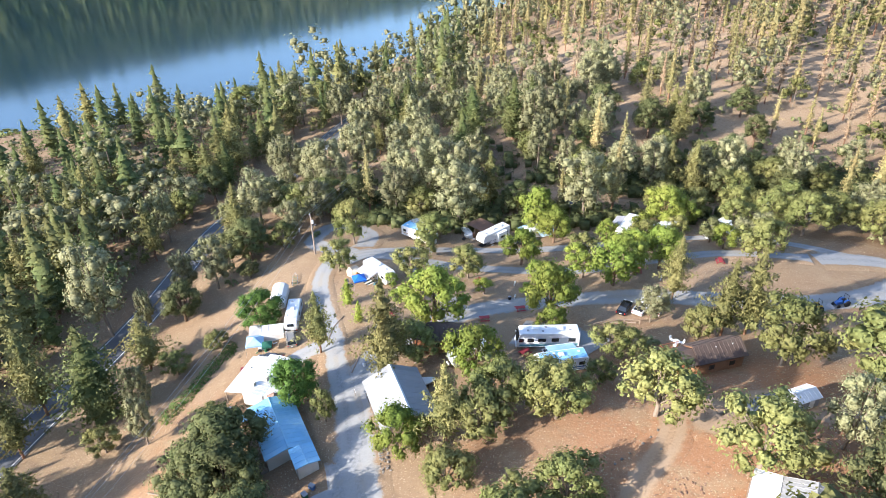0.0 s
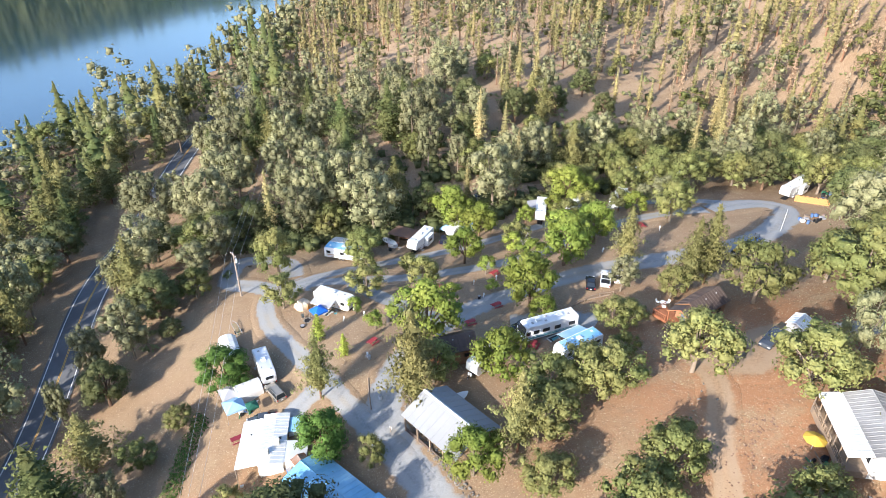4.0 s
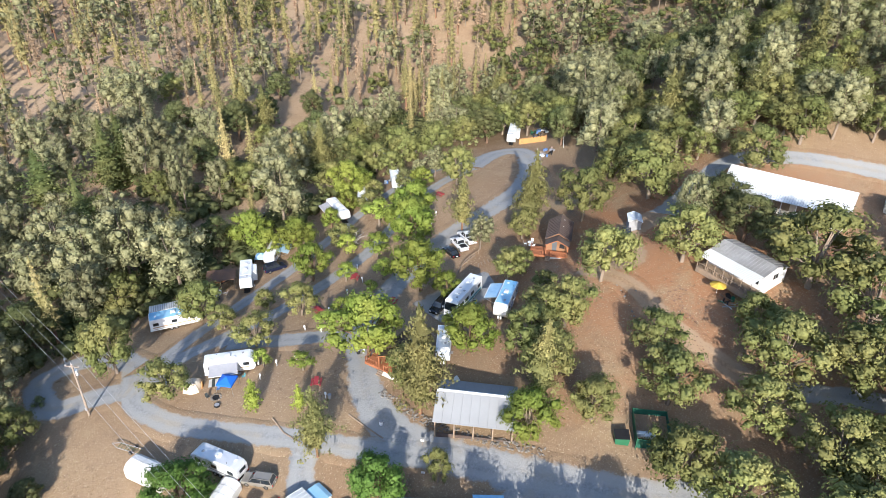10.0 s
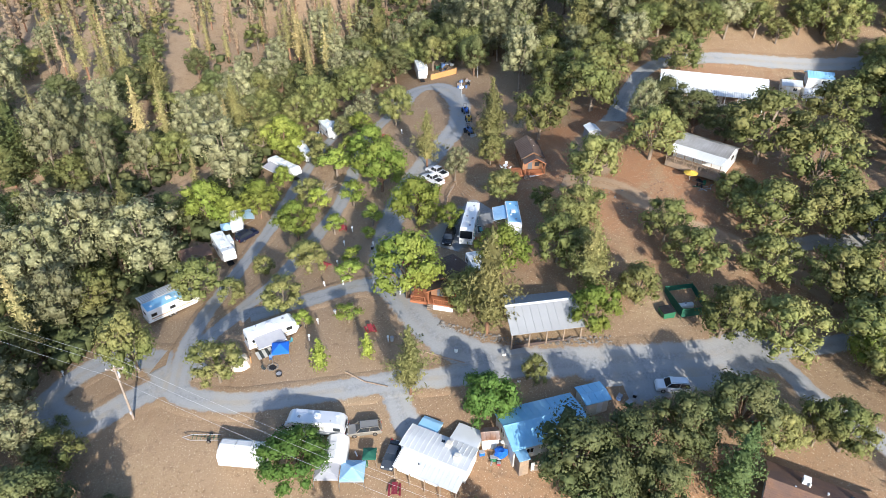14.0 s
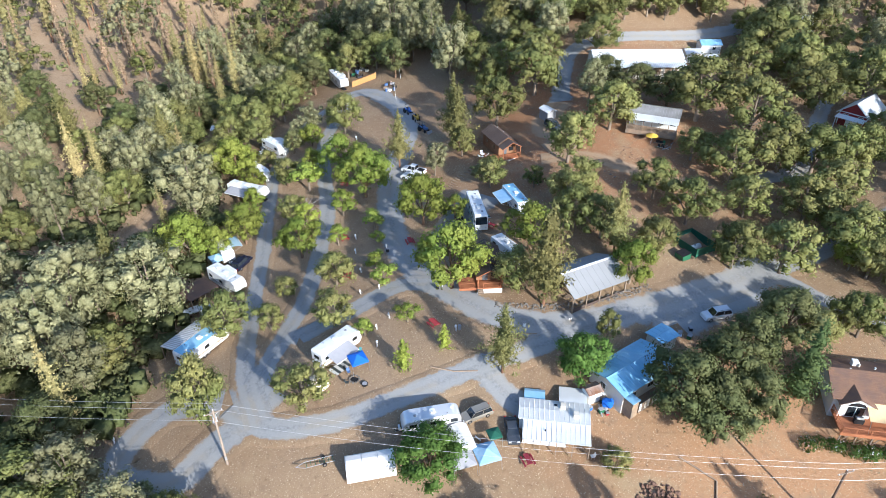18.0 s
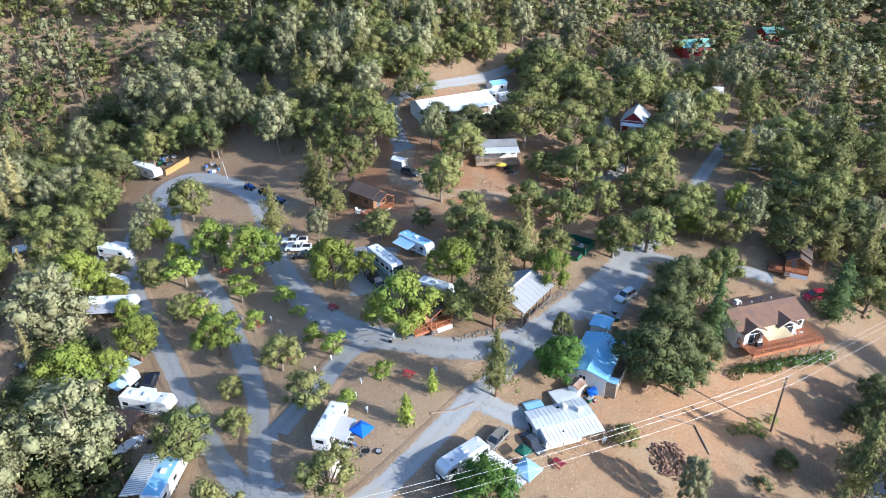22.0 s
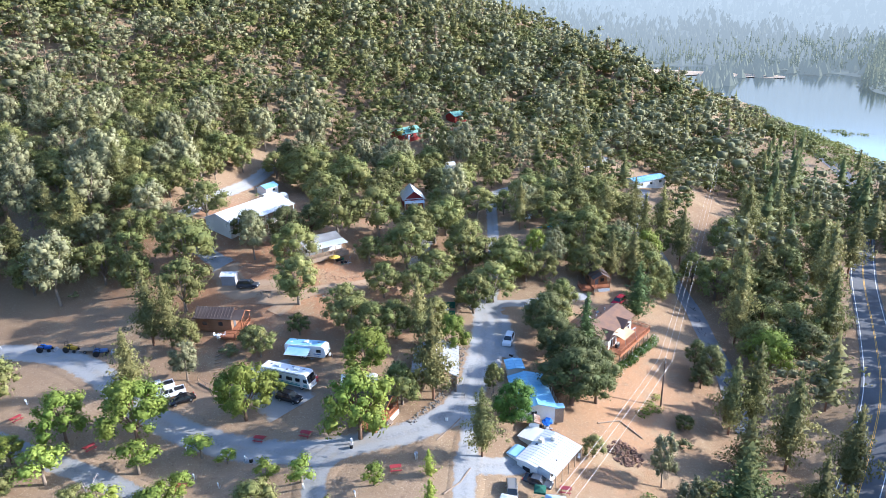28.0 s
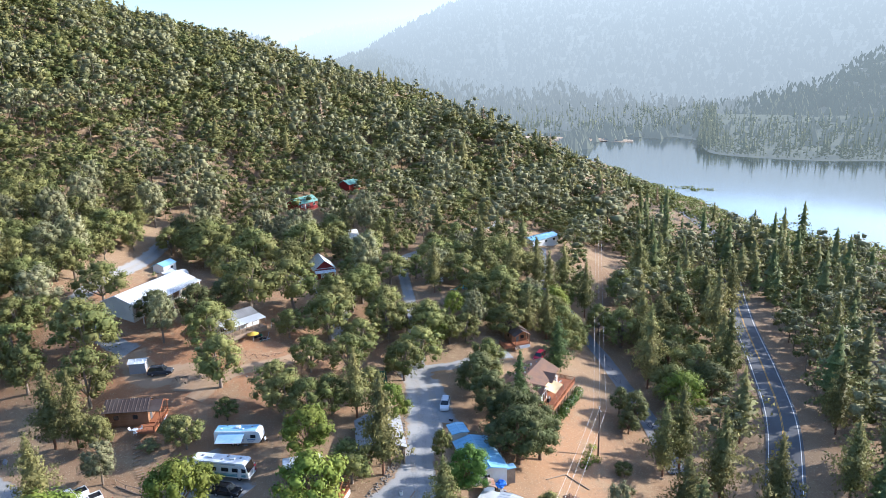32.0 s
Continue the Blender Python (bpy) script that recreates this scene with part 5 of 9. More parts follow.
def trailer(name, label, x, y, yaw, l=8.0, w=2.5, h=3.1, skin=WHITE_PAINT, band=STRIPE_GREY, awning=None, side=1, slide=False, nose="slant", roof=WHITE_ROOF, units=1, category="travel trailer", group=""):
    """A travel trailer along x: body, roof, bands, windows, door, wheels, roof units, awning."""
    top = thing(name, label, category, group, at=spot(x, y, yaw, level=level_of(x, y, yaw, l, w)))
    f, a = l / 2, 0.55
    if nose == "slant":
        prof = [(-f, a), (f - 0.5, a), (f, a + 0.7), (f - 0.25, h - 0.35), (f - 0.8, h), (-f + 0.15, h), (-f, h - 0.25)]
    elif nose == "fifth":
        prof = [(-f, a), (f - 2.6, a), (f - 2.4, 1.55), (f - 0.25, 1.55), (f, 2.1), (f - 0.35, h - 0.1), (f - 1.0, h + 0.2), (f - 2.6, h), (-f + 0.1, h), (-f, h - 0.25)]
    else:
        prof = [(-f, a + 0.5), (-f + 0.35, a), (f - 0.35, a), (f, a + 0.5), (f - 0.05, h - 0.75), (f - 0.5, h - 0.2), (f - 1.1, h), (-f + 1.1, h), (-f + 0.5, h - 0.2), (-f + 0.05, h - 0.75)]
    part("body", slab(prof, -w / 2, w / 2, bevel=0.3 if nose == "round" else 0.07), skin, top, smooth=False)
    hr = h
    part("roof", slab([(-w / 2 + 0.12, hr - 0.02), (w / 2 - 0.12, hr - 0.02), (w / 2 - 0.2, hr + 0.045), (0, hr + 0.075), (-w / 2 + 0.2, hr + 0.045)], -f + (1.2 if nose == "round" else 0.2), f - (1.2 if nose == "round" else 0.95 if nose == "slant" else 2.65), axis="x"), roof, top)
    hw = w / 2
    for s in (-1, 1):
        part("stripe", boxes((-0.3, s * (hw + 0.004), a + 0.62, l - 1.6, 0.012, 0.22)), band, top)
        part("stripe", boxes((-0.3, s * (hw + 0.004), a + 0.28, l - 2.2, 0.012, 0.1)), band, top)
        n = max(2, int(l / 2.6))
        for i in range(n):
            xx = -f + 1.1 + i * (l - 2.6) / max(1, n - 1)
            if nose == "fifth" and xx > f - 3:
                continue
            win = part("window", boxes((xx, s * (hw + 0.012), a + 1.1, 0.95, 0.03, 0.62), bevel=0.012), GLASS, top)
            part("window_frame", boxes((xx, s * (hw + 0.006), a + 1.06, 1.05, 0.02, 0.7)), CHROME, win)
    door = part("door", boxes((f - 2.9, side * (hw + 0.014), a + 0.12, 0.68, 0.03, 1.85), bevel=0.012), skin, top)
    part("door_handle", boxes((f - 2.65, side * (hw + 0.04), a + 0.95, 0.05, 0.04, 0.14)), BLACK, door)
    part("step", boxes((f - 2.9, side * (hw + 0.2), 0.28, 0.7, 0.35, 0.05)), PLASTIC_GREY, top)
    part("rear_window", boxes((-f - 0.012, 0, a + 1.2, 0.03, 1.2, 0.6), bevel=0.01), GLASS, top)
    part("bumper", boxes((-f - 0.08, 0, 0.5, 0.12, w - 0.2, 0.12)), CHROME, top)
    for s in (-1, 1):
        part("tail_light", boxes((-f - 0.02, s * (hw - 0.2), a + 0.3, 0.04, 0.1, 0.26)), LAMP_RED, top)
    wheels(top, (-0.95, -0.1), w - 0.1, 0.36)
    part("chassis", boxes((0, 0, 0.42, l - 0.4, 1.2, 0.14)), BLACK, top)
    if nose != "fifth":
        part("hitch", bars(((f, 0.5, 0.5), (f + 1.0, 0, 0.5), 0.05), ((f, -0.5, 0.5), (f + 1.0, 0, 0.5), 0.05)), BLACK, top)
        for s in (-0.22, 0.22):
            part("gas_bottle", drum(f + 0.3, s, 0.55, 0.16, 0.5), WHITE_PAINT, top, smooth=True)
        part("jack", bars(((f + 0.8, 0, 0.0), (f + 0.8, 0, 0.75), 0.04)), CHROME, top)
    else:
        for s in (-1, 1):
            part("landing_leg", bars(((f - 2.7, s * 0.8, 0.0), (f - 2.7, s * 0.8, 1.5), 0.05)), CHROME, top)
    for i in range(units):
        xx = -0.2 - i * 2.3
        part("roof_unit", slab([(xx - 0.45, hr + 0.05), (xx + 0.5, hr + 0.05), (xx + 0.4, hr + 0.34), (xx - 0.3, hr + 0.36)], -0.36, 0.36, bevel=0.05), WHITE_PAINT, top, "white roof air conditioner")
    for xx, yy in ((f - 1.9, 0.3), (-f + 1.2, -0.35), (0.9, -0.5)):
        part("roof_vent", boxes((xx, yy, hr + 0.05, 0.38, 0.38, 0.11), bevel=0.03), PLASTIC_GREY if yy > 0 else WHITE_PAINT, top)
    part("vent_pipe", drum(-f + 2.0, 0.7, hr, 0.05, 0.22, 8), BLACK, top)
    if slide:
        part("slide_out", boxes((-1.2, side * (hw + 0.42), a + 0.15, 2.9, 0.9, h - a - 0.55), bevel=0.03), skin, top)
        part("slide_roof", boxes((-1.2, side * (hw + 0.45), h - 0.38, 3.0, 0.95, 0.05)), roof, top)
        part("slide_window", boxes((-1.2, side * (hw + 0.885), a + 1.0, 1.4, 0.03, 0.6)), GLASS, top)
    if awning:
        la = l * 0.55
        x0 = -l * 0.12
        y0, y1 = side * hw, side * (hw + 2.4)
        part("awning", slab([(y0, h - 0.35), (y1, h - 0.95), (y1, h - 0.99), (y0, h - 0.39)], x0 - la / 2, x0 + la / 2, axis="x"), awning, top, "stretched awning cloth")
        part("awning_roller", bars(((x0 - la / 2, y1, h - 0.96), (x0 + la / 2, y1, h - 0.96), 0.06)), WHITE_PAINT, top)
        for e in (-1, 1):
            part("awning_arm", bars(((x0 + e * la / 2, y0, 0.9), (x0 + e * la / 2, y1, h - 0.98), 0.025)), CHROME, top)
    return top


def motorhome(label, x, y, yaw, l=10.5, w=2.5, h=3.3, band=STRIPE_TEAL):
    top = thing("motorhome", label, "motorhome", at=spot(x, y, yaw, level=level_of(x, y, yaw, l, w, 0.7)))
    f = l / 2
    part("body", slab([(-f, 0.55), (f - 0.15, 0.5), (f, 0.9), (f - 0.02, 1.5), (f - 0.5, h - 0.15), (f - 0.85, h), (-f + 0.1, h), (-f, h - 0.2)], -w / 2, w / 2, bevel=0.09), WHITE_PAINT, top)
    part("roof", slab([(-w / 2 + 0.15, h - 0.02), (w / 2 - 0.15, h - 0.02), (w / 2 - 0.25, h + 0.05), (-w / 2 + 0.25, h + 0.05)], -f + 0.2, f - 1.0, axis="x"), WHITE_ROOF, top)
    part("windscreen", slab([(f - 0.005, 1.55), (f + 0.02, 1.55), (f - 0.4, h - 0.4), (f - 0.44, h - 0.4)], -w / 2 + 0.12, w / 2 - 0.12), GLASS, top)
    for s in (-1, 1):
        for z, hh in ((0.75, 0.3), (1.12, 0.12)):
            part("stripe", boxes((-0.1, s * (w / 2 + 0.005), z, l - 0.7, 0.012, hh)), band, top)
        for xx, ln in ((f - 0.75, 0.8), (f - 2.3, 1.1), (f - 4.2, 1.3), (f - 6.4, 1.2), (-f + 1.3, 1.2)):
            part("window", boxes((xx, s * (w / 2 + 0.014), 1.6, ln, 0.03, 0.72), bevel=0.012), GLASS, top)
        part("mirror", boxes((f - 0.1, s * (w / 2 + 0.22), 1.7, 0.12, 0.2, 0.35), bevel=0.03), WHITE_PAINT, top)
        part("headlight", boxes((f + 0.0, s * 0.85, 0.78, 0.06, 0.34, 0.2), bevel=0.02), LAMP_CLEAR, top)
        part("tail_light", boxes((-f - 0.02, s * 1.0, 0.9, 0.05, 0.12, 0.5)), LAMP_RED, top)
    part("door", boxes((f - 1.6, -w / 2 - 0.014, 0.62, 0.7, 0.03, 1.9), bevel=0.012), WHITE_PAINT, top)
    part("bumper", boxes((f + 0.05, 0, 0.42, 0.2, w - 0.1, 0.28), bevel=0.04), WHITE_PAINT, top)
    wheels(top, (f - 1.7, -f + 3.0), w - 0.1, 0.45, 0.3)
    for xx in (f - 3.2, -f + 3.2):
        part("roof_unit", boxes((xx, 0, h + 0.04, 1.0, 0.75, 0.3), bevel=0.07), WHITE_PAINT, top, "white roof air conditioner")
    for xx, yy in ((f - 1.9, 0.4), (0.3, -0.5), (-f + 1.6, 0.3), (0.9, 0.6)):
        part("roof_vent", boxes((xx, yy, h + 0.04, 0.4, 0.4, 0.12), bevel=0.03), PLASTIC_GREY, top)
    part("ladder", bars(((-f - 0.1, 0.5, 0.9), (-f - 0.1, 0.5, h + 0.1), 0.02), ((-f - 0.1, 0.9, 0.9), (-f - 0.1, 0.9, h + 0.1), 0.02), *[((-f - 0.1, 0.5, z), (-f - 0.1, 0.9, z), 0.015) for z in (1.1, 1.5, 1.9, 2.3, 2.7, 3.1)]), CHROME, top)
    part("awning_roller", bars(((-f + 1.5, -w / 2 - 0.1, h - 0.25), (f - 2.2, -w / 2 - 0.1, h - 0.25), 0.08)), PLASTIC_GREY, top)
    return top


def car(kind, label, x, y, yaw, paint, category="car", group="parked cars"):
    """kind: sedan, wagon, suv, van or pickup; along x, nose to +x."""
    l, w, h = {"sedan": (4.7, 1.8, 1.42), "wagon": (4.8, 1.82, 1.6), "suv": (4.9, 1.9, 1.8), "van": (5.2, 1.95, 2.0), "pickup": (5.7, 1.95, 1.85)}[kind]
    top = thing("car" if kind != "pickup" else "pickup_truck", label, category, group, at=spot(x, y, yaw, 0.05))
    f, belt = l / 2, h * 0.58
    low = [(-f, 0.45), (-f + 0.15, 0.28), (f - 0.15, 0.26), (f, 0.45), (f - 0.04, 0.68), (f - 0.25, belt - 0.12), (f - 1.25, belt), (-f + 0.3, belt), (-f + 0.02, belt - 0.06)]
    part("body", slab(low, -w / 2, w / 2, bevel=0.09), paint, top, smooth=False)
    if kind == "pickup":
        c0, c1, c2, c3 = -0.75, -0.6, 0.75, 1.35
    elif kind == "sedan":
        c0, c1, c2, c3 = -1.75, -1.05, 0.45, 1.2
    else:
        c0, c1, c2, c3 = -f + 0.12, -f + 0.45, 0.55, 1.25
    g = w / 2 - 0.06
    cab = bmesh.new()
    ring = [(c0, belt - 0.03), (c3, belt - 0.03), (c2, h - 0.03), (c1, h - 0.03)]
    lo = [cab.verts.new((u, s * (g if v < belt else g - 0.16), v)) for s in (-1, 1) for u, v in ring]
    for fs in ((0, 1, 2, 3), (7, 6, 5, 4), (0, 4, 5, 1), (1, 5, 6, 2), (2, 6, 7, 3), (3, 7, 4, 0)):
        cab.faces.new([lo[i] for i in fs])
    bmesh.ops.recalc_face_normals(cab, faces=cab.faces[:])
    bmesh.ops.bevel(cab, geom=cab.edges[:], offset=0.05, segments=2, affect="EDGES")
    part("cabin_glass", cab, GLASS, top, "dark tinted windows")
    part("roof", slab([(c1 - 0.02, h - 0.05), (c2 + 0.02, h - 0.05), (c2 - 0.1, h + 0.01), (c1 + 0.1, h + 0.015)], -g + 0.15, g - 0.15, bevel=0.02), paint, top)
    for s in (-1, 1):
        part("pillar", bars(((c3 - 0.02, s * (g - 0.01), belt), (c2, s * (g - 0.16), h - 0.04), 0.035), (((c0 + c3) / 2 - 0.1, s * (g + 0.005), belt), ((c1 + c2) / 2 - 0.1, s * (g - 0.155), h - 0.04), 0.04), ((c0 + 0.02, s * (g - 0.01), belt), (c1, s * (g - 0.16), h - 0.04), 0.045), n=4), paint, top)
        part("headlight", boxes((f - 0.12, s * (w / 2 - 0.3), 0.6, 0.2, 0.38, 0.14), bevel=0.03), LAMP_CLEAR, top)
        part("tail_light", boxes((-f + 0.02, s * (w / 2 - 0.16), 0.68, 0.08, 0.2, 0.24), bevel=0.02), LAMP_RED, top)
        part("mirror", boxes((c3 - 0.2, s * (w / 2 + 0.07), belt - 0.02, 0.12, 0.18, 0.13), bevel=0.02), paint, top)
        if kind in ("wagon", "suv"):
            part("roof_rail", bars(((c1 + 0.1, s * (g - 0.25), h + 0.05), (c2 - 0.1, s * (g - 0.25), h + 0.05), 0.02)), BLACK, top)
    part("front_bumper", boxes((f - 0.05, 0, 0.3, 0.16, w - 0.12, 0.24), bevel=0.05), BLACK if kind == "pickup" else paint, top)
    part("rear_bumper", boxes((-f + 0.04, 0, 0.34, 0.14, w - 0.12, 0.22), bevel=0.05), CHROME if kind == "pickup" else paint, top)
    part("number_plate", boxes((-f - 0.035, 0, 0.6, 0.012, 0.4, 0.14)), WHITE_PAINT, top)
    if kind == "pickup":
        part("load_bed", boxes((-1.85, 0, belt - 0.004, 1.75, w - 0.34, 0.014)), BLACK, top, "dark open load bed")
        part("bed_wall", boxes((-1.85, w / 2 - 0.1, belt, 1.9, 0.1, 0.16), (-1.85, -w / 2 + 0.1, belt, 1.9, 0.1, 0.16), (-f + 0.12, 0, belt, 0.1, w - 0.2, 0.16), bevel=0.02), paint, top)
    wheels(top, (f - 0.95, -f + 1.0), w, 0.34 if kind != "pickup" else 0.39)
    return top


# ---- buildings ----
def ribs(top, l, y0, z0, y1, z1, mat, gap=0.6, over=0.0):
    """Raised seams down one roof slope; each seam a part."""
    n = int((l + 2 * over) / gap)
    d = Vector((0, y1 - y0, z1 - z0))
    nrm = Vector((0, -d.z, d.y)).normalized()
    if nrm.z < 0:
        nrm = -nrm
    shared = None
    for i in range(n + 1):
        x = -l / 2 - over + i * (l + 2 * over) / n
        if shared is None:
            a, b = Vector((0, y0, z0)) + nrm * 0.012, Vector((0, y1, z1)) + nrm * 0.012
            bm = bmesh.new()
            vs = [bm.verts.new(p + o) for p in (a, b) for o in (Vector((-0.035, 0, 0)), nrm * 0.045, Vector((0.035, 0, 0)))]
            for q in ((0, 1, 4, 3), (1, 2, 5, 4), (0, 2, 1), (3, 4, 5)):
                bm.faces.new([vs[k] for k in q])
            bmesh.ops.recalc_face_normals(bm, faces=bm.faces[:])
            first = part("roof_seam", bm, mat, top)
            shared = first.data
            first.location.x = x
        else:
            ob = new("roof_seam", shared)
            ob.parent = top
            ob.location.x = x


def wall_windows(top, l, w, eave, rows, frame_mat=WHITE_PAINT):
    """rows: (side, position along the wall, sill height, width, height); sides: +y, -y, +x, -x."""
    for side, p, z, ww, hh in rows:
        if side in ("+y", "-y"):
            s = 1 if side == "+y" else -1
            pane = part("window", boxes((p, s * (w / 2 + 0.03), z, ww, 0.04, hh)), GLASS, top)
            part("window_frame", boxes((p, s * (w / 2 + 0.02), z - 0.08, ww + 0.18, 0.05, 0.08), (p, s * (w / 2 + 0.02), z + hh, ww + 0.18, 0.05, 0.08), (p - ww / 2 - 0.05, s * (w / 2 + 0.02), z, 0.08, 0.05, hh), (p + ww / 2 + 0.05, s * (w / 2 + 0.02), z, 0.08, 0.05, hh), (p, s * (w / 2 + 0.035), z, 0.05, 0.05, hh)), frame_mat, pane)
        else:
            s = 1 if side == "+x" else -1
            pane = part("window", boxes((s * (l / 2 + 0.03), p, z, 0.04, ww, hh)), GLASS, top)
            part("window_frame", boxes((s * (l / 2 + 0.02), p, z - 0.08, 0.05, ww + 0.18, 0.08), (s * (l / 2 + 0.02), p, z + hh, 0.05, ww + 0.18, 0.08), (s * (l / 2 + 0.02), p - ww / 2 - 0.05, z, 0.05, 0.08, hh), (s * (l / 2 + 0.02), p + ww / 2 + 0.05, z, 0.05, 0.08, hh), (s * (l / 2 + 0.035), p, z, 0.05, 0.05, hh)), frame_mat, pane)


def gable_house(name, label, x, y, yaw, l, w, eave, ridge, wall, roof, windows=(), door=None, over=0.4, seams=0.6, seam_mat=None, category="house", share=0.6, base=True):
    top = thing(name, label, category, at=spot(x, y, yaw, level=level_of(x, y, yaw, l, w, share)))
    part("wall", slab([(-w / 2, -1.2 if base else 0.0), (w / 2, -1.2 if base else 0.0), (w / 2, eave), (0, ridge - 0.05), (-w / 2, eave)], -l / 2, l / 2, axis="x"), wall, top)
    slope = (ridge - eave) / (w / 2)
    for s in (-1, 1):
        y1, z1 = s * (w / 2 + over), eave - over * slope
        part("roof", slab([(0, ridge), (y1, z1), (y1, z1 + 0.09), (0, ridge + 0.1)], -l / 2 - over, l / 2 + over, axis="x"), roof, top)
        if seams:
            ribs(top, l, 0, ridge + 0.09, y1, z1 + 0.08, seam_mat or roof, seams, over - 0.03)
    part("ridge_cap", slab([(-0.16, ridge + 0.07), (0.16, ridge + 0.07), (0, ridge + 0.16)], -l / 2 - over, l / 2 + over, axis="x"), roof, top)
    wall_windows(top, l, w, eave, windows)
    if door:
        side, p, ww, hh = door
        s = 1 if side[0] == "+" else -1
        d = part("door", boxes((p, s * (w / 2 + 0.03), 0.02, ww, 0.05, hh)) if side[1] == "y" else boxes((s * (l / 2 + 0.03), p, 0.02, 0.05, ww, hh)), WHITE_PAINT, top)
        part("door_handle", boxes((p + ww * 0.36, s * (w / 2 + 0.07), 0.95, 0.05, 0.05, 0.12)) if side[1] == "y" else boxes((s * (l / 2 + 0.07), p + ww * 0.36, 0.95, 0.05, 0.05, 0.12)), CHROME, d)
    return top


def lean_roof(top, l, y0, z0, y1, z1, roof, x=0.0, seams=0.55, seam_mat=None, posts=None, name="porch_roof"):
    """A single roof slope on posts."""
    part(name, slab([(y0, z0), (y1, z1), (y1, z1 + 0.07), (y0, z0 + 0.07)], x - l / 2, x + l / 2, axis="x"), roof, top)
    if posts:
        for i in range(posts):
            px = x - l / 2 + 0.15 + i * (l - 0.3) / (posts - 1)
            part("post", boxes((px, y1 - 0.12 * (1 if y1 > y0 else -1), -0.6, 0.12, 0.12, z1 + 0.62)), RAW_WOOD, top)


def railing(top, pts, z, h=0.95, gap=0.32, mat=REDWOOD, name="rail"):
    """A railing along a run of points: posts, rails and balusters."""
    for (ax, ay), (bx, by) in zip(pts, pts[1:]):
        ln = math.hypot(bx - ax, by - ay)
        part("top_rail", bars(((ax, ay, z + h), (bx, by, z + h), 0.055), n=4), mat, top)
        part("bottom_rail", bars(((ax, ay, z + 0.12), (bx, by, z + 0.12), 0.035), n=4), mat, top)
        n = max(1, int(ln / gap))
        part("balusters", bars(*[((ax + (bx - ax) * i / n, ay + (by - ay) * i / n, z + 0.1), (ax + (bx - ax) * i / n, ay + (by - ay) * i / n, z + h), 0.022) for i in range(n + 1)], n=4), mat, top)
        k = max(1, int(ln / 1.8))
        for i in range(k + 1):
            px, py = ax + (bx - ax) * i / k, ay + (by - ay) * i / k
            part("rail_post", boxes((px, py, z, 0.1, 0.1, h + 0.08)), mat, top)


def canopy(label, x, y, yaw, size, h, cloth, peak=0.8, category="canopy tent"):
    top = thing("canopy_tent", label, category, at=spot(x, y, yaw))
    s = size / 2
    bm = bmesh.new()
    rim = [bm.verts.new(p) for p in ((-s, -s, h), (0, -s, h + 0.06), (s, -s, h), (s, 0, h + 0.06), (s, s, h), (0, s, h + 0.06), (-s, s, h), (-s, 0, h + 0.06))]
    low = [bm.verts.new((v.co.x, v.co.y, h - 0.28)) for v in rim]
    tip = bm.verts.new((0, 0, h + peak))
    for i in range(8):
        bm.faces.new((rim[i], rim[(i + 1) % 8], tip))
        bm.faces.new((low[i], low[(i + 1) % 8], rim[(i + 1) % 8], rim[i]))
    part("cloth", bm, cloth, top)
    for a in (-1, 1):
        for b in (-1, 1):
            part("leg", bars(((a * s * 1.05, b * s * 1.05, 0), (a * s * 0.97, b * s * 0.97, h), 0.025)), CHROME, top)
            part("roof_strut", bars(((a * s * 0.97, b * s * 0.97, h - 0.03), (0, 0, h + peak - 0.05), 0.018)), CHROME, top)
    return top


def picnic_table(x, y, yaw, paint=RED_PAINT, label="weathered red picnic table on bare soil"):
    top = thing("picnic_table", label, "picnic table", "picnic tables", at=spot(x, y, yaw))
    for i in range(4):
        part("top_board", boxes((0, -0.285 + i * 0.19, 0.72, 1.85, 0.18, 0.045)), paint, top)
    for s in (-1, 1):
        part("bench", boxes((0, s * 0.72, 0.42, 1.85, 0.25, 0.045)), paint, top)
        part("frame", bars(((s * 0.65, -0.75, 0), (s * 0.65, -0.2, 0.72), 0.04), ((s * 0.65, 0.75, 0), (s * 0.65, 0.2, 0.72), 0.04), ((s * 0.65, -0.8, 0.4), (s * 0.65, 0.8, 0.4), 0.035), n=4), paint, top)
    return top


def hookup_post(x, y):
    top = thing("hookup_post", "white campsite power and water post", "utility post", "hookup posts", at=spot(x, y, (x * 37) % 90))
    part("post", boxes((0, 0, -0.1, 0.14, 0.14, 1.15), bevel=0.015), WHITE_PAINT, top)
    box_ = part("meter_box", boxes((0.12, 0, 0.65, 0.16, 0.32, 0.45), bevel=0.015), WHITE_PAINT, top)
    part("box_lid", boxes((0.21, 0, 0.75, 0.02, 0.26, 0.24)), PLASTIC_GREY, box_)
    part("tap_pipe", bars(((-0.25, 0.1, 0), (-0.25, 0.1, 0.6), 0.025), ((-0.25, 0.1, 0.6), (-0.38, 0.1, 0.6), 0.02)), CHROME, top)
    return top


def rocks(name, label, rows, mat, category="stones", group=""):
    """Stones of one heap or border: (x, y, z, radius)."""
    top = thing(name, label, category, group)
    shapes = []
    for i in range(5):
        ob = part("stone", lump(0, 0, 0, 1.0, 40 + i), mat, top)
        shapes.append(ob.data)
        bpy.data.objects.remove(ob)
    q = random.Random(7)
    for x, y, z, r in rows:
        ob = new("stone", shapes[q.randrange(5)])
        ob.parent = top
        ob.matrix_basis = Matrix.LocRotScale((x, y, z), Euler((q.uniform(0, 1), q.uniform(0, 1), q.uniform(0, 6))), (r, r * q.uniform(0.7, 1.2), r * q.uniform(0.6, 0.9)))
    return top
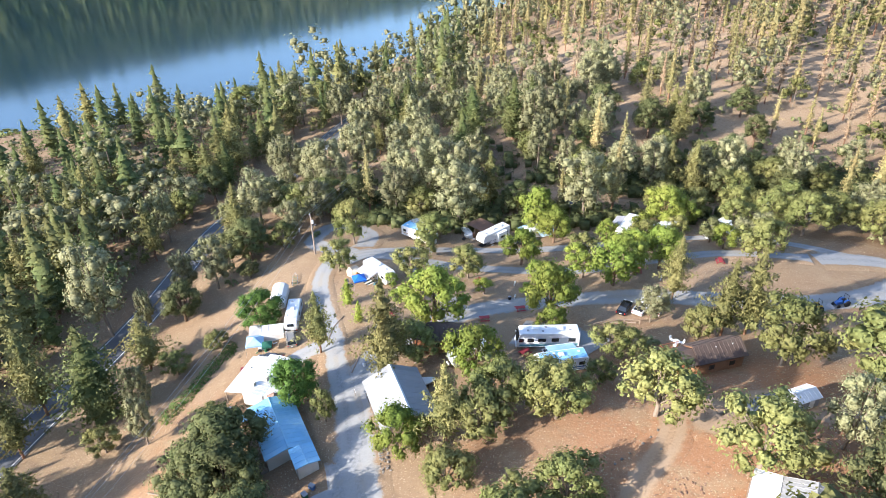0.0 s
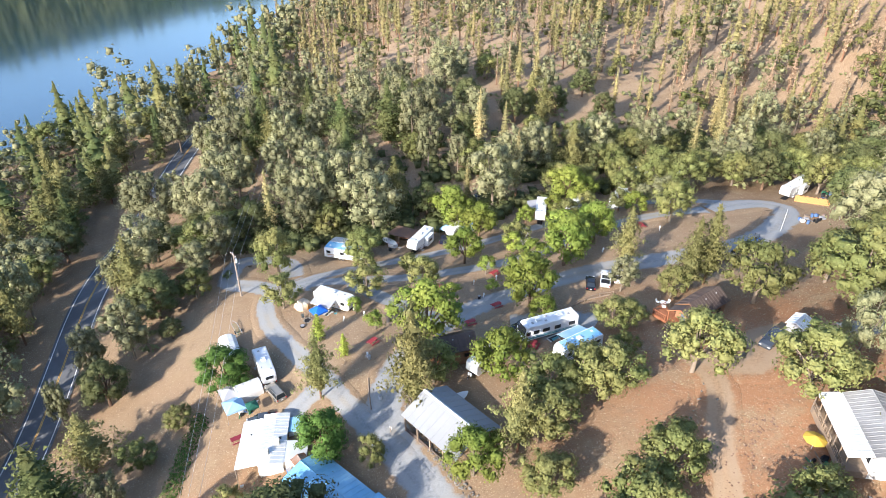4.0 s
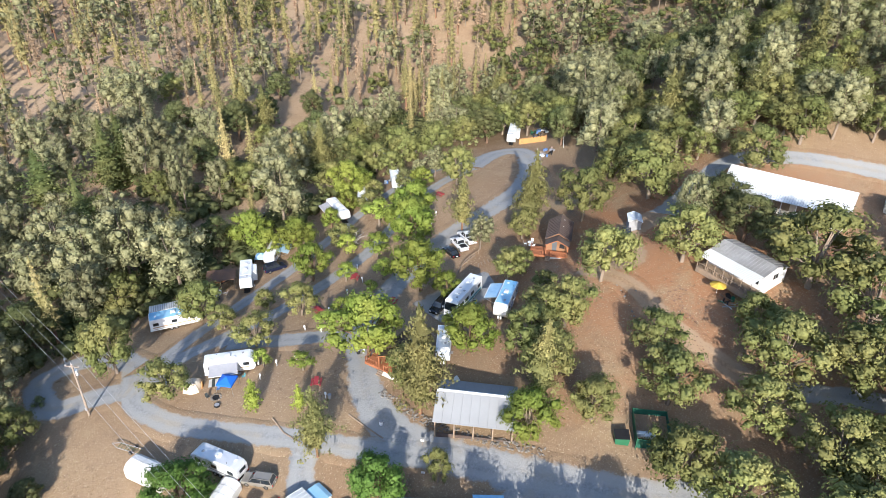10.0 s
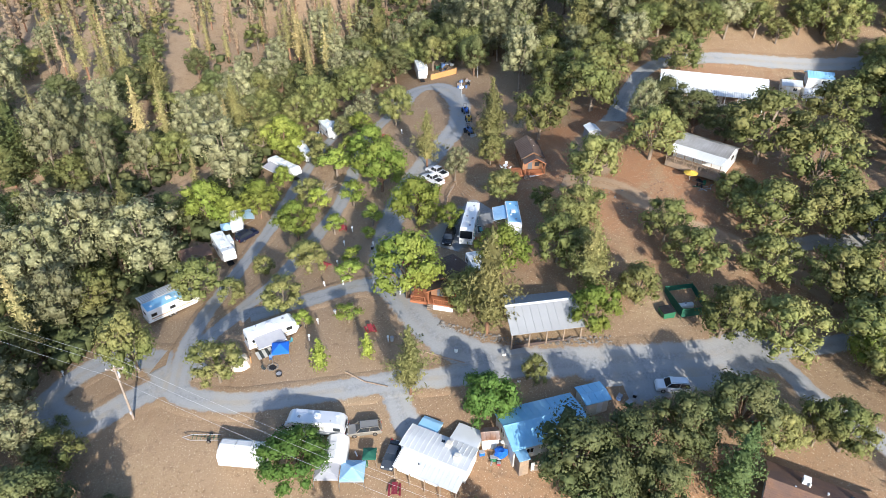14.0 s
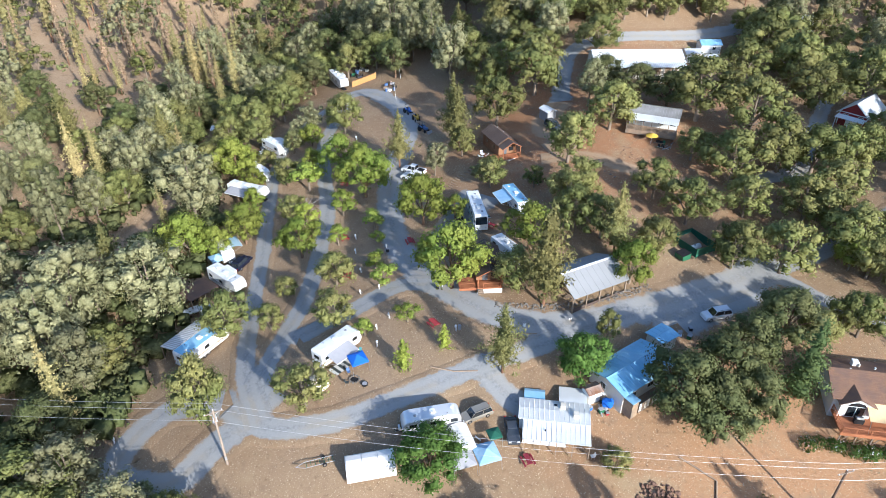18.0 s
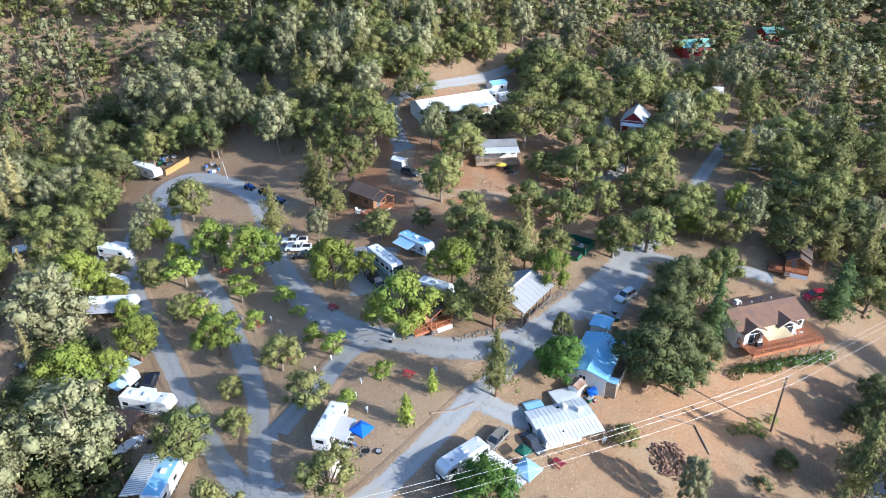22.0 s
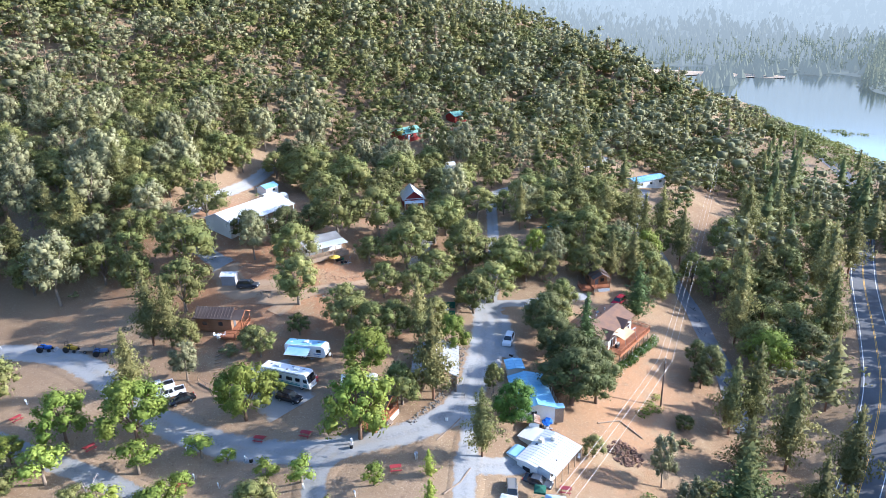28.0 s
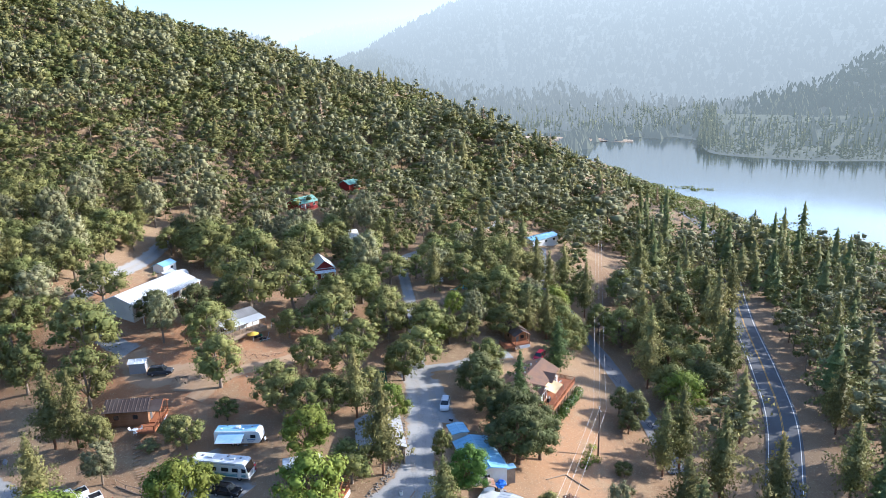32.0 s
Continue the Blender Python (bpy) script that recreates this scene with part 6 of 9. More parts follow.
# ---- campground: trailers along the outer lane ----
home = trailer("mobile_home", "white mobile home with ribbed awning roof", -7.0, 137.0, -38, 9.2, 2.9, 3.0, WHITE_PAINT, STRIPE_TAN, roof=BLUE_ROOF, units=1, category="mobile home")
lean_roof(home, 7.6, 1.45, 3.0, 4.6, 2.35, GREY_METAL, x=-0.6, posts=4, name="awning_roof")
for i in range(19):
    part("awning_slat", slab([(1.5, 3.08), (4.62, 2.435), (4.62, 2.465), (1.5, 3.11)], -4.3 + i * 0.41, -4.08 + i * 0.41, axis="x"), WHITE_ROOF, home)
trailer("fifth_wheel", "white fifth-wheel trailer parked under oaks", 10.6, 135.2, -138, 9.0, 2.5, 3.3, band=STRIPE_GREY, nose="fifth", slide=True, side=1, units=2, category="fifth-wheel trailer")
trailer("travel_trailer", "small white trailer with a blue side tent", 21.6, 137.4, -155, 7.6, 2.4, 2.9, band=STRIPE_BLUE, awning=PALE_BLUE_CLOTH, side=1)
trailer("fifth_wheel", "long grey-striped trailer with a slanting awning", 42.0, 134.2, -122, 9.8, 2.5, 3.2, band=STRIPE_GREY, nose="fifth", awning=GREY_CLOTH, side=-1, units=2, category="fifth-wheel trailer")
trailer("travel_trailer", "white travel trailer in the shade of trees", 50.2, 132.6, -146, 7.0, 2.4, 2.9, band=STRIPE_BLUE)
trailer("travel_trailer", "white trailer with an awning beside the lane", 61.2, 129.6, -142, 7.6, 2.4, 2.9, band=STRIPE_TAN, awning=WHITE_CLOTH, side=1)
trailer("fifth_wheel", "large white fifth-wheel trailer beside scrap", 101.0, 113.2, 198, 11.5, 2.5, 3.4, band=STRIPE_GREY, nose="fifth", slide=True, units=2, category="fifth-wheel trailer")
trailer("travel_trailer", "white trailer with grey awning on a campsite", -14.6, 114.6, -48, 8.2, 2.5, 3.0, band=STRIPE_TAN, awning=GREY_CLOTH, side=-1, units=1)
motorhome("white motorhome with teal stripes", 16.4, 86.8, 180)
trailer("travel_trailer", "pale trailer with blue and white striped awning", 17.2, 78.8, -170, 8.6, 2.5, 3.0, band=STRIPE_BLUE, awning=PALE_BLUE_CLOTH, side=-1, slide=False, roof=BLUE_ROOF)
trailer("travel_trailer", "white trailer beside the wooden cabin", 3.0, 83.6, -155, 7.0, 2.4, 2.9, band=STRIPE_TAN)
trailer("travel_trailer", "rounded silver-white trailer by the lower lane", -30.3, 101.8, 94, 8.4, 2.5, 2.9, SILVER, STRIPE_GREY, nose="round", roof=SILVER, units=1)
trailer("travel_trailer", "white trailer in the far south yard", -54.0, -132.5, 60, 7.5, 2.4, 3.0, band=STRIPE_BLUE)
trailer("travel_trailer", "white trailer near the end of the valley", 4.0, -135.5, 10, 7.5, 2.5, 3.0, band=STRIPE_GREY)

# cars
car("suv", "dark navy van parked beside trailers", 17.4, 133.5, -28, CAR_NAVY)
car("wagon", "champagne station wagon on the gravel yard", -29.6, 95.2, 108, CAR_GOLD)
car("sedan", "slate-grey sedan beside the mobile home", -32.6, 90.6, 175, CAR_GREY)
car("suv", "white and black SUV under the oaks", -16.4, 52.6, 95, CAR_WHITE)
car("pickup", "white pickup truck under the bank", 38.4, 97.0, 55, CAR_WHITE, "pickup truck")
car("pickup", "white pickup with a dark stripe", 35.5, 97.4, 53, CAR_WHITE, "pickup truck")
car("sedan", "black sedan beside white pickups", 32.3, 97.7, 58, CAR_BLACK)
car("suv", "black car beside the motorhome", 14.0, 90.4, 178, CAR_BLACK)
car("van", "white van in the shaded ravine", 89.2, 141.1, 40, CAR_WHITE)
car("suv", "red car on the drive behind the house", -35.2, 17.0, 70, CAR_RED)
car("sedan", "pale sedan under the southern oaks", -3.0, -6.8, 20, CAR_WHITE)
car("sedan", "silver sedan under the southern oaks", -8.8, -13.6, 25, CAR_GOLD)
car("suv", "dark car by the shed on the terrace", 42.0, 64.4, 200, CAR_GREY)
car("sedan", "old pale car on the ravine track", 33.0, 151.0, 15, CAR_GOLD)

# canopies, tents and camp gear
canopy("royal blue pop-up canopy beside a trailer", -18.5, 111.5, 20, 2.6, 2.1, BLUE_CLOTH)
canopy("faded blue pop-up canopy below the mulberry", -36.3, 95.0, -80, 3.2, 2.2, PALE_BLUE_CLOTH)
canopy("pale canopy beside the blue one", -36.6, 98.4, -80, 3.2, 2.2, GREY_CLOTH)
canopy("small green canopy beside a white shelter", -33.6, 93.4, -80, 1.8, 1.9, GREEN_CLOTH, 0.4)
canopy("blue side tent between trailers", 18.6, 138.3, -150, 2.6, 2.1, PALE_BLUE_CLOTH)


def tunnel_shelter(label, x, y, yaw, l, w, h, cloth):
    top = thing("tarp_shelter", label, "tarp shelter", at=spot(x, y, yaw))
    arch = [(-w / 2, 0), (w / 2, 0), (w / 2, h * 0.68), (w * 0.3, h * 0.93), (0, h), (-w * 0.3, h * 0.93), (-w / 2, h * 0.68)]
    part("cover", slab(arch, -l / 2, l / 2, axis="x", bevel=0.06), cloth, top)
    for k in range(4):
        xx = -l / 2 + 0.1 + k * (l - 0.2) / 3
        part("hoop", bars(*[((xx, a[0] * 1.01, a[1] * 1.01), (xx, b[0] * 1.01, b[1] * 1.01), 0.025) for a, b in zip(arch[2:6], arch[3:7])]), CHROME, top)
    return top


tunnel_shelter("long white tarp shelter at the gravel fork", -35.3, 110.6, 94, 6.6, 3.2, 2.6, WHITE_CLOTH)
tunnel_shelter("white boxy tarp shelter beside canopies", -33.6, 98.0, 10, 4.2, 3.0, 2.5, WHITE_CLOTH)

tent = thing("dome_tent", "cream and orange dome tent on bare soil", "tent", at=spot(-20.4, 117.6, 30))
bm = bmesh.new()
bmesh.ops.create_uvsphere(bm, u_segments=8, v_segments=8, radius=1.0)
bmesh.ops.delete(bm, geom=[v for v in bm.verts if v.co.z < -0.05], context="VERTS")
for v in bm.verts:
    k = 1.6 / max(abs(math.cos(math.atan2(v.co.y, v.co.x))), abs(math.sin(math.atan2(v.co.y, v.co.x)))) ** 0.4
    v.co = Vector((v.co.x * k, v.co.y * k, v.co.z * 1.75))
part("tent_cloth", bm, TENT_CLOTH, tent)
part("tent_pole", bars(*[((a * 1.3 * math.cos(t) * 1.05, b * 1.3 * math.cos(t) * 1.05, 1.78 * math.sin(t)), (a * 1.3 * math.cos(t + 0.3) * 1.05, b * 1.3 * math.cos(t + 0.3) * 1.05, 1.78 * math.sin(t + 0.3)), 0.02) for a, b in ((1, 1), (1, -1), (-1, 1), (-1, -1)) for t in (0, 0.3, 0.6, 0.9, 1.2)]), STRIPE_TAN, tent)
part("tent_door", slab([(-0.5, 0.05), (0.5, 0.05), (0.0, 1.35)], -1.62, -1.5), NEW_WOOD, tent)

rug = thing("camp_rug", "black and white striped camp mat under the awning", "rug", at=spot(-17.0, 113.2, -48, 0.1))
for i in range(12):
    part("stripe", boxes((-2.75 + i * 0.5, 0, 0, 0.5, 1.9, 0.02 + 0.002 * (i % 2))), DARK_RUG if i % 2 else PALE_RUG, rug)
mat_ = thing("camp_rug", "dark patterned patio mat beside a trailer", "rug", at=spot(16.8, 84.6, 10, 0.1))
part("mat", boxes((0, 0, 0, 2.8, 1.9, 0.02)), PALE_RUG, mat_)
part("pattern", boxes((0, 0, 0.02, 2.3, 1.4, 0.006)), DARK_RUG, mat_)
part("centre", boxes((0, 0, 0.026, 1.5, 0.7, 0.006)), STRIPE_TEAL, mat_)

for x, y, yaw in ((19.1, 113.1, 20), (6.1, 112.6, 70), (-11.6, 99.0, 30), (13.4, 100.4, 10), (55.4, 112.9, 80), (38.7, 112.6, 75), (6.4, 96.9, 5), (12.5, 84.5, 40)):
    picnic_table(x, y, yaw)
picnic_table(-36.8, 89.3, 10, MAROON, "maroon picnic table on dry grass")
for x, y in ((-14.5, 108.4), (-13.6, 95.6), (0.2, 107.2), (-2.2, 96.2), (22.6, 115.0), (57.4, 109.2), (46.3, 109.1), (42.0, 107.9), (23.6, 106.6), (12.8, 105.0), (-10.6, 108.2), (-8.2, 106.0), (-0.3, 110.5), (6.6, 110.2), (13.4, 111.0), (18.4, 110.8), (-39.2, 139.5), (-38.0, 144.5), (-24.0, 147.0)):
    hookup_post(x, y)

ring = thing("fire_ring", "blackened stone fire ring with camp chairs", "fire ring", at=spot(-20.6, 112.2))
for k in range(11):
    part("stone", lump(0.75 * math.cos(k * 0.571), 0.75 * math.sin(k * 0.571), 0.1, 0.2, k), STONE, ring)
part("ash", drum(0, 0, 0.0, 0.62, 0.06), BLACK, ring)
for x, y in ((-21.9, 110.7), (-40.9, 140.5)):
    ring = thing("fire_ring", "small dark steel fire ring", "fire ring", at=spot(x, y))
    part("ring", drum(0, 0, 0, 0.45, 0.3, 14, 0.5), BLACK, ring)
    part("ash", drum(0, 0, 0.28, 0.4, 0.04, 12), PLASTIC_GREY, ring)
for x, y, m in ((-13.4, 95.0, PLASTIC_GREY), (-14.6, 84.6, WHITE_PAINT), (11.8, 104.9, BLACK), (-2.6, 97.1, BLACK)):
    can = thing("trash_can", "round metal trash can on the site", "trash can", "trash cans", at=spot(x, y))
    part("can", drum(0, 0, 0, 0.28, 0.8, 14, 0.3), m, can, smooth=False)
    part("lid", drum(0, 0, 0.8, 0.31, 0.07, 14, 0.2), PLASTIC_GREY, can)


def camp_chair(x, y, yaw, cloth, label):
    top = thing("camp_chair", label, "chair", "camp chairs", at=spot(x, y, yaw))
    part("seat", boxes((0, 0, 0.42, 0.5, 0.5, 0.03)), cloth, top)
    part("backrest", slab([(-0.25, 0.44), (-0.22, 0.44), (-0.36, 0.95), (-0.4, 0.95)], -0.25, 0.25), cloth, top)
    for a in (-1, 1):
        for b in (-1, 1):
            part("leg", bars(((a * 0.26, b * 0.27, 0), (a * 0.2, b * 0.22, 0.44), 0.015)), CHROME, top)
    return top


camp_chair(-19.3, 113.0, 200, STRIPE_BLUE, "folding blue camp chair by the fire ring")
camp_chair(-21.3, 113.3, 260, DARK_RUG, "folding black camp chair by the fire ring")
camp_chair(-37.2, 80.2, 90, WHITE_PAINT, "white plastic chair by the porch")
camp_chair(-15.4, 111.2, 150, STRIPE_TEAL, "folding teal camp chair under the awning")

# small boats
for x, y, yaw, lab in ((4.6, 140.2, -63, "white fibreglass boat on a trailer"), (141.5, 107.2, 40, "white boat lying on the scrap yard"), (-4.6, 77.6, 20, "upturned white dinghy behind the pavilion")):
    boat = thing("boat", lab, "boat", at=spot(x, y, yaw, 0.45))
    bm = bmesh.new()
    rows_ = []
    for u, wd, dp in ((-2.3, 0.8, 0.55), (-1.0, 0.95, 0.62), (0.6, 0.9, 0.62), (1.7, 0.55, 0.5), (2.5, 0.05, 0.2)):
        rows_.append([bm.verts.new(p) for p in ((u, -wd, 0.65), (u, -wd * 0.75, 0.65 - dp * 0.6), (u, 0, 0.65 - dp), (u, wd * 0.75, 0.65 - dp * 0.6), (u, wd, 0.65))])
    for p, q in zip(rows_, rows_[1:]):
        for k in range(4):
            bm.faces.new((p[k], p[k + 1], q[k + 1], q[k]))
    bm.faces.new(rows_[0])
    part("hull", bm, WHITE_PAINT, boat)
    bm = bmesh.new()
    deck_ = [bm.verts.new((u, s * wd, 0.66)) for s, seq in ((-1, ((-2.3, 0.78), (-1.0, 0.93), (0.6, 0.88), (1.7, 0.53), (2.5, 0.03))), (1, ((2.5, 0.03), (1.7, 0.53), (0.6, 0.88), (-1.0, 0.93), (-2.3, 0.78)))) for u, wd in seq]
    bm.faces.new(deck_)
    part("cover", bm, WHITE_CLOTH, boat)
    part("cradle", boxes((-1.0, 0, -0.45, 0.15, 1.4, 0.65)), RAW_WOOD, boat)
    part("cradle", boxes((1.0, 0, -0.45, 0.15, 1.2, 0.65)), RAW_WOOD, boat)

# ---- carport, pavilion, cabins, pens ----
port = thing("carport", "brown sheet-roofed carport with stored timber", "carport", at=spot(8.2, 140.2, -48))
part("roof", slab([(-2.6, 2.9), (2.6, 2.5), (2.6, 2.58), (-2.6, 2.98)], -3.0, 3.0, axis="x"), BROWN_SHINGLE, port)
for a in (-2.8, 0, 2.8):
    for b in (-2.4, 2.4):
        part("post", boxes((a, b, -0.5, 0.14, 0.14, 3.2)), RAW_WOOD, port)
for i in range(7):
    part("stored_board", boxes((-1.0 + 0.25 * i, 1.6 - 0.35 * (i % 3), 0.05 + 0.16 * (i % 2), 2.2, 0.25, 0.14, 8 * i)), (RAW_WOOD, REDWOOD, BLACK)[i % 3], port)

pav = thing("pavilion", "open pavilion with a grey metal gable roof", "pavilion", at=spot(-7.6, 72.5, -70, level=1.9))
L_, W_ = 11.6, 8.4
for s, m in ((-1, PAVILION_ROOF), (1, PAVILION_ROOF)):
    part("roof", slab([(0, 5.35), (s * 4.5, 3.25), (s * 4.5, 3.34), (0, 5.46)], -L_ / 2, L_ / 2, axis="x"), m, pav)
    ribs(pav, L_, 0, 5.44, s * 4.5, 3.33, m, 1.2)
part("ridge_cap", slab([(-0.3, 5.36), (0.3, 5.36), (0, 5.52)], -L_ / 2, L_ / 2, axis="x"), WHITE_ROOF, pav)
for i in range(5):
    for s in (-1, 1):
        part("post", boxes((-L_ / 2 + 0.3 + i * (L_ - 0.6) / 4, s * 4.0, -1.0, 0.2, 0.2, 4.4)), RAW_WOOD, pav)
    part("truss", bars(((-L_ / 2 + 0.3 + i * (L_ - 0.6) / 4, -4.1, 3.3), (-L_ / 2 + 0.3 + i * (L_ - 0.6) / 4, 4.1, 3.3), 0.08), ((-L_ / 2 + 0.3 + i * (L_ - 0.6) / 4, 0, 3.3), (-L_ / 2 + 0.3 + i * (L_ - 0.6) / 4, 0, 5.2), 0.07), n=4), RAW_WOOD, pav)
for i in range(4):
    x0 = -L_ / 2 + 1.7 + i * (L_ - 0.6) / 4
    part("half_wall", boxes((x0, -4.0, -0.2, 2.4, 0.08, 1.0)), DARK_ROOF, pav)
part("back_wall", boxes((0, 4.0, -0.6, L_ - 0.4, 0.12, 3.6)), LOG_WALL, pav)
part("floor", boxes((0, 0, -0.5, L_ - 0.2, 8.0, 0.55)), STONE, pav)
for i in range(3):
    part("bench_table", boxes((-3.6 + i * 3.4, -0.8, 0.72, 1.9, 0.75, 0.05), (-3.6 + i * 3.4, -1.5, 0.42, 1.9, 0.25, 0.05), (-3.6 + i * 3.4, -0.1, 0.42, 1.9, 0.25, 0.05), (-3.6 + i * 3.4, -0.8, 0.05, 0.2, 1.4, 0.68)), RAW_WOOD, pav)


def cabin(label, x, y, yaw, level, l=7.6, w=4.2):
    top = thing("cabin", label, "cabin", at=spot(x, y, yaw, level=level))
    for i in range(11):
        part("log", boxes((0, 0, -0.3 + i * 0.28, l, w + 0.05 * (i % 2), 0.28)), LOG_WALL, top)
    part("gable", slab([(-w / 2, 2.76), (w / 2, 2.76), (0, 4.1)], -l / 2, l / 2, axis="x"), LOG_WALL, top)
    for s in (-1, 1):
        part("roof", slab([(0, 4.2), (s * (w / 2 + 0.45), 2.62), (s * (w / 2 + 0.45), 2.72), (0, 4.32)], -l / 2 - 0.4, l / 2 + 0.2, axis="x"), DARK_ROOF, top)
        ribs(top, l, 0, 4.31, s * (w / 2 + 0.45), 2.71, DARK_ROOF, 0.7)
        part("porch_roof", slab([(0, 3.75), (s * (w / 2 + 0.25), 2.5), (s * (w / 2 + 0.25), 2.58), (0, 3.86)], l / 2, l / 2 + 2.4, axis="x"), DARK_ROOF, top)
        part("porch_post", boxes((l / 2 + 2.2, s * (w / 2 - 0.05), 0.2, 0.13, 0.13, 2.4)), REDWOOD, top)
        part("barge_board", bars(((l / 2 + 2.42, 0, 3.8), (l / 2 + 2.42, s * (w / 2 + 0.25), 2.52), 0.09), n=4), REDWOOD, top)
    part("porch_gable", slab([(-w / 2, 2.5), (w / 2, 2.5), (0, 3.72)], l / 2 + 0.1, l / 2 + 0.22, axis="x"), NEW_WOOD, top)
    part("porch_floor", boxes((l / 2 + 1.15, 0, -0.3, 2.3, w, 0.5)), REDWOOD, top)
    part("porch_skirt", boxes((l / 2 + 2.32, 0, -0.9, 0.08, w, 0.9)), WHITE_PAINT, top, "white lattice skirt")
    railing(top, ((l / 2 + 0.1, w / 2), (l / 2 + 2.25, w / 2), (l / 2 + 2.25, -w / 2 + 1.0)), 0.2)
    part("deck_floor", boxes((l / 2 + 0.3, -w / 2 - 1.6, -0.45, 3.4, 3.0, 0.45)), REDWOOD, top)
    railing(top, ((l / 2 - 1.3, -w / 2 - 3.0), (l / 2 + 1.9, -w / 2 - 3.0), (l / 2 + 1.9, -w / 2 - 0.6)), 0.0)
    for i in range(3):
        part("step", boxes((l / 2 + 2.45 + 0.28 * i, -w / 2 + 0.5, -0.1 - 0.2 * i, 0.3, 0.95, 0.18)), RAW_WOOD, top)
    part("door", boxes((l / 2 + 0.03, -0.6, 0.22, 0.06, 0.9, 1.95)), LIGHT_GLASS, top)
    part("window", boxes((l / 2 + 0.03, 0.9, 0.9, 0.06, 1.0, 0.9)), GLASS, top)
    for s in (-1, 1):
        for xx in (-l / 4, l / 5):
            pane = part("window", boxes((xx, s * (w / 2 + 0.04), 1.0, 0.9, 0.06, 0.9)), GLASS, top)
            part("window_frame", boxes((xx, s * (w / 2 + 0.03), 0.92, 1.06, 0.05, 0.08), (xx, s * (w / 2 + 0.03), 1.9, 1.06, 0.05, 0.08)), REDWOOD, pane)
    for xx in (-2.5, 0.4):
        part("roof_pipe", drum(xx, 0.7, 3.6, 0.08, 0.45, 8), GALV, top)
    return top


cabin_a = cabin("brown log cabin with a redwood porch and deck", 40.2, 77.3, -165, 7.2, 7.8)
cabin("small log cabin with red railings behind trees", -0.6, 88.2, 176, 2.9, 6.4)
cabin("dark log cabin beside conifers in the south", -28.0, 13.0, 120, 1.4, 7.0)
tbl = thing("patio_table", "white round plastic patio table on the deck", "table", at=pose(36.2, 81.9, 7.22))
part("tabletop", drum(0, 0, 0.7, 0.55, 0.05, 18), WHITE_PAINT, tbl)
part("stem", drum(0, 0, 0, 0.06, 0.7, 8), WHITE_PAINT, tbl)
part("foot", drum(0, 0, 0, 0.3, 0.05, 12), WHITE_PAINT, tbl)
for k in range(3):
    ch = camp_chair(36.2 + 0.95 * math.cos(2.1 * k), 81.9 + 0.95 * math.sin(2.1 * k), 120 * k + 180, WHITE_PAINT, "white plastic chair on the cabin deck")
    ch.location.z = 7.22

# log steps up the bank
stair = thing("log_steps", "curving log steps up the red bank", "steps")
for i in range(11):
    t = i / 10
    x, y = 29.5 + 6.0 * t, 90.0 - 7.5 * t + 1.2 * math.sin(3 * t)
    m = part("step", bars(((-0.65, 0, 0), (0.65, 0, 0), 0.12)), RAW_WOOD, stair)
    m.matrix_basis = pose(x, y, gz(x, y) + 0.12, 0, 0, 30 + 40 * t)

pen = thing("screened_pen", "green mesh pen round a propane tank", "fence", at=spot(0.6, 49.0, -160))
for (ax, ay), (bx, by) in (((-3, -2.4), (3, -2.4)), ((3, -2.4), (3, 2.4)), ((3, 2.4), (-3, 2.4)), ((-3, 2.4), (-3, -2.4))):
    ln, an = math.hypot(bx - ax, by - ay), math.degrees(math.atan2(by - ay, bx - ax))
    part("mesh_panel", boxes(((ax + bx) / 2, (ay + by) / 2, 0, ln, 0.03, 1.6, an)), GREEN_CLOTH, pen)
    part("post", boxes((ax, ay, -0.4, 0.09, 0.09, 2.2)), STEEL_GREEN, pen)
    part("rail", bars(((ax, ay, 1.6), (bx, by, 1.6), 0.035)), STEEL_GREEN, pen)
tank = thing("propane_tank", "white horizontal propane tank in the pen", "tank", at=spot(-0.6, 49.4, -160))
bm = disc(0, 0, 0.75, 0.5, 2.6, 16)
part("shell", bm, WHITE_PAINT, tank, smooth=True)
for yy in (-0.8, 0.8):
    part("cradle", boxes((0, yy, 0, 0.7, 0.2, 0.4)), STONE, tank)
part("dome", drum(0, 0, 1.2, 0.16, 0.22, 10), PLASTIC_GREY, tank)
bin_ = thing("dumpster", "green steel dumpster at the track's edge", "dumpster", at=spot(-2.4, 52.4, -70))
part("box", slab([(-0.9, 0.15), (0.9, 0.15), (1.0, 1.3), (-1.0, 1.1)], -1.0, 1.0, bevel=0.03), STEEL_GREEN, bin_)
for s in (-0.5, 0.5):
    part("lid", slab([(-1.02, 1.12), (1.02, 1.33), (1.02, 1.37), (-1.02, 1.16)], s - 0.48, s + 0.48), BLACK, bin_)

# ---- white mobile home, blue-roofed house, brown house with the deck ----
x_home = thing("mobile_home", "white mobile home with patched metal roofs", "mobile home", at=spot(-32.4, 84.6, -106, level=-2.9))
part("body", boxes((0, 0.9, 0.1, 9.6, 3.6, 2.5), bevel=0.05), WHITE_PAINT, x_home)
part("roof", slab([(-1.1, 2.62), (0.9, 2.8), (2.9, 2.62), (2.9, 2.7), (0.9, 2.89), (-1.1, 2.7)], -5.0, 5.0, axis="x"), GALV, x_home)
ribs(x_home, 9.9, 0.9, 2.88, -1.1, 2.69, WHITE_ROOF, 0.7)
ribs(x_home, 9.9, 0.9, 2.88, 2.9, 2.69, WHITE_ROOF, 0.7)
part("side_room", boxes((-1.2, -2.0, 0.05, 6.0, 2.3, 2.15), bevel=0.03), WHITE_PAINT, x_home)
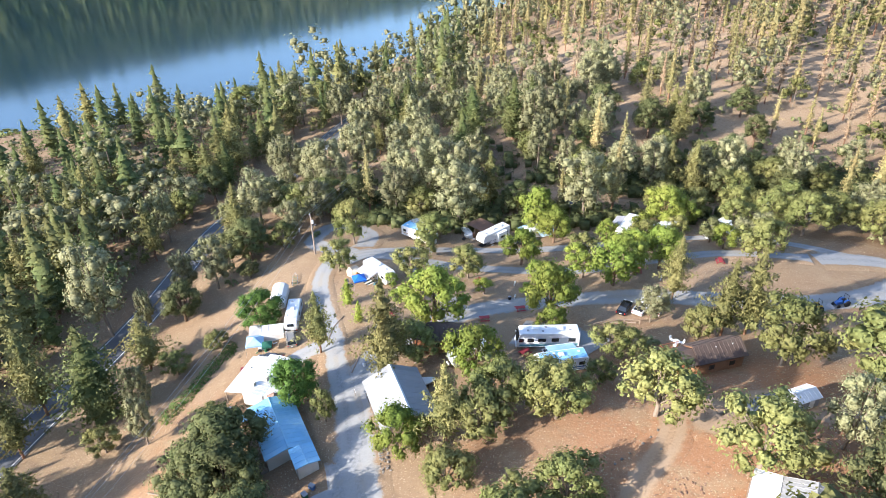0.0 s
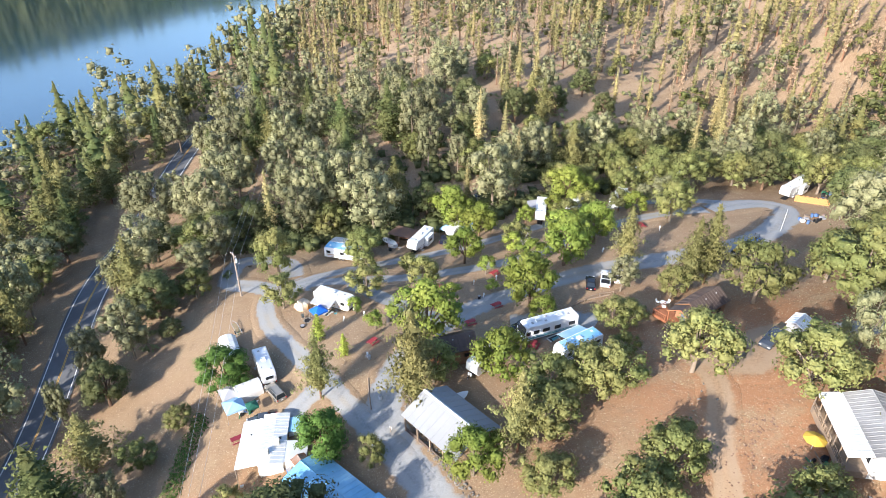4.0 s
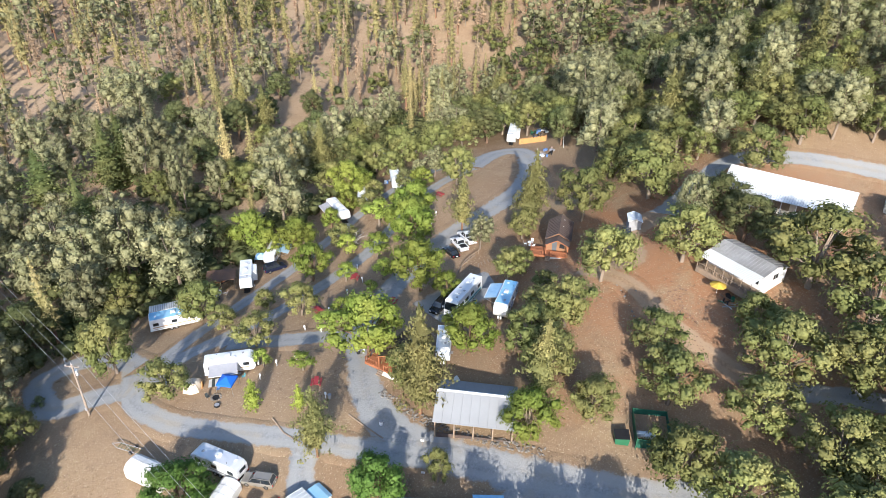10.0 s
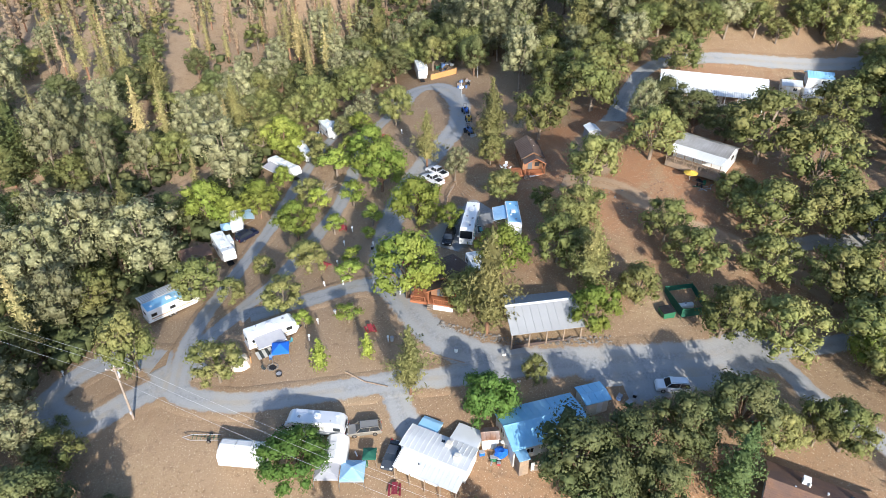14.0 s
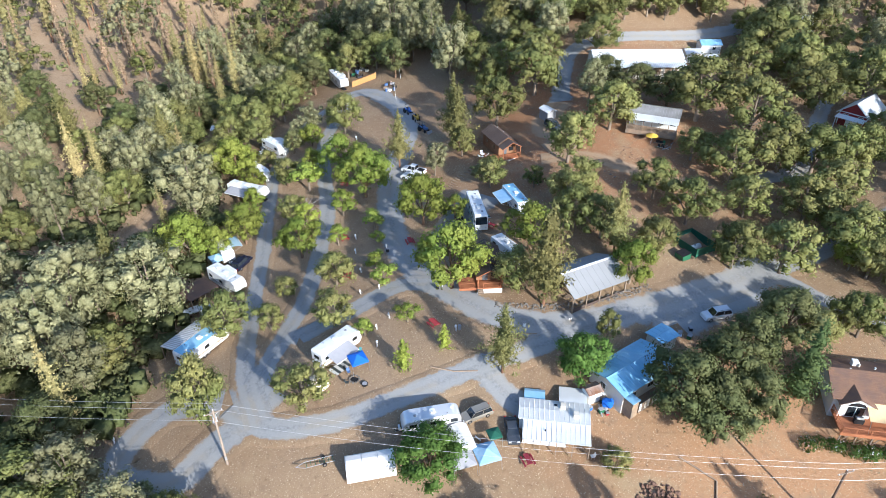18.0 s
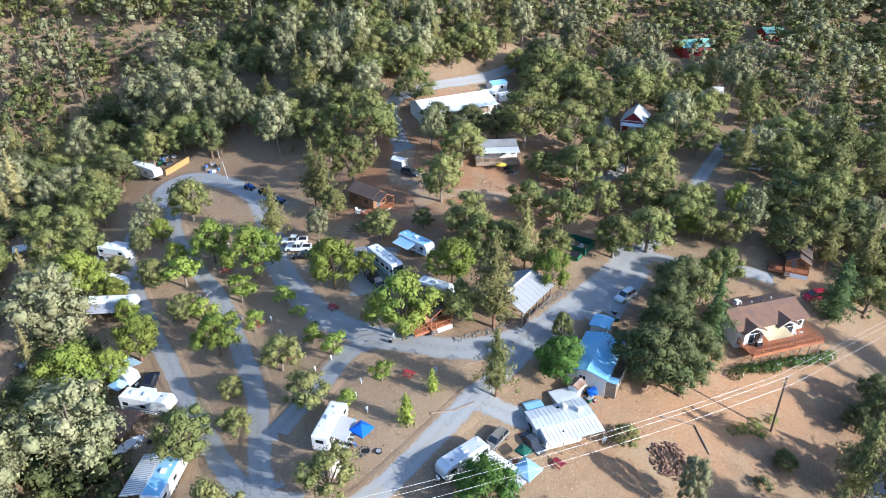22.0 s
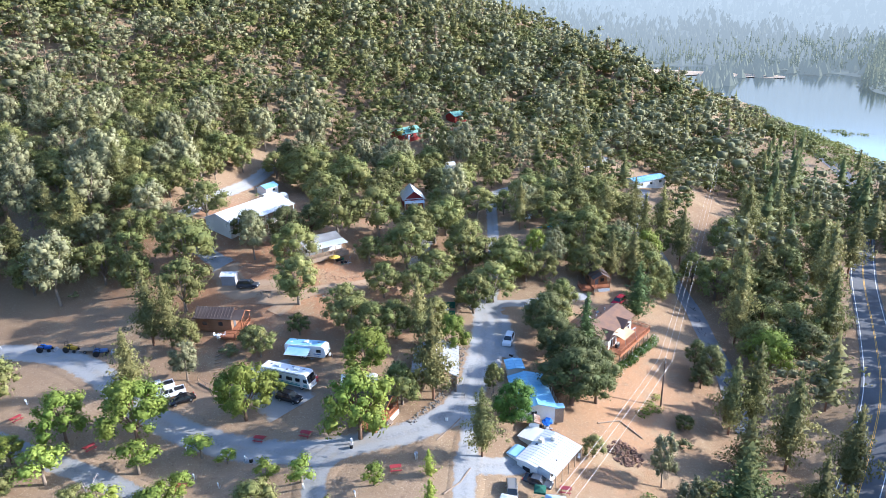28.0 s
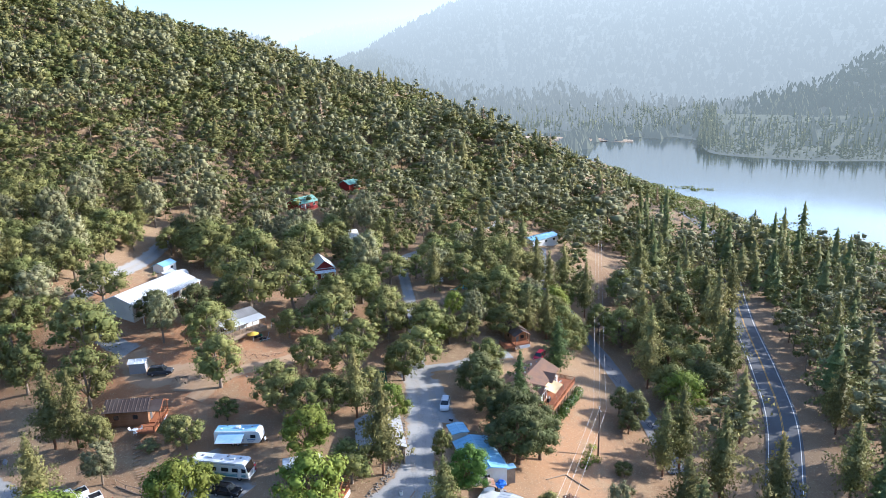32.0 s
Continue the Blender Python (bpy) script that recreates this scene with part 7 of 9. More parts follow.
lean_roof(x_home, 9.2, -0.95, 2.6, -4.2, 2.05, WHITE_ROOF, x=0.4, posts=5, name="porch_roof")
ribs(x_home, 8.6, -0.95, 2.67, -4.2, 2.12, WHITE_ROOF, 0.65)
part("annex", boxes((2.7, 4.3, 0.0, 3.6, 3.2, 2.4)), CREAM, x_home)
part("annex_roof", slab([(2.5, 2.62), (6.1, 2.35), (6.1, 2.43), (2.5, 2.7)], 0.7, 4.7, axis="x"), WHITE_ROOF, x_home)
part("annex", boxes((-2.8, 4.0, 0.0, 2.8, 2.2, 2.3), bevel=0.05), WHITE_PAINT, x_home)
part("annex_roof", slab([(2.8, 2.3), (3.4, 2.5), (4.6, 2.5), (5.2, 2.3)], -4.3, -1.3, axis="x"), BLUE_ROOF, x_home)
for xx, yy in ((1.2, 1.6), (3.0, 0.2)):
    part("cooler", boxes((xx, yy, 2.75, 0.75, 0.75, 0.7), bevel=0.04), CREAM, x_home, "boxy roof cooler")
part("skylight", boxes((0.2, 1.9, 2.74, 0.5, 0.4, 0.1)), GLASS, x_home)
part("hatch", drum(-1.2, -2.6, 2.3, 0.1, 0.3, 8), BLACK, x_home)
for xx in (-3.4, -1.4, 0.6):
    pane = part("window", boxes((xx, -3.17, 1.0, 0.9, 0.04, 0.8)), GLASS, x_home)
    part("window_frame", boxes((xx, -3.16, 0.92, 1.06, 0.05, 0.08), (xx, -3.16, 1.8, 1.06, 0.05, 0.08)), WHITE_PAINT, pane)
part("window", boxes((-4.83, 0.9, 1.0, 0.04, 1.4, 0.8)), GLASS, x_home)
part("door", boxes((2.6, -0.93, 0.12, 0.85, 0.05, 1.95)), CREAM, x_home)
part("skirting", boxes((0, 0.9, -1.0, 9.4, 3.4, 1.1)), CREAM, x_home)

y_home = gable_house("house", "low house with faded blue metal roof", -26.2, 70.9, -63, 11.0, 6.4, 2.6, 3.4, CREAM, BLUE_ROOF, (("-y", -3.2, 1.0, 1.0, 0.8), ("-y", 0.4, 1.0, 1.2, 0.8), ("-y", 3.4, 1.0, 1.0, 0.8), ("-x", 0.6, 1.0, 1.0, 0.9)), ("-y", 1.9, 0.85, 1.95), 0.35, 0.9, BLUE_ROOF, share=0.5)
part("patio_floor", boxes((1.0, -4.0, -1.0, 9.0, 1.6, 1.0)), RAW_WOOD, y_home)
for i in range(16):
    part("picket_board", boxes((-3.4 + 0.58 * i, -4.85, -0.6, 0.5, 0.04, 1.55)), (WHITE_PAINT, RAW_WOOD, CREAM)[i % 3], y_home)
part("shed", boxes((-4.7, -4.1, -1.0, 1.3, 1.6, 3.1)), RAW_WOOD, y_home, "weathered timber shed on the corner")
part("shed_roof", boxes((-4.7, -4.1, 2.1, 1.6, 1.9, 0.08)), BLUE_ROOF, y_home)
part("tarp_roll", lump(-6.6, -1.6, 0.3, 0.9, 5, 0.7, 2), BLUE_CLOTH, y_home, "crumpled blue tarp")
shed = gable_house("shed", "small shed with a flat pale blue roof", -21.0, 64.2, -63, 3.4, 3.0, 2.3, 2.5, CREAM, BLUE_ROOF, (), ("-y", 0.4, 0.8, 1.9), 0.3, 0.8, category="shed")
gable_house("shed", "rusty-roofed little shed between houses", -28.6, 77.8, -75, 2.2, 1.8, 1.8, 2.1, WHITE_PAINT, RUST, (), ("-x", 0.0, 0.7, 1.7), 0.2, 0.6, category="shed")
for x, y, m, r in ((-30.9, 77.0, STEEL_GREEN, 0.5), (-30.2, 76.0, WHITE_PAINT, 0.4), (-31.4, 76.2, RED_PAINT, 0.3), (-30.4, 78.6, BLUE_CLOTH, 0.45), (-19.4, 60.2, STRIPE_BLUE, 0.5), (-20.2, 58.9, STEEL_GREEN, 0.55), (-18.6, 58.0, BLACK, 0.45)):
    b = thing("storage_bin", "lidded plastic bin among yard clutter", "bin", "yard bins", at=spot(x, y, x * 20))
    part("tub", boxes((0, 0, 0, r * 1.6, r * 1.2, r * 1.3), bevel=0.05), m, b)
    part("lid", boxes((0, 0, r * 1.3, r * 1.7, r * 1.3, 0.08), bevel=0.02), PLASTIC_GREY, b)

HZ = -1.9
z_home = thing("house", "brown-roofed house with white arched gables", "house", at=pose(-34.2, 36.0, HZ, 0, 0, -108))
part("wall", boxes((0, 0.4, -2.2, 14.6, 7.6, 4.9)), WHITE_PAINT, z_home)
for s, y1 in ((-1, -4.0), (1, 4.9)):
    part("roof", slab([(0.4, 4.5), (y1, 2.55), (y1, 2.67), (0.4, 4.63)], -7.8, 7.8, axis="x"), BROWN_SHINGLE, z_home)
    for i in range(9):
        a, b = i / 9, (i + 1) / 9
        p0, p1 = Vector((0, 0.4 + (y1 - 0.4) * a, 4.63 - 1.96 * a)), Vector((0, 0.4 + (y1 - 0.4) * b, 4.63 - 1.96 * b))
        part("shingle_course", slab([(p0.y, p0.z + 0.012), (p1.y, p1.z + 0.05), (p1.y, p1.z + 0.005)], -7.82, 7.82, axis="x"), BROWN_SHINGLE, z_home)
part("gable_end", slab([(-3.4, 2.6), (4.2, 2.6), (0.4, 4.45)], -7.3, 7.3, axis="x"), WHITE_PAINT, z_home)
for xx in (-4.6, 2.6):
    g = part("gable_bay", slab([(xx - 2.1, -0.2), (xx + 2.1, -0.2), (xx + 2.1, 2.4), (xx, 3.55), (xx - 2.1, 2.4)], -4.6, -3.2), WHITE_PAINT, z_home, "white arched gable front")
    for s in (-1, 1):
        part("bay_roof", slab([(xx, 3.62), (xx + s * 2.5, 2.3), (xx + s * 2.5, 2.42), (xx, 3.76)], -4.9, 0.0), BROWN_SHINGLE, g)
    for dx in (-0.62, 0.62):
        pane = part("window", boxes((xx + dx, -4.62, 0.15, 1.1, 0.05, 1.9)), GLASS, g)
    part("arch_window", slab([(xx - 1.2, 2.15), (xx + 1.2, 2.15), (xx + 0.9, 2.6), (xx, 2.85), (xx - 0.9, 2.6)], -4.65, -4.6), GLASS, g)
    part("window_frame", boxes((xx, -4.64, 0.1, 0.09, 0.06, 2.0), (xx, -4.64, 2.05, 2.5, 0.06, 0.1), (xx - 1.22, -4.64, 0.1, 0.09, 0.06, 2.0), (xx + 1.22, -4.64, 0.1, 0.09, 0.06, 2.0)), WHITE_PAINT, g)
for xx in (5.6, 6.5):
    part("window", boxes((xx, -3.43, 0.9, 0.75, 0.05, 1.0)), GLASS, z_home)
for xx, yy, m in ((-3.0, 1.8, CREAM), (-1.0, 1.4, GALV), (0.8, 1.2, BLACK), (3.6, 1.7, GALV), (5.2, 0.9, STRIPE_BLUE), (-4.6, 0.6, GALV)):
    part("roof_vent", drum(xx, yy, 4.05, 0.14, 0.55, 8), m, z_home)
part("cooler", boxes((-3.4, 2.4, 3.75, 0.9, 0.9, 0.95), bevel=0.05), WHITE_PAINT, z_home, "white rooftop cooler")
part("skylight", boxes((2.2, 2.6, 3.62, 1.2, 0.8, 0.12)), GLASS, z_home)
part("deck_floor", boxes((0.6, -5.6, -0.25, 15.4, 4.4, 0.22)), REDWOOD, z_home)
part("deck_beam", boxes((0.6, -7.7, -0.6, 15.4, 0.16, 0.4)), REDWOOD, z_home)
for i in range(8):
    part("deck_post", boxes((-6.8 + i * 2.1, -7.5, -3.6, 0.16, 0.16, 3.4)), RAW_WOOD, z_home)
for i in range(7):
    part("brace", bars(((-6.8 + i * 2.1, -7.5, -2.4), (-5.6 + i * 2.1, -7.5, -0.5), 0.06), n=4), RAW_WOOD, z_home)
railing(z_home, ((-7.0, -3.4), (-7.0, -7.75), (8.2, -7.75), (8.2, -3.4)), -0.03, 1.0, 0.22)
sail = thing("shade_sail", "tan triangular shade sail over the deck", "shade sail", at=pose(-34.2, 36.0, HZ, 0, 0, -108))
bm = bmesh.new()
g = [[None] * 9 for _ in range(9)]
for i in range(9):
    for j in range(9):
        u, v = i / 8, j / 8
        xx = -3.3 + u * 4.9 + 0.5 * v * (u - 0.5)
        yy = -3.9 - v * 3.0
        g[i][j] = bm.verts.new((xx, yy, 2.55 - 0.75 * v - 0.5 * math.sin(math.pi * u) * math.sin(math.pi * v)))
for i in range(8):
    for j in range(8):
        bm.faces.new((g[i][j], g[i + 1][j], g[i + 1][j + 1], g[i][j + 1]))
part("cloth", bm, TAN_CLOTH, sail, smooth=True)
part("pole", bars(((-3.4, -7.4, -0.05), (-3.4, -6.9, 1.85), 0.04), ((1.8, -7.4, -0.05), (1.8, -6.9, 1.85), 0.04)), CHROME, sail)
grill = thing("barbecue_grill", "black gas barbecue on the deck", "barbecue", at=pose(-34.2, 36.0, HZ, 0, 0, -108) @ pose(-4.2, -5.6, 0))
part("cabinet", boxes((0, 0, 0, 1.3, 0.55, 0.85), bevel=0.03), BLACK, grill)
part("hood", slab([(-0.26, 0.85), (0.26, 0.85), (0.2, 1.12), (-0.12, 1.18)], -0.5, 0.5, axis="x", bevel=0.04), CHROME, grill)
for xx in (4.2, 5.6):
    ch = camp_chair(0, 0, 0, WHITE_PAINT, "white folding chair on the deck")
    ch.matrix_basis = pose(-34.2, 36.0, HZ, 0, 0, -108) @ pose(xx, -5.0, 0, 0, 0, 60)
hedge = thing("flowering_hedge", "oleander hedge with white flowers below the deck", "hedge", kind="stuff")
rs = np.random.RandomState(5)
cs, rd = [], []
for i in range(17):
    t = i / 16
    x, y = -39.0 - 6.4 * t + rs.uniform(-0.4, 0.4), 49.0 - 20.0 * t + rs.uniform(-0.5, 0.5)
    cs.append((x, y, gz(x, y) + rs.uniform(0.6, 1.0)))
    rd.append((rs.uniform(0.9, 1.3), rs.uniform(0.9, 1.3), rs.uniform(0.8, 1.2)))
merge_numpy("leaves", [leaf_quads(rs, cs, rd, 5200, 0.26)], L_MULBERRY, hedge)
merge_numpy("flowers", [leaf_quads(rs, cs, [(a * 1.04, b * 1.04, c * 1.04) for a, b, c in rd], 320, 0.2, core=0.95)], WHITE_PAINT, hedge)

# ---- terrace and southern buildings ----
t_home = gable_house("house", "white long house with a metal porch roof", 36.8, 42.7, -121, 10.2, 6.6, 2.5, 3.5, WHITE_PAINT, WORN_ROOF, (("-y", -4.5, 0.9, 1.1, 1.1), ("-y", -2.2, 0.9, 1.1, 1.1), ("-y", 1.6, 0.9, 1.1, 1.1), ("-y", 4.2, 0.9, 1.1, 1.1), ("+x", 0.5, 1.0, 1.2, 1.0)), ("-y", -0.3, 0.9, 2.0), 0.3, 0.6, category="house", share=0.75)
lean_roof(t_home, 10.8, -3.3, 2.6, -6.2, 2.2, WHITE_ROOF, posts=7)
ribs(t_home, 10.6, -3.3, 2.67, -6.2, 2.27, WHITE_ROOF, 0.4)
part("porch_floor", boxes((0, -4.75, -1.0, 10.6, 2.9, 1.0)), RAW_WOOD, t_home)
railing(t_home, ((-5.2, -6.15), (5.2, -6.15)), 0.0, 0.9, 0.4, RAW_WOOD)
umb = thing("parasol", "yellow garden parasol by the white house", "parasol", at=spot(30.0, 46.1))
part("shade", drum(0, 0, 1.9, 1.4, 0.55, 8, 0.05), YELLOW_CLOTH, umb)
part("pole", drum(0, 0, 0, 0.03, 2.4, 6), WHITE_PAINT, umb)
for x, y in ((27.9, 42.4), (29.4, 37.6), (-44.0, 33.0)):
    dish = thing("satellite_dish", "grey satellite dish on a post", "satellite dish", "dishes", at=spot(x, y, 200))
    part("post", drum(0, 0, 0, 0.04, 1.1, 6), GALV, dish)
    bm = drum(0, 0, 0, 0.42, 0.1, 14, 0.2)
    bmesh.ops.transform(bm, verts=bm.verts, matrix=Matrix.Translation((0.05, 0, 1.2)) @ Matrix.Rotation(radians(-55), 4, "Y"))
    part("reflector", bm, PLASTIC_GREY, dish)
    part("arm", bars(((0.05, 0, 1.1), (0.5, 0, 1.35), 0.02)), BLACK, dish)

u_barn = gable_house("barn", "long metal barn with a bright white roof", 60.2, 39.0, -97, 21.5, 8.6, 3.4, 5.0, CREAM, WHITE_ROOF, (), None, 0.5, 0.8, WHITE_ROOF, category="barn", share=0.7)
for i in range(9):
    part("porch_post", boxes((-10.3 + i * 2.58, -6.6, -1.4, 0.15, 0.15, 4.2)), WHITE_PAINT, u_barn)
part("porch_roof", slab([(-4.4, 3.3), (-6.9, 2.75), (-6.9, 2.83), (-4.4, 3.38)], -10.9, 10.9, axis="x"), WHITE_ROOF, u_barn)
ribs(u_barn, 21.4, -4.4, 3.37, -6.9, 2.82, GREY_METAL, 0.45)
part("barn_door", boxes((10.78, 0, 0.05, 0.06, 3.2, 2.9)), LIGHT_GLASS, u_barn)
for i in range(5):
    part("bay_opening", boxes((-8.4 + i * 4.1, -4.33, 0.2, 3.0, 0.06, 2.5)), RAW_WOOD, u_barn)
gable_house("shed", "white shed with a metal roof by the barn", 68.0, 20.0, -95, 4.0, 3.2, 2.2, 2.9, CREAM, GALV, (("-y", 0.8, 1.0, 0.8, 0.7),), ("-y", -0.8, 0.85, 1.9), 0.25, 0.6, category="shed")
gable_house("shed", "pale shed with a blue-grey roof", 73.6, 12.4, -95, 5.4, 3.6, 2.3, 3.1, WHITE_PAINT, BLUE_ROOF, (("-y", 0.8, 1.0, 0.8, 0.7),), ("-y", -1.0, 0.85, 1.9), 0.25, 0.6, category="shed")
tunnel_shelter("arched white carport beside sheds", 67.5, 15.0, -95, 4.4, 3.2, 2.4, WHITE_CLOTH)
gable_house("shed", "small dark shed on the terrace", 47.0, 64.4, 20, 3.2, 2.4, 2.0, 2.5, PLASTIC_GREY, WHITE_ROOF, (), ("-y", 0.3, 0.8, 1.8), 0.2, 0.6, category="shed")
rb = gable_house("barn", "red barn with white trim and metal roof", 31.6, -3.6, -58, 9.0, 6.0, 3.0, 5.4, RED_WALL, GALV, (("-x", -1.6, 1.6, 1.0, 1.0), ("-x", 1.6, 1.6, 1.0, 1.0), ("-y", -2.0, 1.2, 0.9, 0.9), ("-y", 2.0, 1.2, 0.9, 0.9)), ("-x", 0.0, 2.4, 2.3), 0.5, 0.6, category="barn", share=0.7)
part("porch_roof", slab([(-5.0, 2.5), (-6.6, 2.1), (-6.6, 2.18), (-5.0, 2.58)], -3.0, 3.0), WHITE_ROOF, rb)
for s in (-2.8, 0, 2.8):
    part("porch_post", boxes((-6.3, s, -1.0, 0.14, 0.14, 3.2)), WHITE_PAINT, rb)
part("trim", boxes((-4.52, -2.9, 0, 0.08, 0.2, 3.0), (-4.52, 2.9, 0, 0.08, 0.2, 3.0), (-4.52, 0, 2.9, 0.08, 6.0, 0.2)), WHITE_PAINT, rb)
gable_house("house", "red house with a teal metal roof", 65.5, -73.0, -112, 11.0, 6.6, 2.8, 4.6, RED_WALL, TEAL_ROOF, (("-y", -3.4, 1.0, 1.1, 1.0), ("-y", 0.0, 1.0, 1.1, 1.0), ("-y", 3.4, 1.0, 1.1, 1.0)), ("-y", -1.7, 0.9, 2.0), 0.6, 0.8, category="house")
gable_house("house", "red house with teal roof far up the valley", 25.0, -161.0, -60, 9.0, 6.4, 2.8, 4.8, RED_WALL, TEAL_ROOF, (("-y", -2.4, 1.0, 1.1, 1.0), ("-y", 2.0, 1.0, 1.1, 1.0)), ("-x", 0.0, 0.9, 2.0), 0.6, 0.8, category="house")
gable_house("house", "teal-roofed cabin among trees", 56.0, -107.0, -112, 8.0, 5.6, 2.6, 4.0, RED_WALL, TEAL_ROOF, (("-y", 0.0, 1.0, 1.1, 1.0),), None, 0.6, 0.8, category="house")
gable_house("house", "long pale house with a light blue roof", -32.0, -73.0, -130, 14.5, 6.0, 2.6, 3.3, WHITE_PAINT, BLUE_ROOF, (("-y", -4.6, 1.0, 1.1, 0.9), ("-y", 0.0, 1.0, 1.1, 0.9), ("-y", 4.6, 1.0, 1.1, 0.9)), ("-y", 2.2, 0.9, 2.0), 0.4, 0.8, category="house")
tunnel_shelter("white rounded shelter in the southern oaks", 37.2, -47.2, 40, 6.0, 3.6, 2.8, WHITE_CLOTH)
gable_house("shed", "white-roofed shed in the ravine", 82.0, 146.0, -95, 4.4, 3.0, 2.2, 2.6, RAW_WOOD, WHITE_ROOF, (), None, 0.3, 0.6, category="shed")
gable_house("shed", "pale metal-roofed outbuilding among oaks", 33.6, -39.8, -60, 6.5, 4.4, 2.3, 3.0, CREAM, GALV, (("-y", 1.0, 1.0, 0.8, 0.8),), ("-y", -1.2, 0.85, 1.9), 0.4, 0.7, category="shed")
gable_house("shed", "white shed in a yard on the slope", 83.0, -22.5, 40, 4.0, 3.0, 2.2, 2.8, WHITE_PAINT, GALV, (), None, 0.3, 0.6, category="shed")
rq = tunnel_shelter("rusty barrel-roofed old trailer in the woods", 72.0, 171.4, -25, 7.6, 4.0, 3.2, RUST)
pool = thing("swimming_pool", "small turquoise swimming pool with blue rim", "pool", at=spot(-10.9, -7.4, 25))
part("basin", boxes((0, 0, -0.3, 9.0, 4.6, 0.42)), PLASTIC_GREY, pool)
part("pool_water", boxes((0, 0, 0.12, 8.2, 3.8, 0.06)), POOL_WATER, pool, "still turquoise water")
for x_, y_, w_, d_ in ((0, 2.1, 9.0, 0.4), (0, -2.1, 9.0, 0.4), (4.3, 0, 0.4, 3.8), (-4.3, 0, 0.4, 3.8)):
    part("rim", boxes((x_, y_, 0.12, w_, d_, 0.14), bevel=0.03), POOL_RIM, pool)
for x_, y_, ry_ in ((-7.0, -12.2, 10), (-4.2, -10.4, 40), (-15.5, -11.0, 70)):
    lounger = thing("sun_lounger", "white slatted sun lounger by the pool", "lounger", "pool loungers", at=spot(x_, y_, ry_))
    part("bed", boxes((0, 0, 0.3, 1.4, 0.65, 0.08), bevel=0.02), WHITE_PAINT, lounger)
    part("backrest", boxes((0.85, 0, 0.4, 0.5, 0.65, 0.3), bevel=0.04), WHITE_PAINT, lounger)
    for lx in (-0.6, 0.6):
        for ly in (-0.28, 0.28):
            part("leg", boxes((lx, ly, 0, 0.06, 0.06, 0.3)), WHITE_PAINT, lounger)
stilt = thing("wooden_tower", "redwood play tower among the trees", "tower", at=spot(52.0, -88.0, 20))
for a in (-1.2, 1.2):
    for b in (-1.2, 1.2):
        part("leg", bars(((a * 1.2, b * 1.2, 0), (a, b, 3.4), 0.1), n=4), REDWOOD, stilt)
part("platform", boxes((0, 0, 2.0, 2.7, 2.7, 0.15)), REDWOOD, stilt)
part("brace", bars(((-1.4, -1.3, 0.2), (1.2, -1.2, 2.0), 0.06), ((1.4, -1.3, 0.2), (-1.2, -1.2, 2.0), 0.06), n=4), REDWOOD, stilt)

# ---- fences, scrap, machines ----
fence = thing("board_fence", "fresh orange board fence screening scrap", "fence")
for i in range(24):
    t = i / 23
    x, y = 97.0 + 2.4 * t, 109.2 - 7.0 * t
    ob = part("board", boxes((0, 0, -0.2, 0.29, 0.03, 1.75 + 0.12 * (i % 3))), NEW_WOOD, fence)
    ob.matrix_basis = pose(x, y, gz(x, y), 0, 0, -71)
for i in range(4):
    t = i / 3
    x, y = 97.1 + 2.4 * t, 109.2 - 7.0 * t
    ob = part("post", boxes((0.08, 0.08, -0.3, 0.1, 0.1, 2.2)), RAW_WOOD, fence)
    ob.matrix_basis = pose(x, y, gz(x, y), 0, 0, -71)


def scrap(label, x, y, spread, n, seed):
    top = thing("scrap_heap", label, "scrap heap", "scrap heaps", at=spot(x, y))
    q = random.Random(seed)
    mats = (PLASTIC_GREY, RUST, BLACK, WHITE_PAINT, GALV, RAW_WOOD, STRIPE_BLUE, STEEL_GREEN)
    for i in range(n):
        a, r = q.uniform(0, 6.28), spread * math.sqrt(q.random())
        px, py = r * math.cos(a), r * math.sin(a) * 0.6
        z = gz(x + px, y + py) - gz(x, y)
        m = q.choice(mats)
        k = q.random()
        if k < 0.35:
            part("board", boxes((px, py, z + q.uniform(0, 0.3), q.uniform(1.2, 2.8), 0.16, 0.1, q.uniform(0, 180))), m, top)
        elif k < 0.6:
            part("tyre", disc(px, py, z + 0.3, 0.34, 0.22, 10), BLACK, top)
        elif k < 0.8:
            part("drum", drum(px, py, z, 0.3, 0.85, 10), m, top)
        else:
            part("crate", boxes((px, py, z, q.uniform(0.6, 1.3), q.uniform(0.5, 1.0), q.uniform(0.4, 1.0), q.uniform(0, 90)), bevel=0.03), m, top)
    return top


scrap("scrap metal and timber behind the fence", 108.0, 106.5, 5.0, 42, 1)
scrap("heap of machine parts and pale junk", 124.0, 110.0, 6.0, 40, 2)
scrap("loose tyres and bins by the turning place", 90.0, 98.5, 3.2, 20, 3)
scrap("yard clutter by the carport", 5.0, 138.0, 2.6, 14, 4)
scrap("camp clutter beside the trailer", 46.5, 137.5, 3.2, 18, 5)
scrap("stacked goods below the canopies", -34.6, 94.8, 1.8, 14, 6)
scrap("clutter beside the far trailer", 64.0, 133.0, 2.6, 14, 8)
scrap("yard clutter below the blue-roofed house", -30.0, 76.6, 1.6, 10, 9)
scrap("boards and pots along the white house", 28.8, 43.8, 1.8, 12, 10)


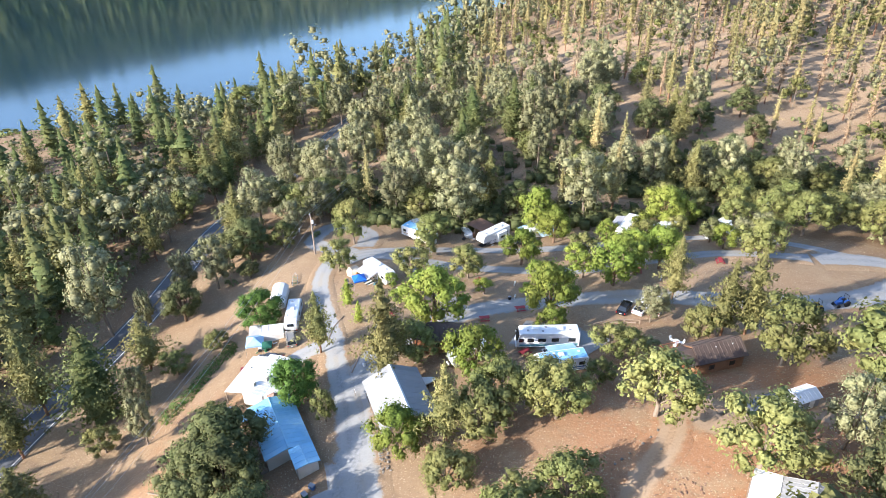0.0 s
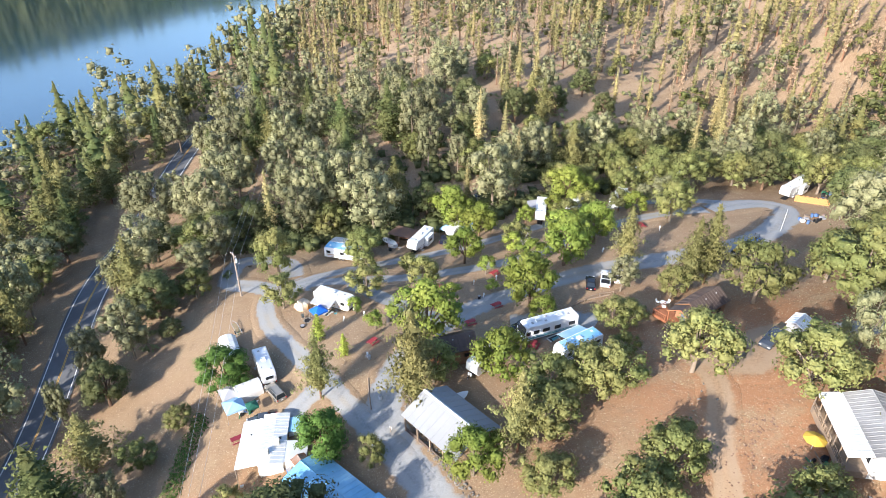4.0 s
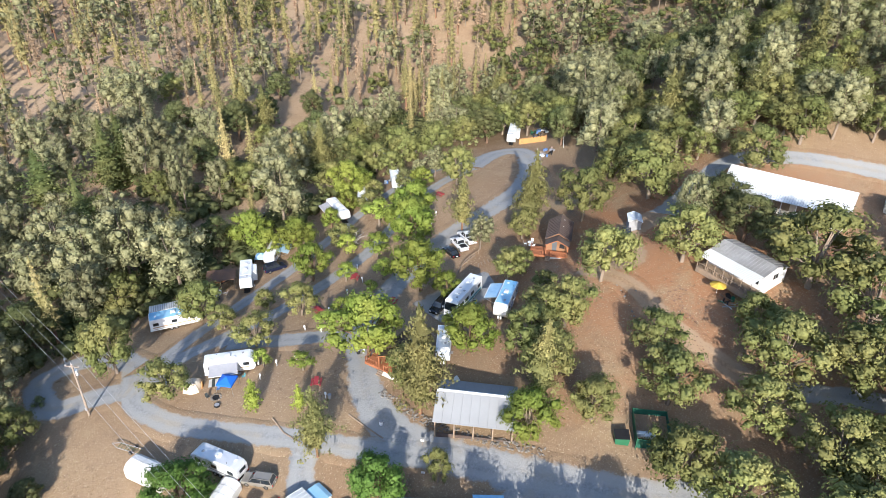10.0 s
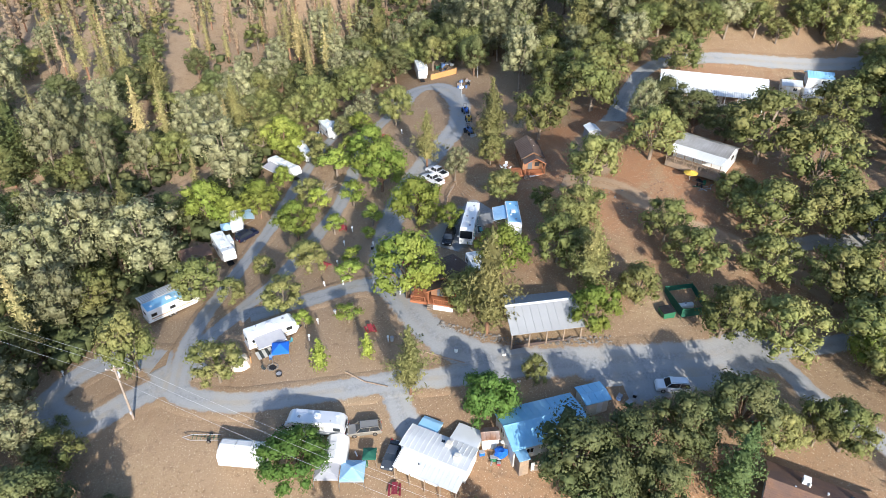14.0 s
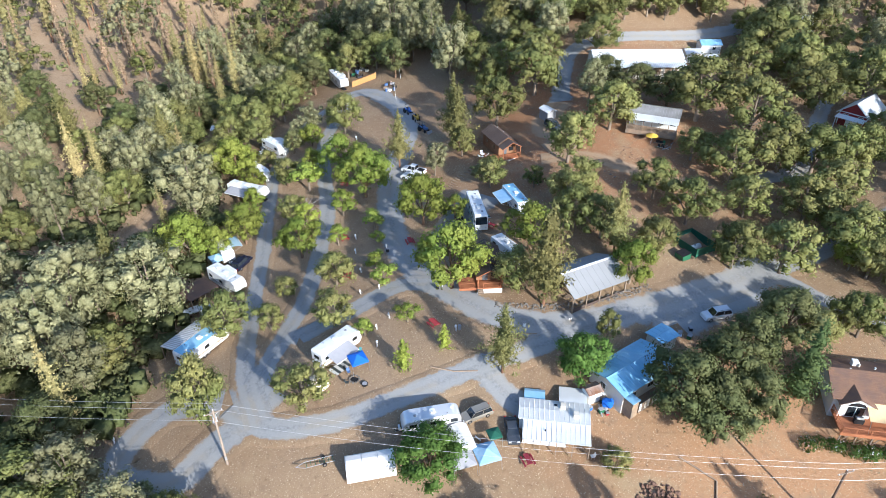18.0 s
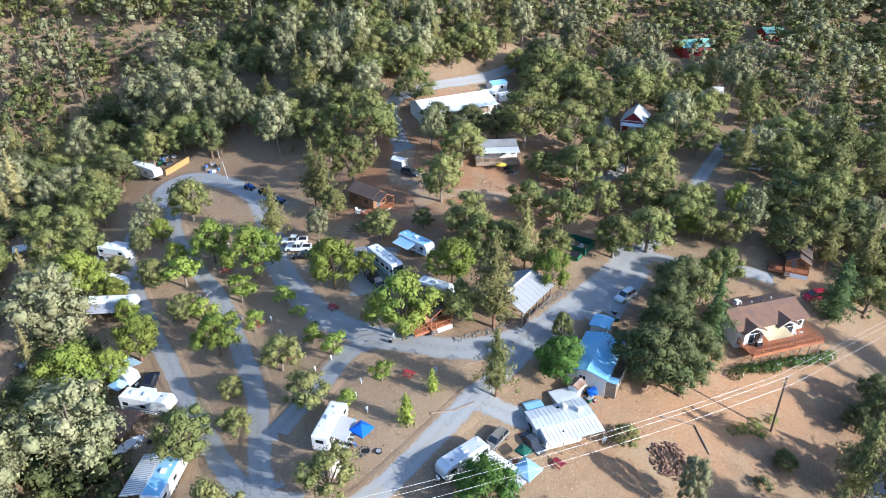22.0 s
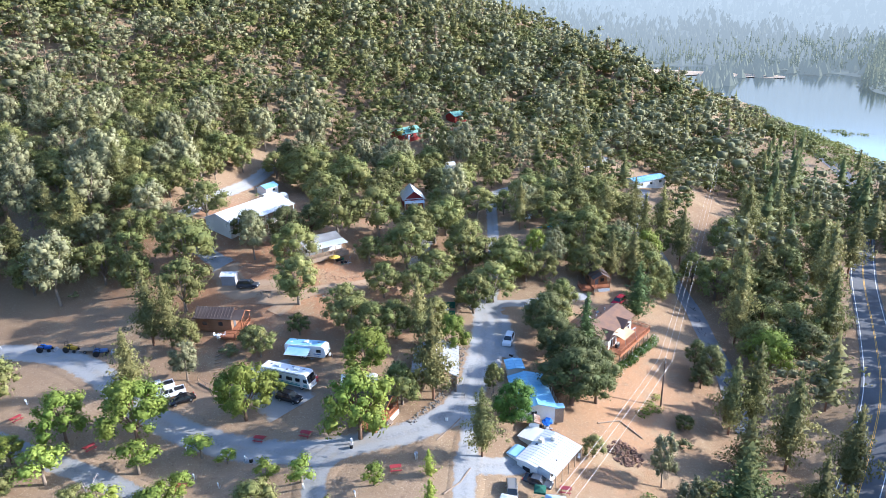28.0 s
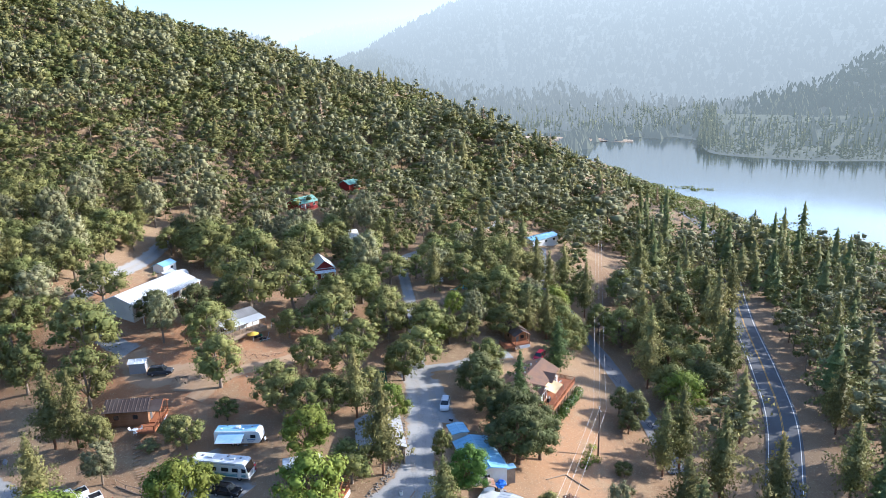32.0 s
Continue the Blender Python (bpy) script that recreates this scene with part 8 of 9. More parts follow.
def tractor(label, x, y, yaw, paint):
    top = thing("tractor", label, "tractor", "machines", at=spot(x, y, yaw))
    part("hood", slab([(0.1, 0.65), (1.5, 0.65), (1.45, 1.2), (0.1, 1.3)], -0.32, 0.32, bevel=0.06), paint, top)
    part("chassis", boxes((0.2, 0, 0.5, 2.6, 0.4, 0.3)), BLACK, top)
    part("seat", slab([(-0.7, 0.95), (-0.25, 0.95), (-0.25, 1.05), (-0.6, 1.1), (-0.7, 1.45)], -0.25, 0.25), BLACK, top)
    part("steering_wheel", drum(0.0, 0, 1.4, 0.2, 0.04, 12), BLACK, top)
    part("roll_bar", bars(((-0.8, -0.45, 0.9), (-0.8, -0.45, 2.2), 0.04), ((-0.8, 0.45, 0.9), (-0.8, 0.45, 2.2), 0.04), ((-0.8, -0.45, 2.2), (-0.8, 0.45, 2.2), 0.04)), BLACK, top)
    for s in (-1, 1):
        part("fender", slab([(-1.2, 1.0), (0.1, 1.0), (-0.1, 1.3), (-1.0, 1.3)], s * 0.5 - 0.15, s * 0.5 + 0.15), paint, top)
        part("rear_wheel", disc(-0.6, s * 0.72, 0.62, 0.62, 0.34, 16), BLACK, top)
        part("front_wheel", disc(1.2, s * 0.6, 0.36, 0.36, 0.2, 12), BLACK, top)
    part("loader_bucket", slab([(2.1, 0.1), (2.7, 0.1), (2.3, 0.65), (2.1, 0.65)], -0.75, 0.75), PLASTIC_GREY, top)
    return top


tractor("blue compact tractor on the turning place", 70.2, 95.2, 200, TRACTOR_BLUE)
tractor("yellow and black machine beside the tractor", 64.6, 93.6, 190, TRACTOR_YELLOW)
tractor("dark garden tractor beside a trailer frame", 57.6, 92.6, 215, STRIPE_BLUE)
flat = thing("utility_trailer", "low flat utility trailer with boards", "utility trailer", at=spot(61.0, 92.6, 200))
part("bed", boxes((0, 0, 0.5, 3.0, 1.5, 0.1)), RAW_WOOD, flat)
part("drawbar", bars(((1.5, 0, 0.5), (2.8, 0, 0.45), 0.05)), BLACK, flat)
wheels(flat, (-0.2,), 1.7, 0.3, 0.18)
lad = thing("boat_trailer", "empty grey metal trailer frame at the fork", "trailer frame", at=spot(-33.4, 117.4, 100))
part("side_beam", bars(((-2.0, -0.5, 0.45), (2.0, -0.5, 0.45), 0.05), ((-2.0, 0.5, 0.45), (2.0, 0.5, 0.45), 0.05), ((2.0, -0.5, 0.45), (3.2, 0, 0.45), 0.05), ((2.0, 0.5, 0.45), (3.2, 0, 0.45), 0.05)), PLASTIC_GREY, lad)
part("rung", bars(*[((-1.8 + 0.6 * i, -0.5, 0.47), (-1.8 + 0.6 * i, 0.5, 0.47), 0.035) for i in range(7)]), STEEL_GREEN, lad)
wheels(lad, (-0.6,), 1.4, 0.3, 0.18)

# log edges, rails and signs
for pts in (((-15.0, 90.2), (-15.9, 86.6), (-16.6, 83.0)), ((-20.4, 100.6), (-21.8, 97.2), (-22.2, 93.6)), ((33.0, 92.5), (28.5, 93.4), (24.0, 92.6)), ((-46.5, 66.0), (-42.0, 64.0), (-38.4, 68.0))):
    rail_ = thing("log_edging", "low rough log edging beside the lane", "log edging", "log edgings")
    for (ax, ay), (bx, by) in zip(pts, pts[1:]):
        part("log", bars(((ax, ay, gz(ax, ay) + 0.12), (bx, by, gz(bx, by) + 0.12), 0.13)), RAW_WOOD, rail_)
rail_ = thing("rail_fence", "rough rail fence along the bank's top", "fence")
pts = [(33.5, 92.0), (31.0, 92.8), (28.0, 93.0), (25.4, 92.0)]
for (ax, ay), (bx, by) in zip(pts, pts[1:]):
    part("post", boxes((ax, ay, gz(ax, ay), 0.12, 0.12, 1.0)), RAW_WOOD, rail_)
    part("rail", bars(((ax, ay, gz(ax, ay) + 0.9), (bx, by, gz(bx, by) + 0.9), 0.06)), RAW_WOOD, rail_)
for x, y in ((-15.3, 77.2), (-19.6, 74.6), (-38.4, 138.8)):
    sg = thing("lane_sign", "small white sign board on a post", "sign", "lane signs", at=spot(x, y, 20))
    part("post", boxes((0, 0, 0, 0.07, 0.07, 1.3)), RAW_WOOD, sg)
    bd = part("board", boxes((0.05, 0, 0.85, 0.03, 0.5, 0.4)), WHITE_PAINT, sg)
    part("lettering_bar", boxes((0.068, 0, 1.05, 0.006, 0.36, 0.06), (0.068, 0, 0.94, 0.006, 0.28, 0.05)), BLACK, bd)

# ---- stones ----
q = random.Random(3)
rows_ = []
for i in range(290):
    y = q.uniform(61.0, 88.5)
    x = float(np.interp(y, (60, 66, 72, 77, 81, 88), (-8.6, -10.0, -11.2, -11.6, -11.2, -9.2))) + q.uniform(-0.75, 0.75)
    rows_.append((x, y, gz(x, y) + 0.08, q.uniform(0.12, 0.32)))
rocks("stone_bank", "bank of loose grey stones below the pavilion", rows_, STONE, "stone bank")
rows_ = []
for i in range(220):
    a, r = q.uniform(0, 6.28), 3.2 * math.sqrt(q.random())
    x, y = -44.2 + r * math.cos(a), 72.8 + r * math.sin(a)
    rows_.append((x, y, gz(x, y) + max(0, 1.1 - 0.34 * r) * q.uniform(0.3, 1), q.uniform(0.15, 0.4)))
rocks("rock_pile", "heap of red-brown rubble on the slope", rows_, REDROCK, "rock pile")
rows_ = [(x, y, gz(x, y) + 0.1, 0.26) for x, y in ((27.5, 62.0), (26.3, 61.0), (25.0, 60.0), (23.0, 58.6), (21.8, 57.8), (20.8, 57.2), (26.9, 58.6))]
rocks("stone_row", "row of single stones edging the dirt terrace", rows_, STONE, "stones")
rows_ = []
for i in range(150):
    t = q.random()
    x, y = 30.0 - 16.0 * t + q.uniform(-2.2, 2.2), 53.0 - 9.0 * t + q.uniform(-1.6, 1.6)
    if (x - 33.2) ** 2 + (y - 45.2) ** 2 < 40:
        continue
    rows_.append((x, y, gz(x, y) + 0.03, q.uniform(0.08, 0.22)))
rocks("bank_rubble", "crumbly red clods on the cut bank", rows_, REDROCK, "rubble")
# ---- poles and wires ----
def utility_pole(label, x, y, h, wood, yaw, lamp=False):
    top = thing("utility_pole", label, "utility pole", "utility poles", at=spot(x, y, yaw))
    v, f = [], []
    stick(v, f, (0, 0, -0.5), (0, 0, h), 0.19, 0.13, 10)
    mesh_object("pole", v, f, wood, top, smooth=True)
    part("crossarm", boxes((0, 0, h - 0.55, 0.12, 2.4, 0.12)), POLE_GREY, top)
    part("brace", bars(((0.06, -0.7, h - 0.5), (0.06, 0, h - 1.2), 0.03), ((0.06, 0.7, h - 0.5), (0.06, 0, h - 1.2), 0.03), n=4), GALV, top)
    for yy in (-1.1, 0.0, 1.1):
        part("insulator", drum(0, yy, h - 0.43 if yy else h, 0.06, 0.2, 8, 0.04), WHITE_PAINT, top)
    if lamp:
        part("transformer", drum(0.32, 0, h - 2.4, 0.26, 0.85, 12), WHITE_PAINT, top, "white cylindrical transformer")
        part("conduit", bars(((0.17, 0, 0), (0.17, 0, h - 3.0), 0.05)), GALV, top)
        part("lamp_arm", bars(((0, 0, h - 3.2), (0.9, 0.3, h - 3.0), 0.03)), GALV, top)
        part("lamp_head", boxes((0.95, 0.3, h - 3.08, 0.4, 0.2, 0.12), bevel=0.03), PLASTIC_GREY, top)
        part("meter_box", boxes((-0.2, 0, 1.2, 0.2, 0.3, 0.5)), PLASTIC_GREY, top)
    return top


POLES = ((-31.2, 130.0, 10.6, POLE_GREY, 20, True), (-48.8, 52.7, 11.2, POLE_WOOD, 8, False), (-57.0, -127.5, 12.0, POLE_WOOD, 0, False), (-5.0, 233.0, 11.0, POLE_WOOD, 20, False), (24.0, 330.0, 11.0, POLE_WOOD, 20, False))
for x, y, h, wood, yaw, lamp in POLES:
    utility_pole("wooden utility pole with crossarm" + (" and transformer" if lamp else " on the slope"), x, y, h, wood, yaw, lamp)
for a, b in ((0, 1), (1, 2), (0, 3), (3, 4)):
    line_ = thing("power_line", "three sagging power cables between poles", "power line", "power lines")
    for yy in (-1.1, 0.0, 1.1):
        ends = []
        for k in (a, b):
            x, y, h, _, yaw, _ = POLES[k]
            ends.append(Vector((x - math.sin(radians(yaw)) * yy * -1, y + 0.0 * yy, gz(x, y) + h - 0.3 + (0.5 if yy == 0 else 0))) + Vector((yy, 0, 0)))
        n = 24
        ln = (ends[1] - ends[0]).length
        pts = [ends[0].lerp(ends[1], i / n) - Vector((0, 0, ln * 0.09 * (i / n) * (1 - i / n))) for i in range(n + 1)]
        v, f = [], []
        for i, p in enumerate(pts):
            v += [(p.x + dx, p.y, p.z + dz) for dx, dz in ((0.018, 0), (0, 0.018), (-0.018, 0), (0, -0.018))]
            if i:
                f += [(4 * i - 4 + k, 4 * i - 4 + (k + 1) % 4, 4 * i + (k + 1) % 4, 4 * i + k) for k in range(4)]
        mesh_object("cable", v, f, WIRE_MAT, line_)
for x, y, h, lean in ((80.0, 97.5, 5.0, 0.2), (94.0, 95.0, 5.0, 0.1)):
    mast = thing("flag_pole", "bare slanting metal mast by the turning place", "mast", at=spot(x, y))
    part("mast", bars(((0, 0, -0.3), (lean * h, 0.1 * h, h), 0.05)), GALV, mast)

# ---- low growth: bushes, weeds, reeds ----
rs = np.random.RandomState(21)
for i in range(60):
    x, y = rs.uniform(-60, 70), rs.uniform(55, 160)
    if not (-58 < x < -40 or 20 < x < 34 and 78 < y < 92 or y > 140):
        continue
    if any((x - a) ** 2 + (y - b) ** 2 < 9 for a, b, c in SPOTS):
        continue
    s_ = rs.uniform(0.6, 1.3)
    plant("bush", x, y, 2.0 * s_ * 0.8, 1.6 * s_, 3)
weeds = thing("green_weeds", "patch of fresh green weeds at the pole", "weeds", kind="stuff")
cs = [(x, y, gz(x, y) + 0.2) for x, y in ((-47.0, 55.6), (-46.0, 57.2), (-45.6, 58.6), (-48.2, 54.6), (-47.5, 50.8), (-46.6, 54.0))]
merge_numpy("leaves", [leaf_quads(rs, cs, [(1.3, 1.1, 0.5)] * len(cs), 900, 0.3)], L_BRIGHT, weeds)
strip = thing("ivy_strip", "strip of green ground cover on the slope", "ground cover", kind="stuff")
cs = []
for i in range(16):
    x, y = -49.5 + 7.5 * i / 15 + rs.uniform(-0.6, 0.6), 82.0 + 16 * i / 15
    cs.append((x, y, gz(x, y) + 0.3))
merge_numpy("leaves", [leaf_quads(rs, cs, [(1.5, 1.5, 0.6)] * len(cs), 2600, 0.3)], L_MULBERRY, strip)
litter = thing("leaf_litter", "dry leaves, bark and twigs strewn on the soil", "leaf litter", kind="stuff")
LITTER = leaf_material("dry_leaf_litter", (0.3, 0.2, 0.11), (0.42, 0.33, 0.2), through_light=0.05)
lx = rs.uniform(-75, 100, 60000)
ly = rs.uniform(20, 160, 60000)
keep = np.array([noise.noise(Vector((a * 0.07, b * 0.07, 7.7))) for a, b in zip(lx, ly)]) + rs.uniform(-0.5, 0.5, 60000) > 0.12
for line, w in ROAD_LINES:
    for c in line[::2]:
        keep &= (lx - c[0]) ** 2 + (ly - c[1]) ** 2 > (w * 0.5 + 0.3) ** 2
lx, ly = lx[keep][:20000], ly[keep][:20000]
n_ = len(lx)
pos = np.stack([lx, ly, ground_z(lx, ly) + 0.05], -1)
ang = rs.uniform(0, 6.28, n_)
size = rs.uniform(0.08, 0.26, n_)[:, None]
u = np.stack([np.cos(ang), np.sin(ang), rs.uniform(-0.2, 0.2, n_)], -1) * size
w_ = np.stack([-np.sin(ang), np.cos(ang), rs.uniform(-0.2, 0.2, n_)], -1) * size * rs.uniform(0.12, 0.7, n_)[:, None]
merge_numpy("leaves", [(np.stack([pos - u, pos - w_, pos + u, pos + w_], 1).reshape(-1, 3), np.arange(n_ * 4).reshape(-1, 4), np.tile((0.0, 0.0, 1.0), (n_ * 4, 1)))], LITTER, litter)
scrub = thing("undergrowth", "low scrub and dry brush under the trees", "undergrowth", kind="stuff")
brush = [broadleaf(np.random.RandomState(90 + i), 1.9, 2.6, 40, 0.66, low=0.02, clumps=3)[1] for i in range(5)]
blocks = []
while len(blocks) < 2600:
    a, r = rs.uniform(0, 6.28), 58 + 300 * rs.uniform() ** 0.85
    x, y = 10 + r * math.cos(a), 85 + r * math.sin(a)
    z = gz(x, y)
    wild = y > 136 or x > 100 or x < -50 or y < -10
    if z < LAKE_Z + 0.8 or not wild and rs.uniform() < 0.75 or r < 190 and not open_at(x, y, 1):
        continue
    lv, lf, ln = brush[rs.randint(5)]
    k = rs.uniform(0.45, 1.25)
    blocks.append((lv * (k, k, k * rs.uniform(0.6, 1.1)) + (x, y, z - 0.1), lf, ln))
merge_numpy("leaves", blocks, L_SHRUB, scrub)
thicket = thing("shrub_thicket", "dark green thicket along the shaded ravine", "thicket", kind="stuff")
cs, rd = [], []
while len(cs) < 900:
    x = rs.uniform(-30, 115)
    y = 157 - 0.05 * x + rs.normal() * 11
    if not open_at(x, y, 1) or y < 139:
        continue
    s_ = rs.uniform(0.8, 2.4)
    cs.append((x, y, gz(x, y) + 0.6 * s_))
    rd.append((s_ * 1.3, s_ * 1.3, s_ * 1.2))
merge_numpy("leaves", [both(lumps(rs, cs, rd, 1, 0.7), leaf_quads(rs, cs, rd, 26000, 0.5))], L_DARK_OAK, thicket)
reeds = thing("reed_bed", "yellow-green reeds along the shallow shore", "reeds", kind="stuff")
cs, rd = [], []
for i in range(1700):
    y = rs.uniform(-420, -40) if i < 1500 else rs.uniform(240, 330)
    x = float(np.interp(y, SHORE_Y, SHORE_X)) + rs.uniform(-4, 42)
    cs.append((x, y, max(gz(x, y), LAKE_Z) + 0.5))
    rd.append((rs.uniform(2, 5), rs.uniform(2, 5), 0.8))
for x, y, w in ((-118, -365, 8), (-132, -357, 8), (-146, -345, 9), (-164, -220, 7), (-112, -318, 7), (-130, -285, 6)):
    for k in range(6):
        cs.append((x + rs.uniform(-w, w), y + rs.uniform(-w, w) * 0.4, LAKE_Z + 0.35))
        rd.append((w * 0.5, w * 0.3, 0.5))
merge_numpy("stems", [leaf_quads(rs, cs, rd, 36000, 1.1)], L_REED, reeds)
sandbar = thing("sandbar", "pale sandy spit at the lake's end", "sandbar", kind="structure")
SAND = material("pale_sand", (0.5, 0.38, 0.26), 0.95, vary=0.15, scale=0.3, other=(0.42, 0.33, 0.24))
v, f = [], []
for i in range(41):
    t = i / 40
    x = -132 + 190 * t
    wd = 62 * math.sin(math.pi * min(1, 0.08 + t * 0.6)) ** 0.7
    for k in range(7):
        s_ = k / 3 - 1
        v.append((x, -745 - 75 * t + s_ * wd * 0.5, LAKE_Z + 0.5 + 1.3 * (1 - s_ * s_)))
    if i:
        a = (i - 1) * 7
        f += [(a + k, a + k + 1, a + k + 8, a + k + 7) for k in range(6)]
mesh_object("sand", v, f, SAND, sandbar, smooth=True)


# ---- mountains across the water ----
def mountain(name, label, line, depth, mat, seed, spikes, spike_h, foot=LAKE_Z - 1, tree_mat=None):
    """A wooded mountain side: line of (x, y, crest height) seen from the lake, sloping to its foot, with standing trees."""
    top = thing(name, label, "mountain", kind="structure")
    q = np.random.RandomState(seed)
    pts = spline([Vector(p) for p in line], 30)
    cx, cy = -20.0, 60.0
    v, f = [], []
    rows = 15
    for i, p in enumerate(pts):
        out = Vector((p.x - cx, p.y - cy, 0)).normalized()
        for k in range(rows):
            t = k / (rows - 1)
            z = foot + (p.z - foot) * (t ** 1.15)
            bump = noise.noise(Vector((p.x * 0.006, p.y * 0.006, t * 2.5 + seed))) * (26 + depth * 0.01) * math.sin(math.pi * t) + noise.noise(Vector((p.x * 0.02, p.y * 0.02, t * 6 + seed))) * 9 * t
            r = p + out * (depth * (t - 1) + bump * 1.6)
            v.append((r.x, r.y, z + bump * 0.5))
        if i:
            a = (i - 1) * rows
            f += [(a + k, a + k + 1, a + rows + k + 1, a + rows + k) for k in range(rows - 1)]
    mesh_object("slope", v, f, mat, top, smooth=True)
    tv, tf = [], []
    vv = np.array(v).reshape(len(pts), rows, 3)
    for j in range(spikes):
        i, k = q.randint(len(pts) - 1), q.uniform(0, 1) ** 0.8 * (rows - 1.001)
        k0, u, w = int(k), k - int(k), q.uniform()
        p = (vv[i, k0] * (1 - u) + vv[i, k0 + 1] * u) * (1 - w) + (vv[i + 1, k0] * (1 - u) + vv[i + 1, k0 + 1] * u) * w
        h = spike_h * q.uniform(0.5, 1.2)
        a = len(tv)
        r = h * q.uniform(0.3, 0.5)
        for m in range(5):
            tv.append((p[0] + r * math.cos(m * 1.257 + j), p[1] + r * math.sin(m * 1.257 + j), p[2] + h * q.uniform(0.0, 0.18)))
        tv.append((p[0], p[1], p[2] + h))
        tf += [(a + m, a + (m + 1) % 5, a + 5) for m in range(5)]
    mesh_object("trees", tv, tf, tree_mat or mat, top)
    return top


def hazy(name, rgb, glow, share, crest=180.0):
    """Distant woods, with the bright haze before them painted in as emission."""
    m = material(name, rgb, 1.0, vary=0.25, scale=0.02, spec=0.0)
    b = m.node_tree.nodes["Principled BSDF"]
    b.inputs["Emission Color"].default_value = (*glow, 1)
    # painted haze grows with height: the crest stands farther off behind more air
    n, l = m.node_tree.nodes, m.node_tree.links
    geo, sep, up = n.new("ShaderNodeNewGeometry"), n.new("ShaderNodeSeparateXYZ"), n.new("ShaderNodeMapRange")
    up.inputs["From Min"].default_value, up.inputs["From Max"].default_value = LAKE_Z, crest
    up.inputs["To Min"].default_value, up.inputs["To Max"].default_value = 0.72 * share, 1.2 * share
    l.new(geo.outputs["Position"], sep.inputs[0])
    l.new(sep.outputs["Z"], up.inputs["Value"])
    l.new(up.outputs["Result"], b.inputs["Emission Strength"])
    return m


FOREST = material("dark_forest", (0.05, 0.07, 0.04), 1.0, vary=0.35, scale=0.03, spec=0.0, other=(0.07, 0.08, 0.045))
FOREST_TREES = material("dark_forest_trees", (0.06, 0.085, 0.04), 1.0, vary=0.35, scale=0.05, spec=0.0, other=(0.1, 0.11, 0.055))
# glow colours stand in for haze, paler with distance; trees a little dimmer
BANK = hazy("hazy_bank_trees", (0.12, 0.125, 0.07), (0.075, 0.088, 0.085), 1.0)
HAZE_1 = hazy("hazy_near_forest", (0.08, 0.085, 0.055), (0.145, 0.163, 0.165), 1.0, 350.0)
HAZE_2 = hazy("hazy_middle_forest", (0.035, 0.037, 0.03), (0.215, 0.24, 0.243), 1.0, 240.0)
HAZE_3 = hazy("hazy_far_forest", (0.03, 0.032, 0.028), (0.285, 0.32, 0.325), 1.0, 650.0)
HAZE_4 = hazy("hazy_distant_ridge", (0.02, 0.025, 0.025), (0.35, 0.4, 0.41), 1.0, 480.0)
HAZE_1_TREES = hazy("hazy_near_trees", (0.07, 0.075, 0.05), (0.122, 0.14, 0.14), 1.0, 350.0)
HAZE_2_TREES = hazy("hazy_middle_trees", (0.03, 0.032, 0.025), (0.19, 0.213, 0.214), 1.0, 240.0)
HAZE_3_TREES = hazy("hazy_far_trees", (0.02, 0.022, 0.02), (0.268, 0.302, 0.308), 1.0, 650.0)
mountain("mountain_west", "dark wooded mountain across the lake", ((-1150, -250, 190), (-1120, 150, 200), (-1000, 600, 215), (-720, 1030, 214), (-330, 1290, 190), (98, 1420, 140), (420, 1420, 110)), 480, FOREST, 3, 4500, 13, tree_mat=FOREST_TREES)
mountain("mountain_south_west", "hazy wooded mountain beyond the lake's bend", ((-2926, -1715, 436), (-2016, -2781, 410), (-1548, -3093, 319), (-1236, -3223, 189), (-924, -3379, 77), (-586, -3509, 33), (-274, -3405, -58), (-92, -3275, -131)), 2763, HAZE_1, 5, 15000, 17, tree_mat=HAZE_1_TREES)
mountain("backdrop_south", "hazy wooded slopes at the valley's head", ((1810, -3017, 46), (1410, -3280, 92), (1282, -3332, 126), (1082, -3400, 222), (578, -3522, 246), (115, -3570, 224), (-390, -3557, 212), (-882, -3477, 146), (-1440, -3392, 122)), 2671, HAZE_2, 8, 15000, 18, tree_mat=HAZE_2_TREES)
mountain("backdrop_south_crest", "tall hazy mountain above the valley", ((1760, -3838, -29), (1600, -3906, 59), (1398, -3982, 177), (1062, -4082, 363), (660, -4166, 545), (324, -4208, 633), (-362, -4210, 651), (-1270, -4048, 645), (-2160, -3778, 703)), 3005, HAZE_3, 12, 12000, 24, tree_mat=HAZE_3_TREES)
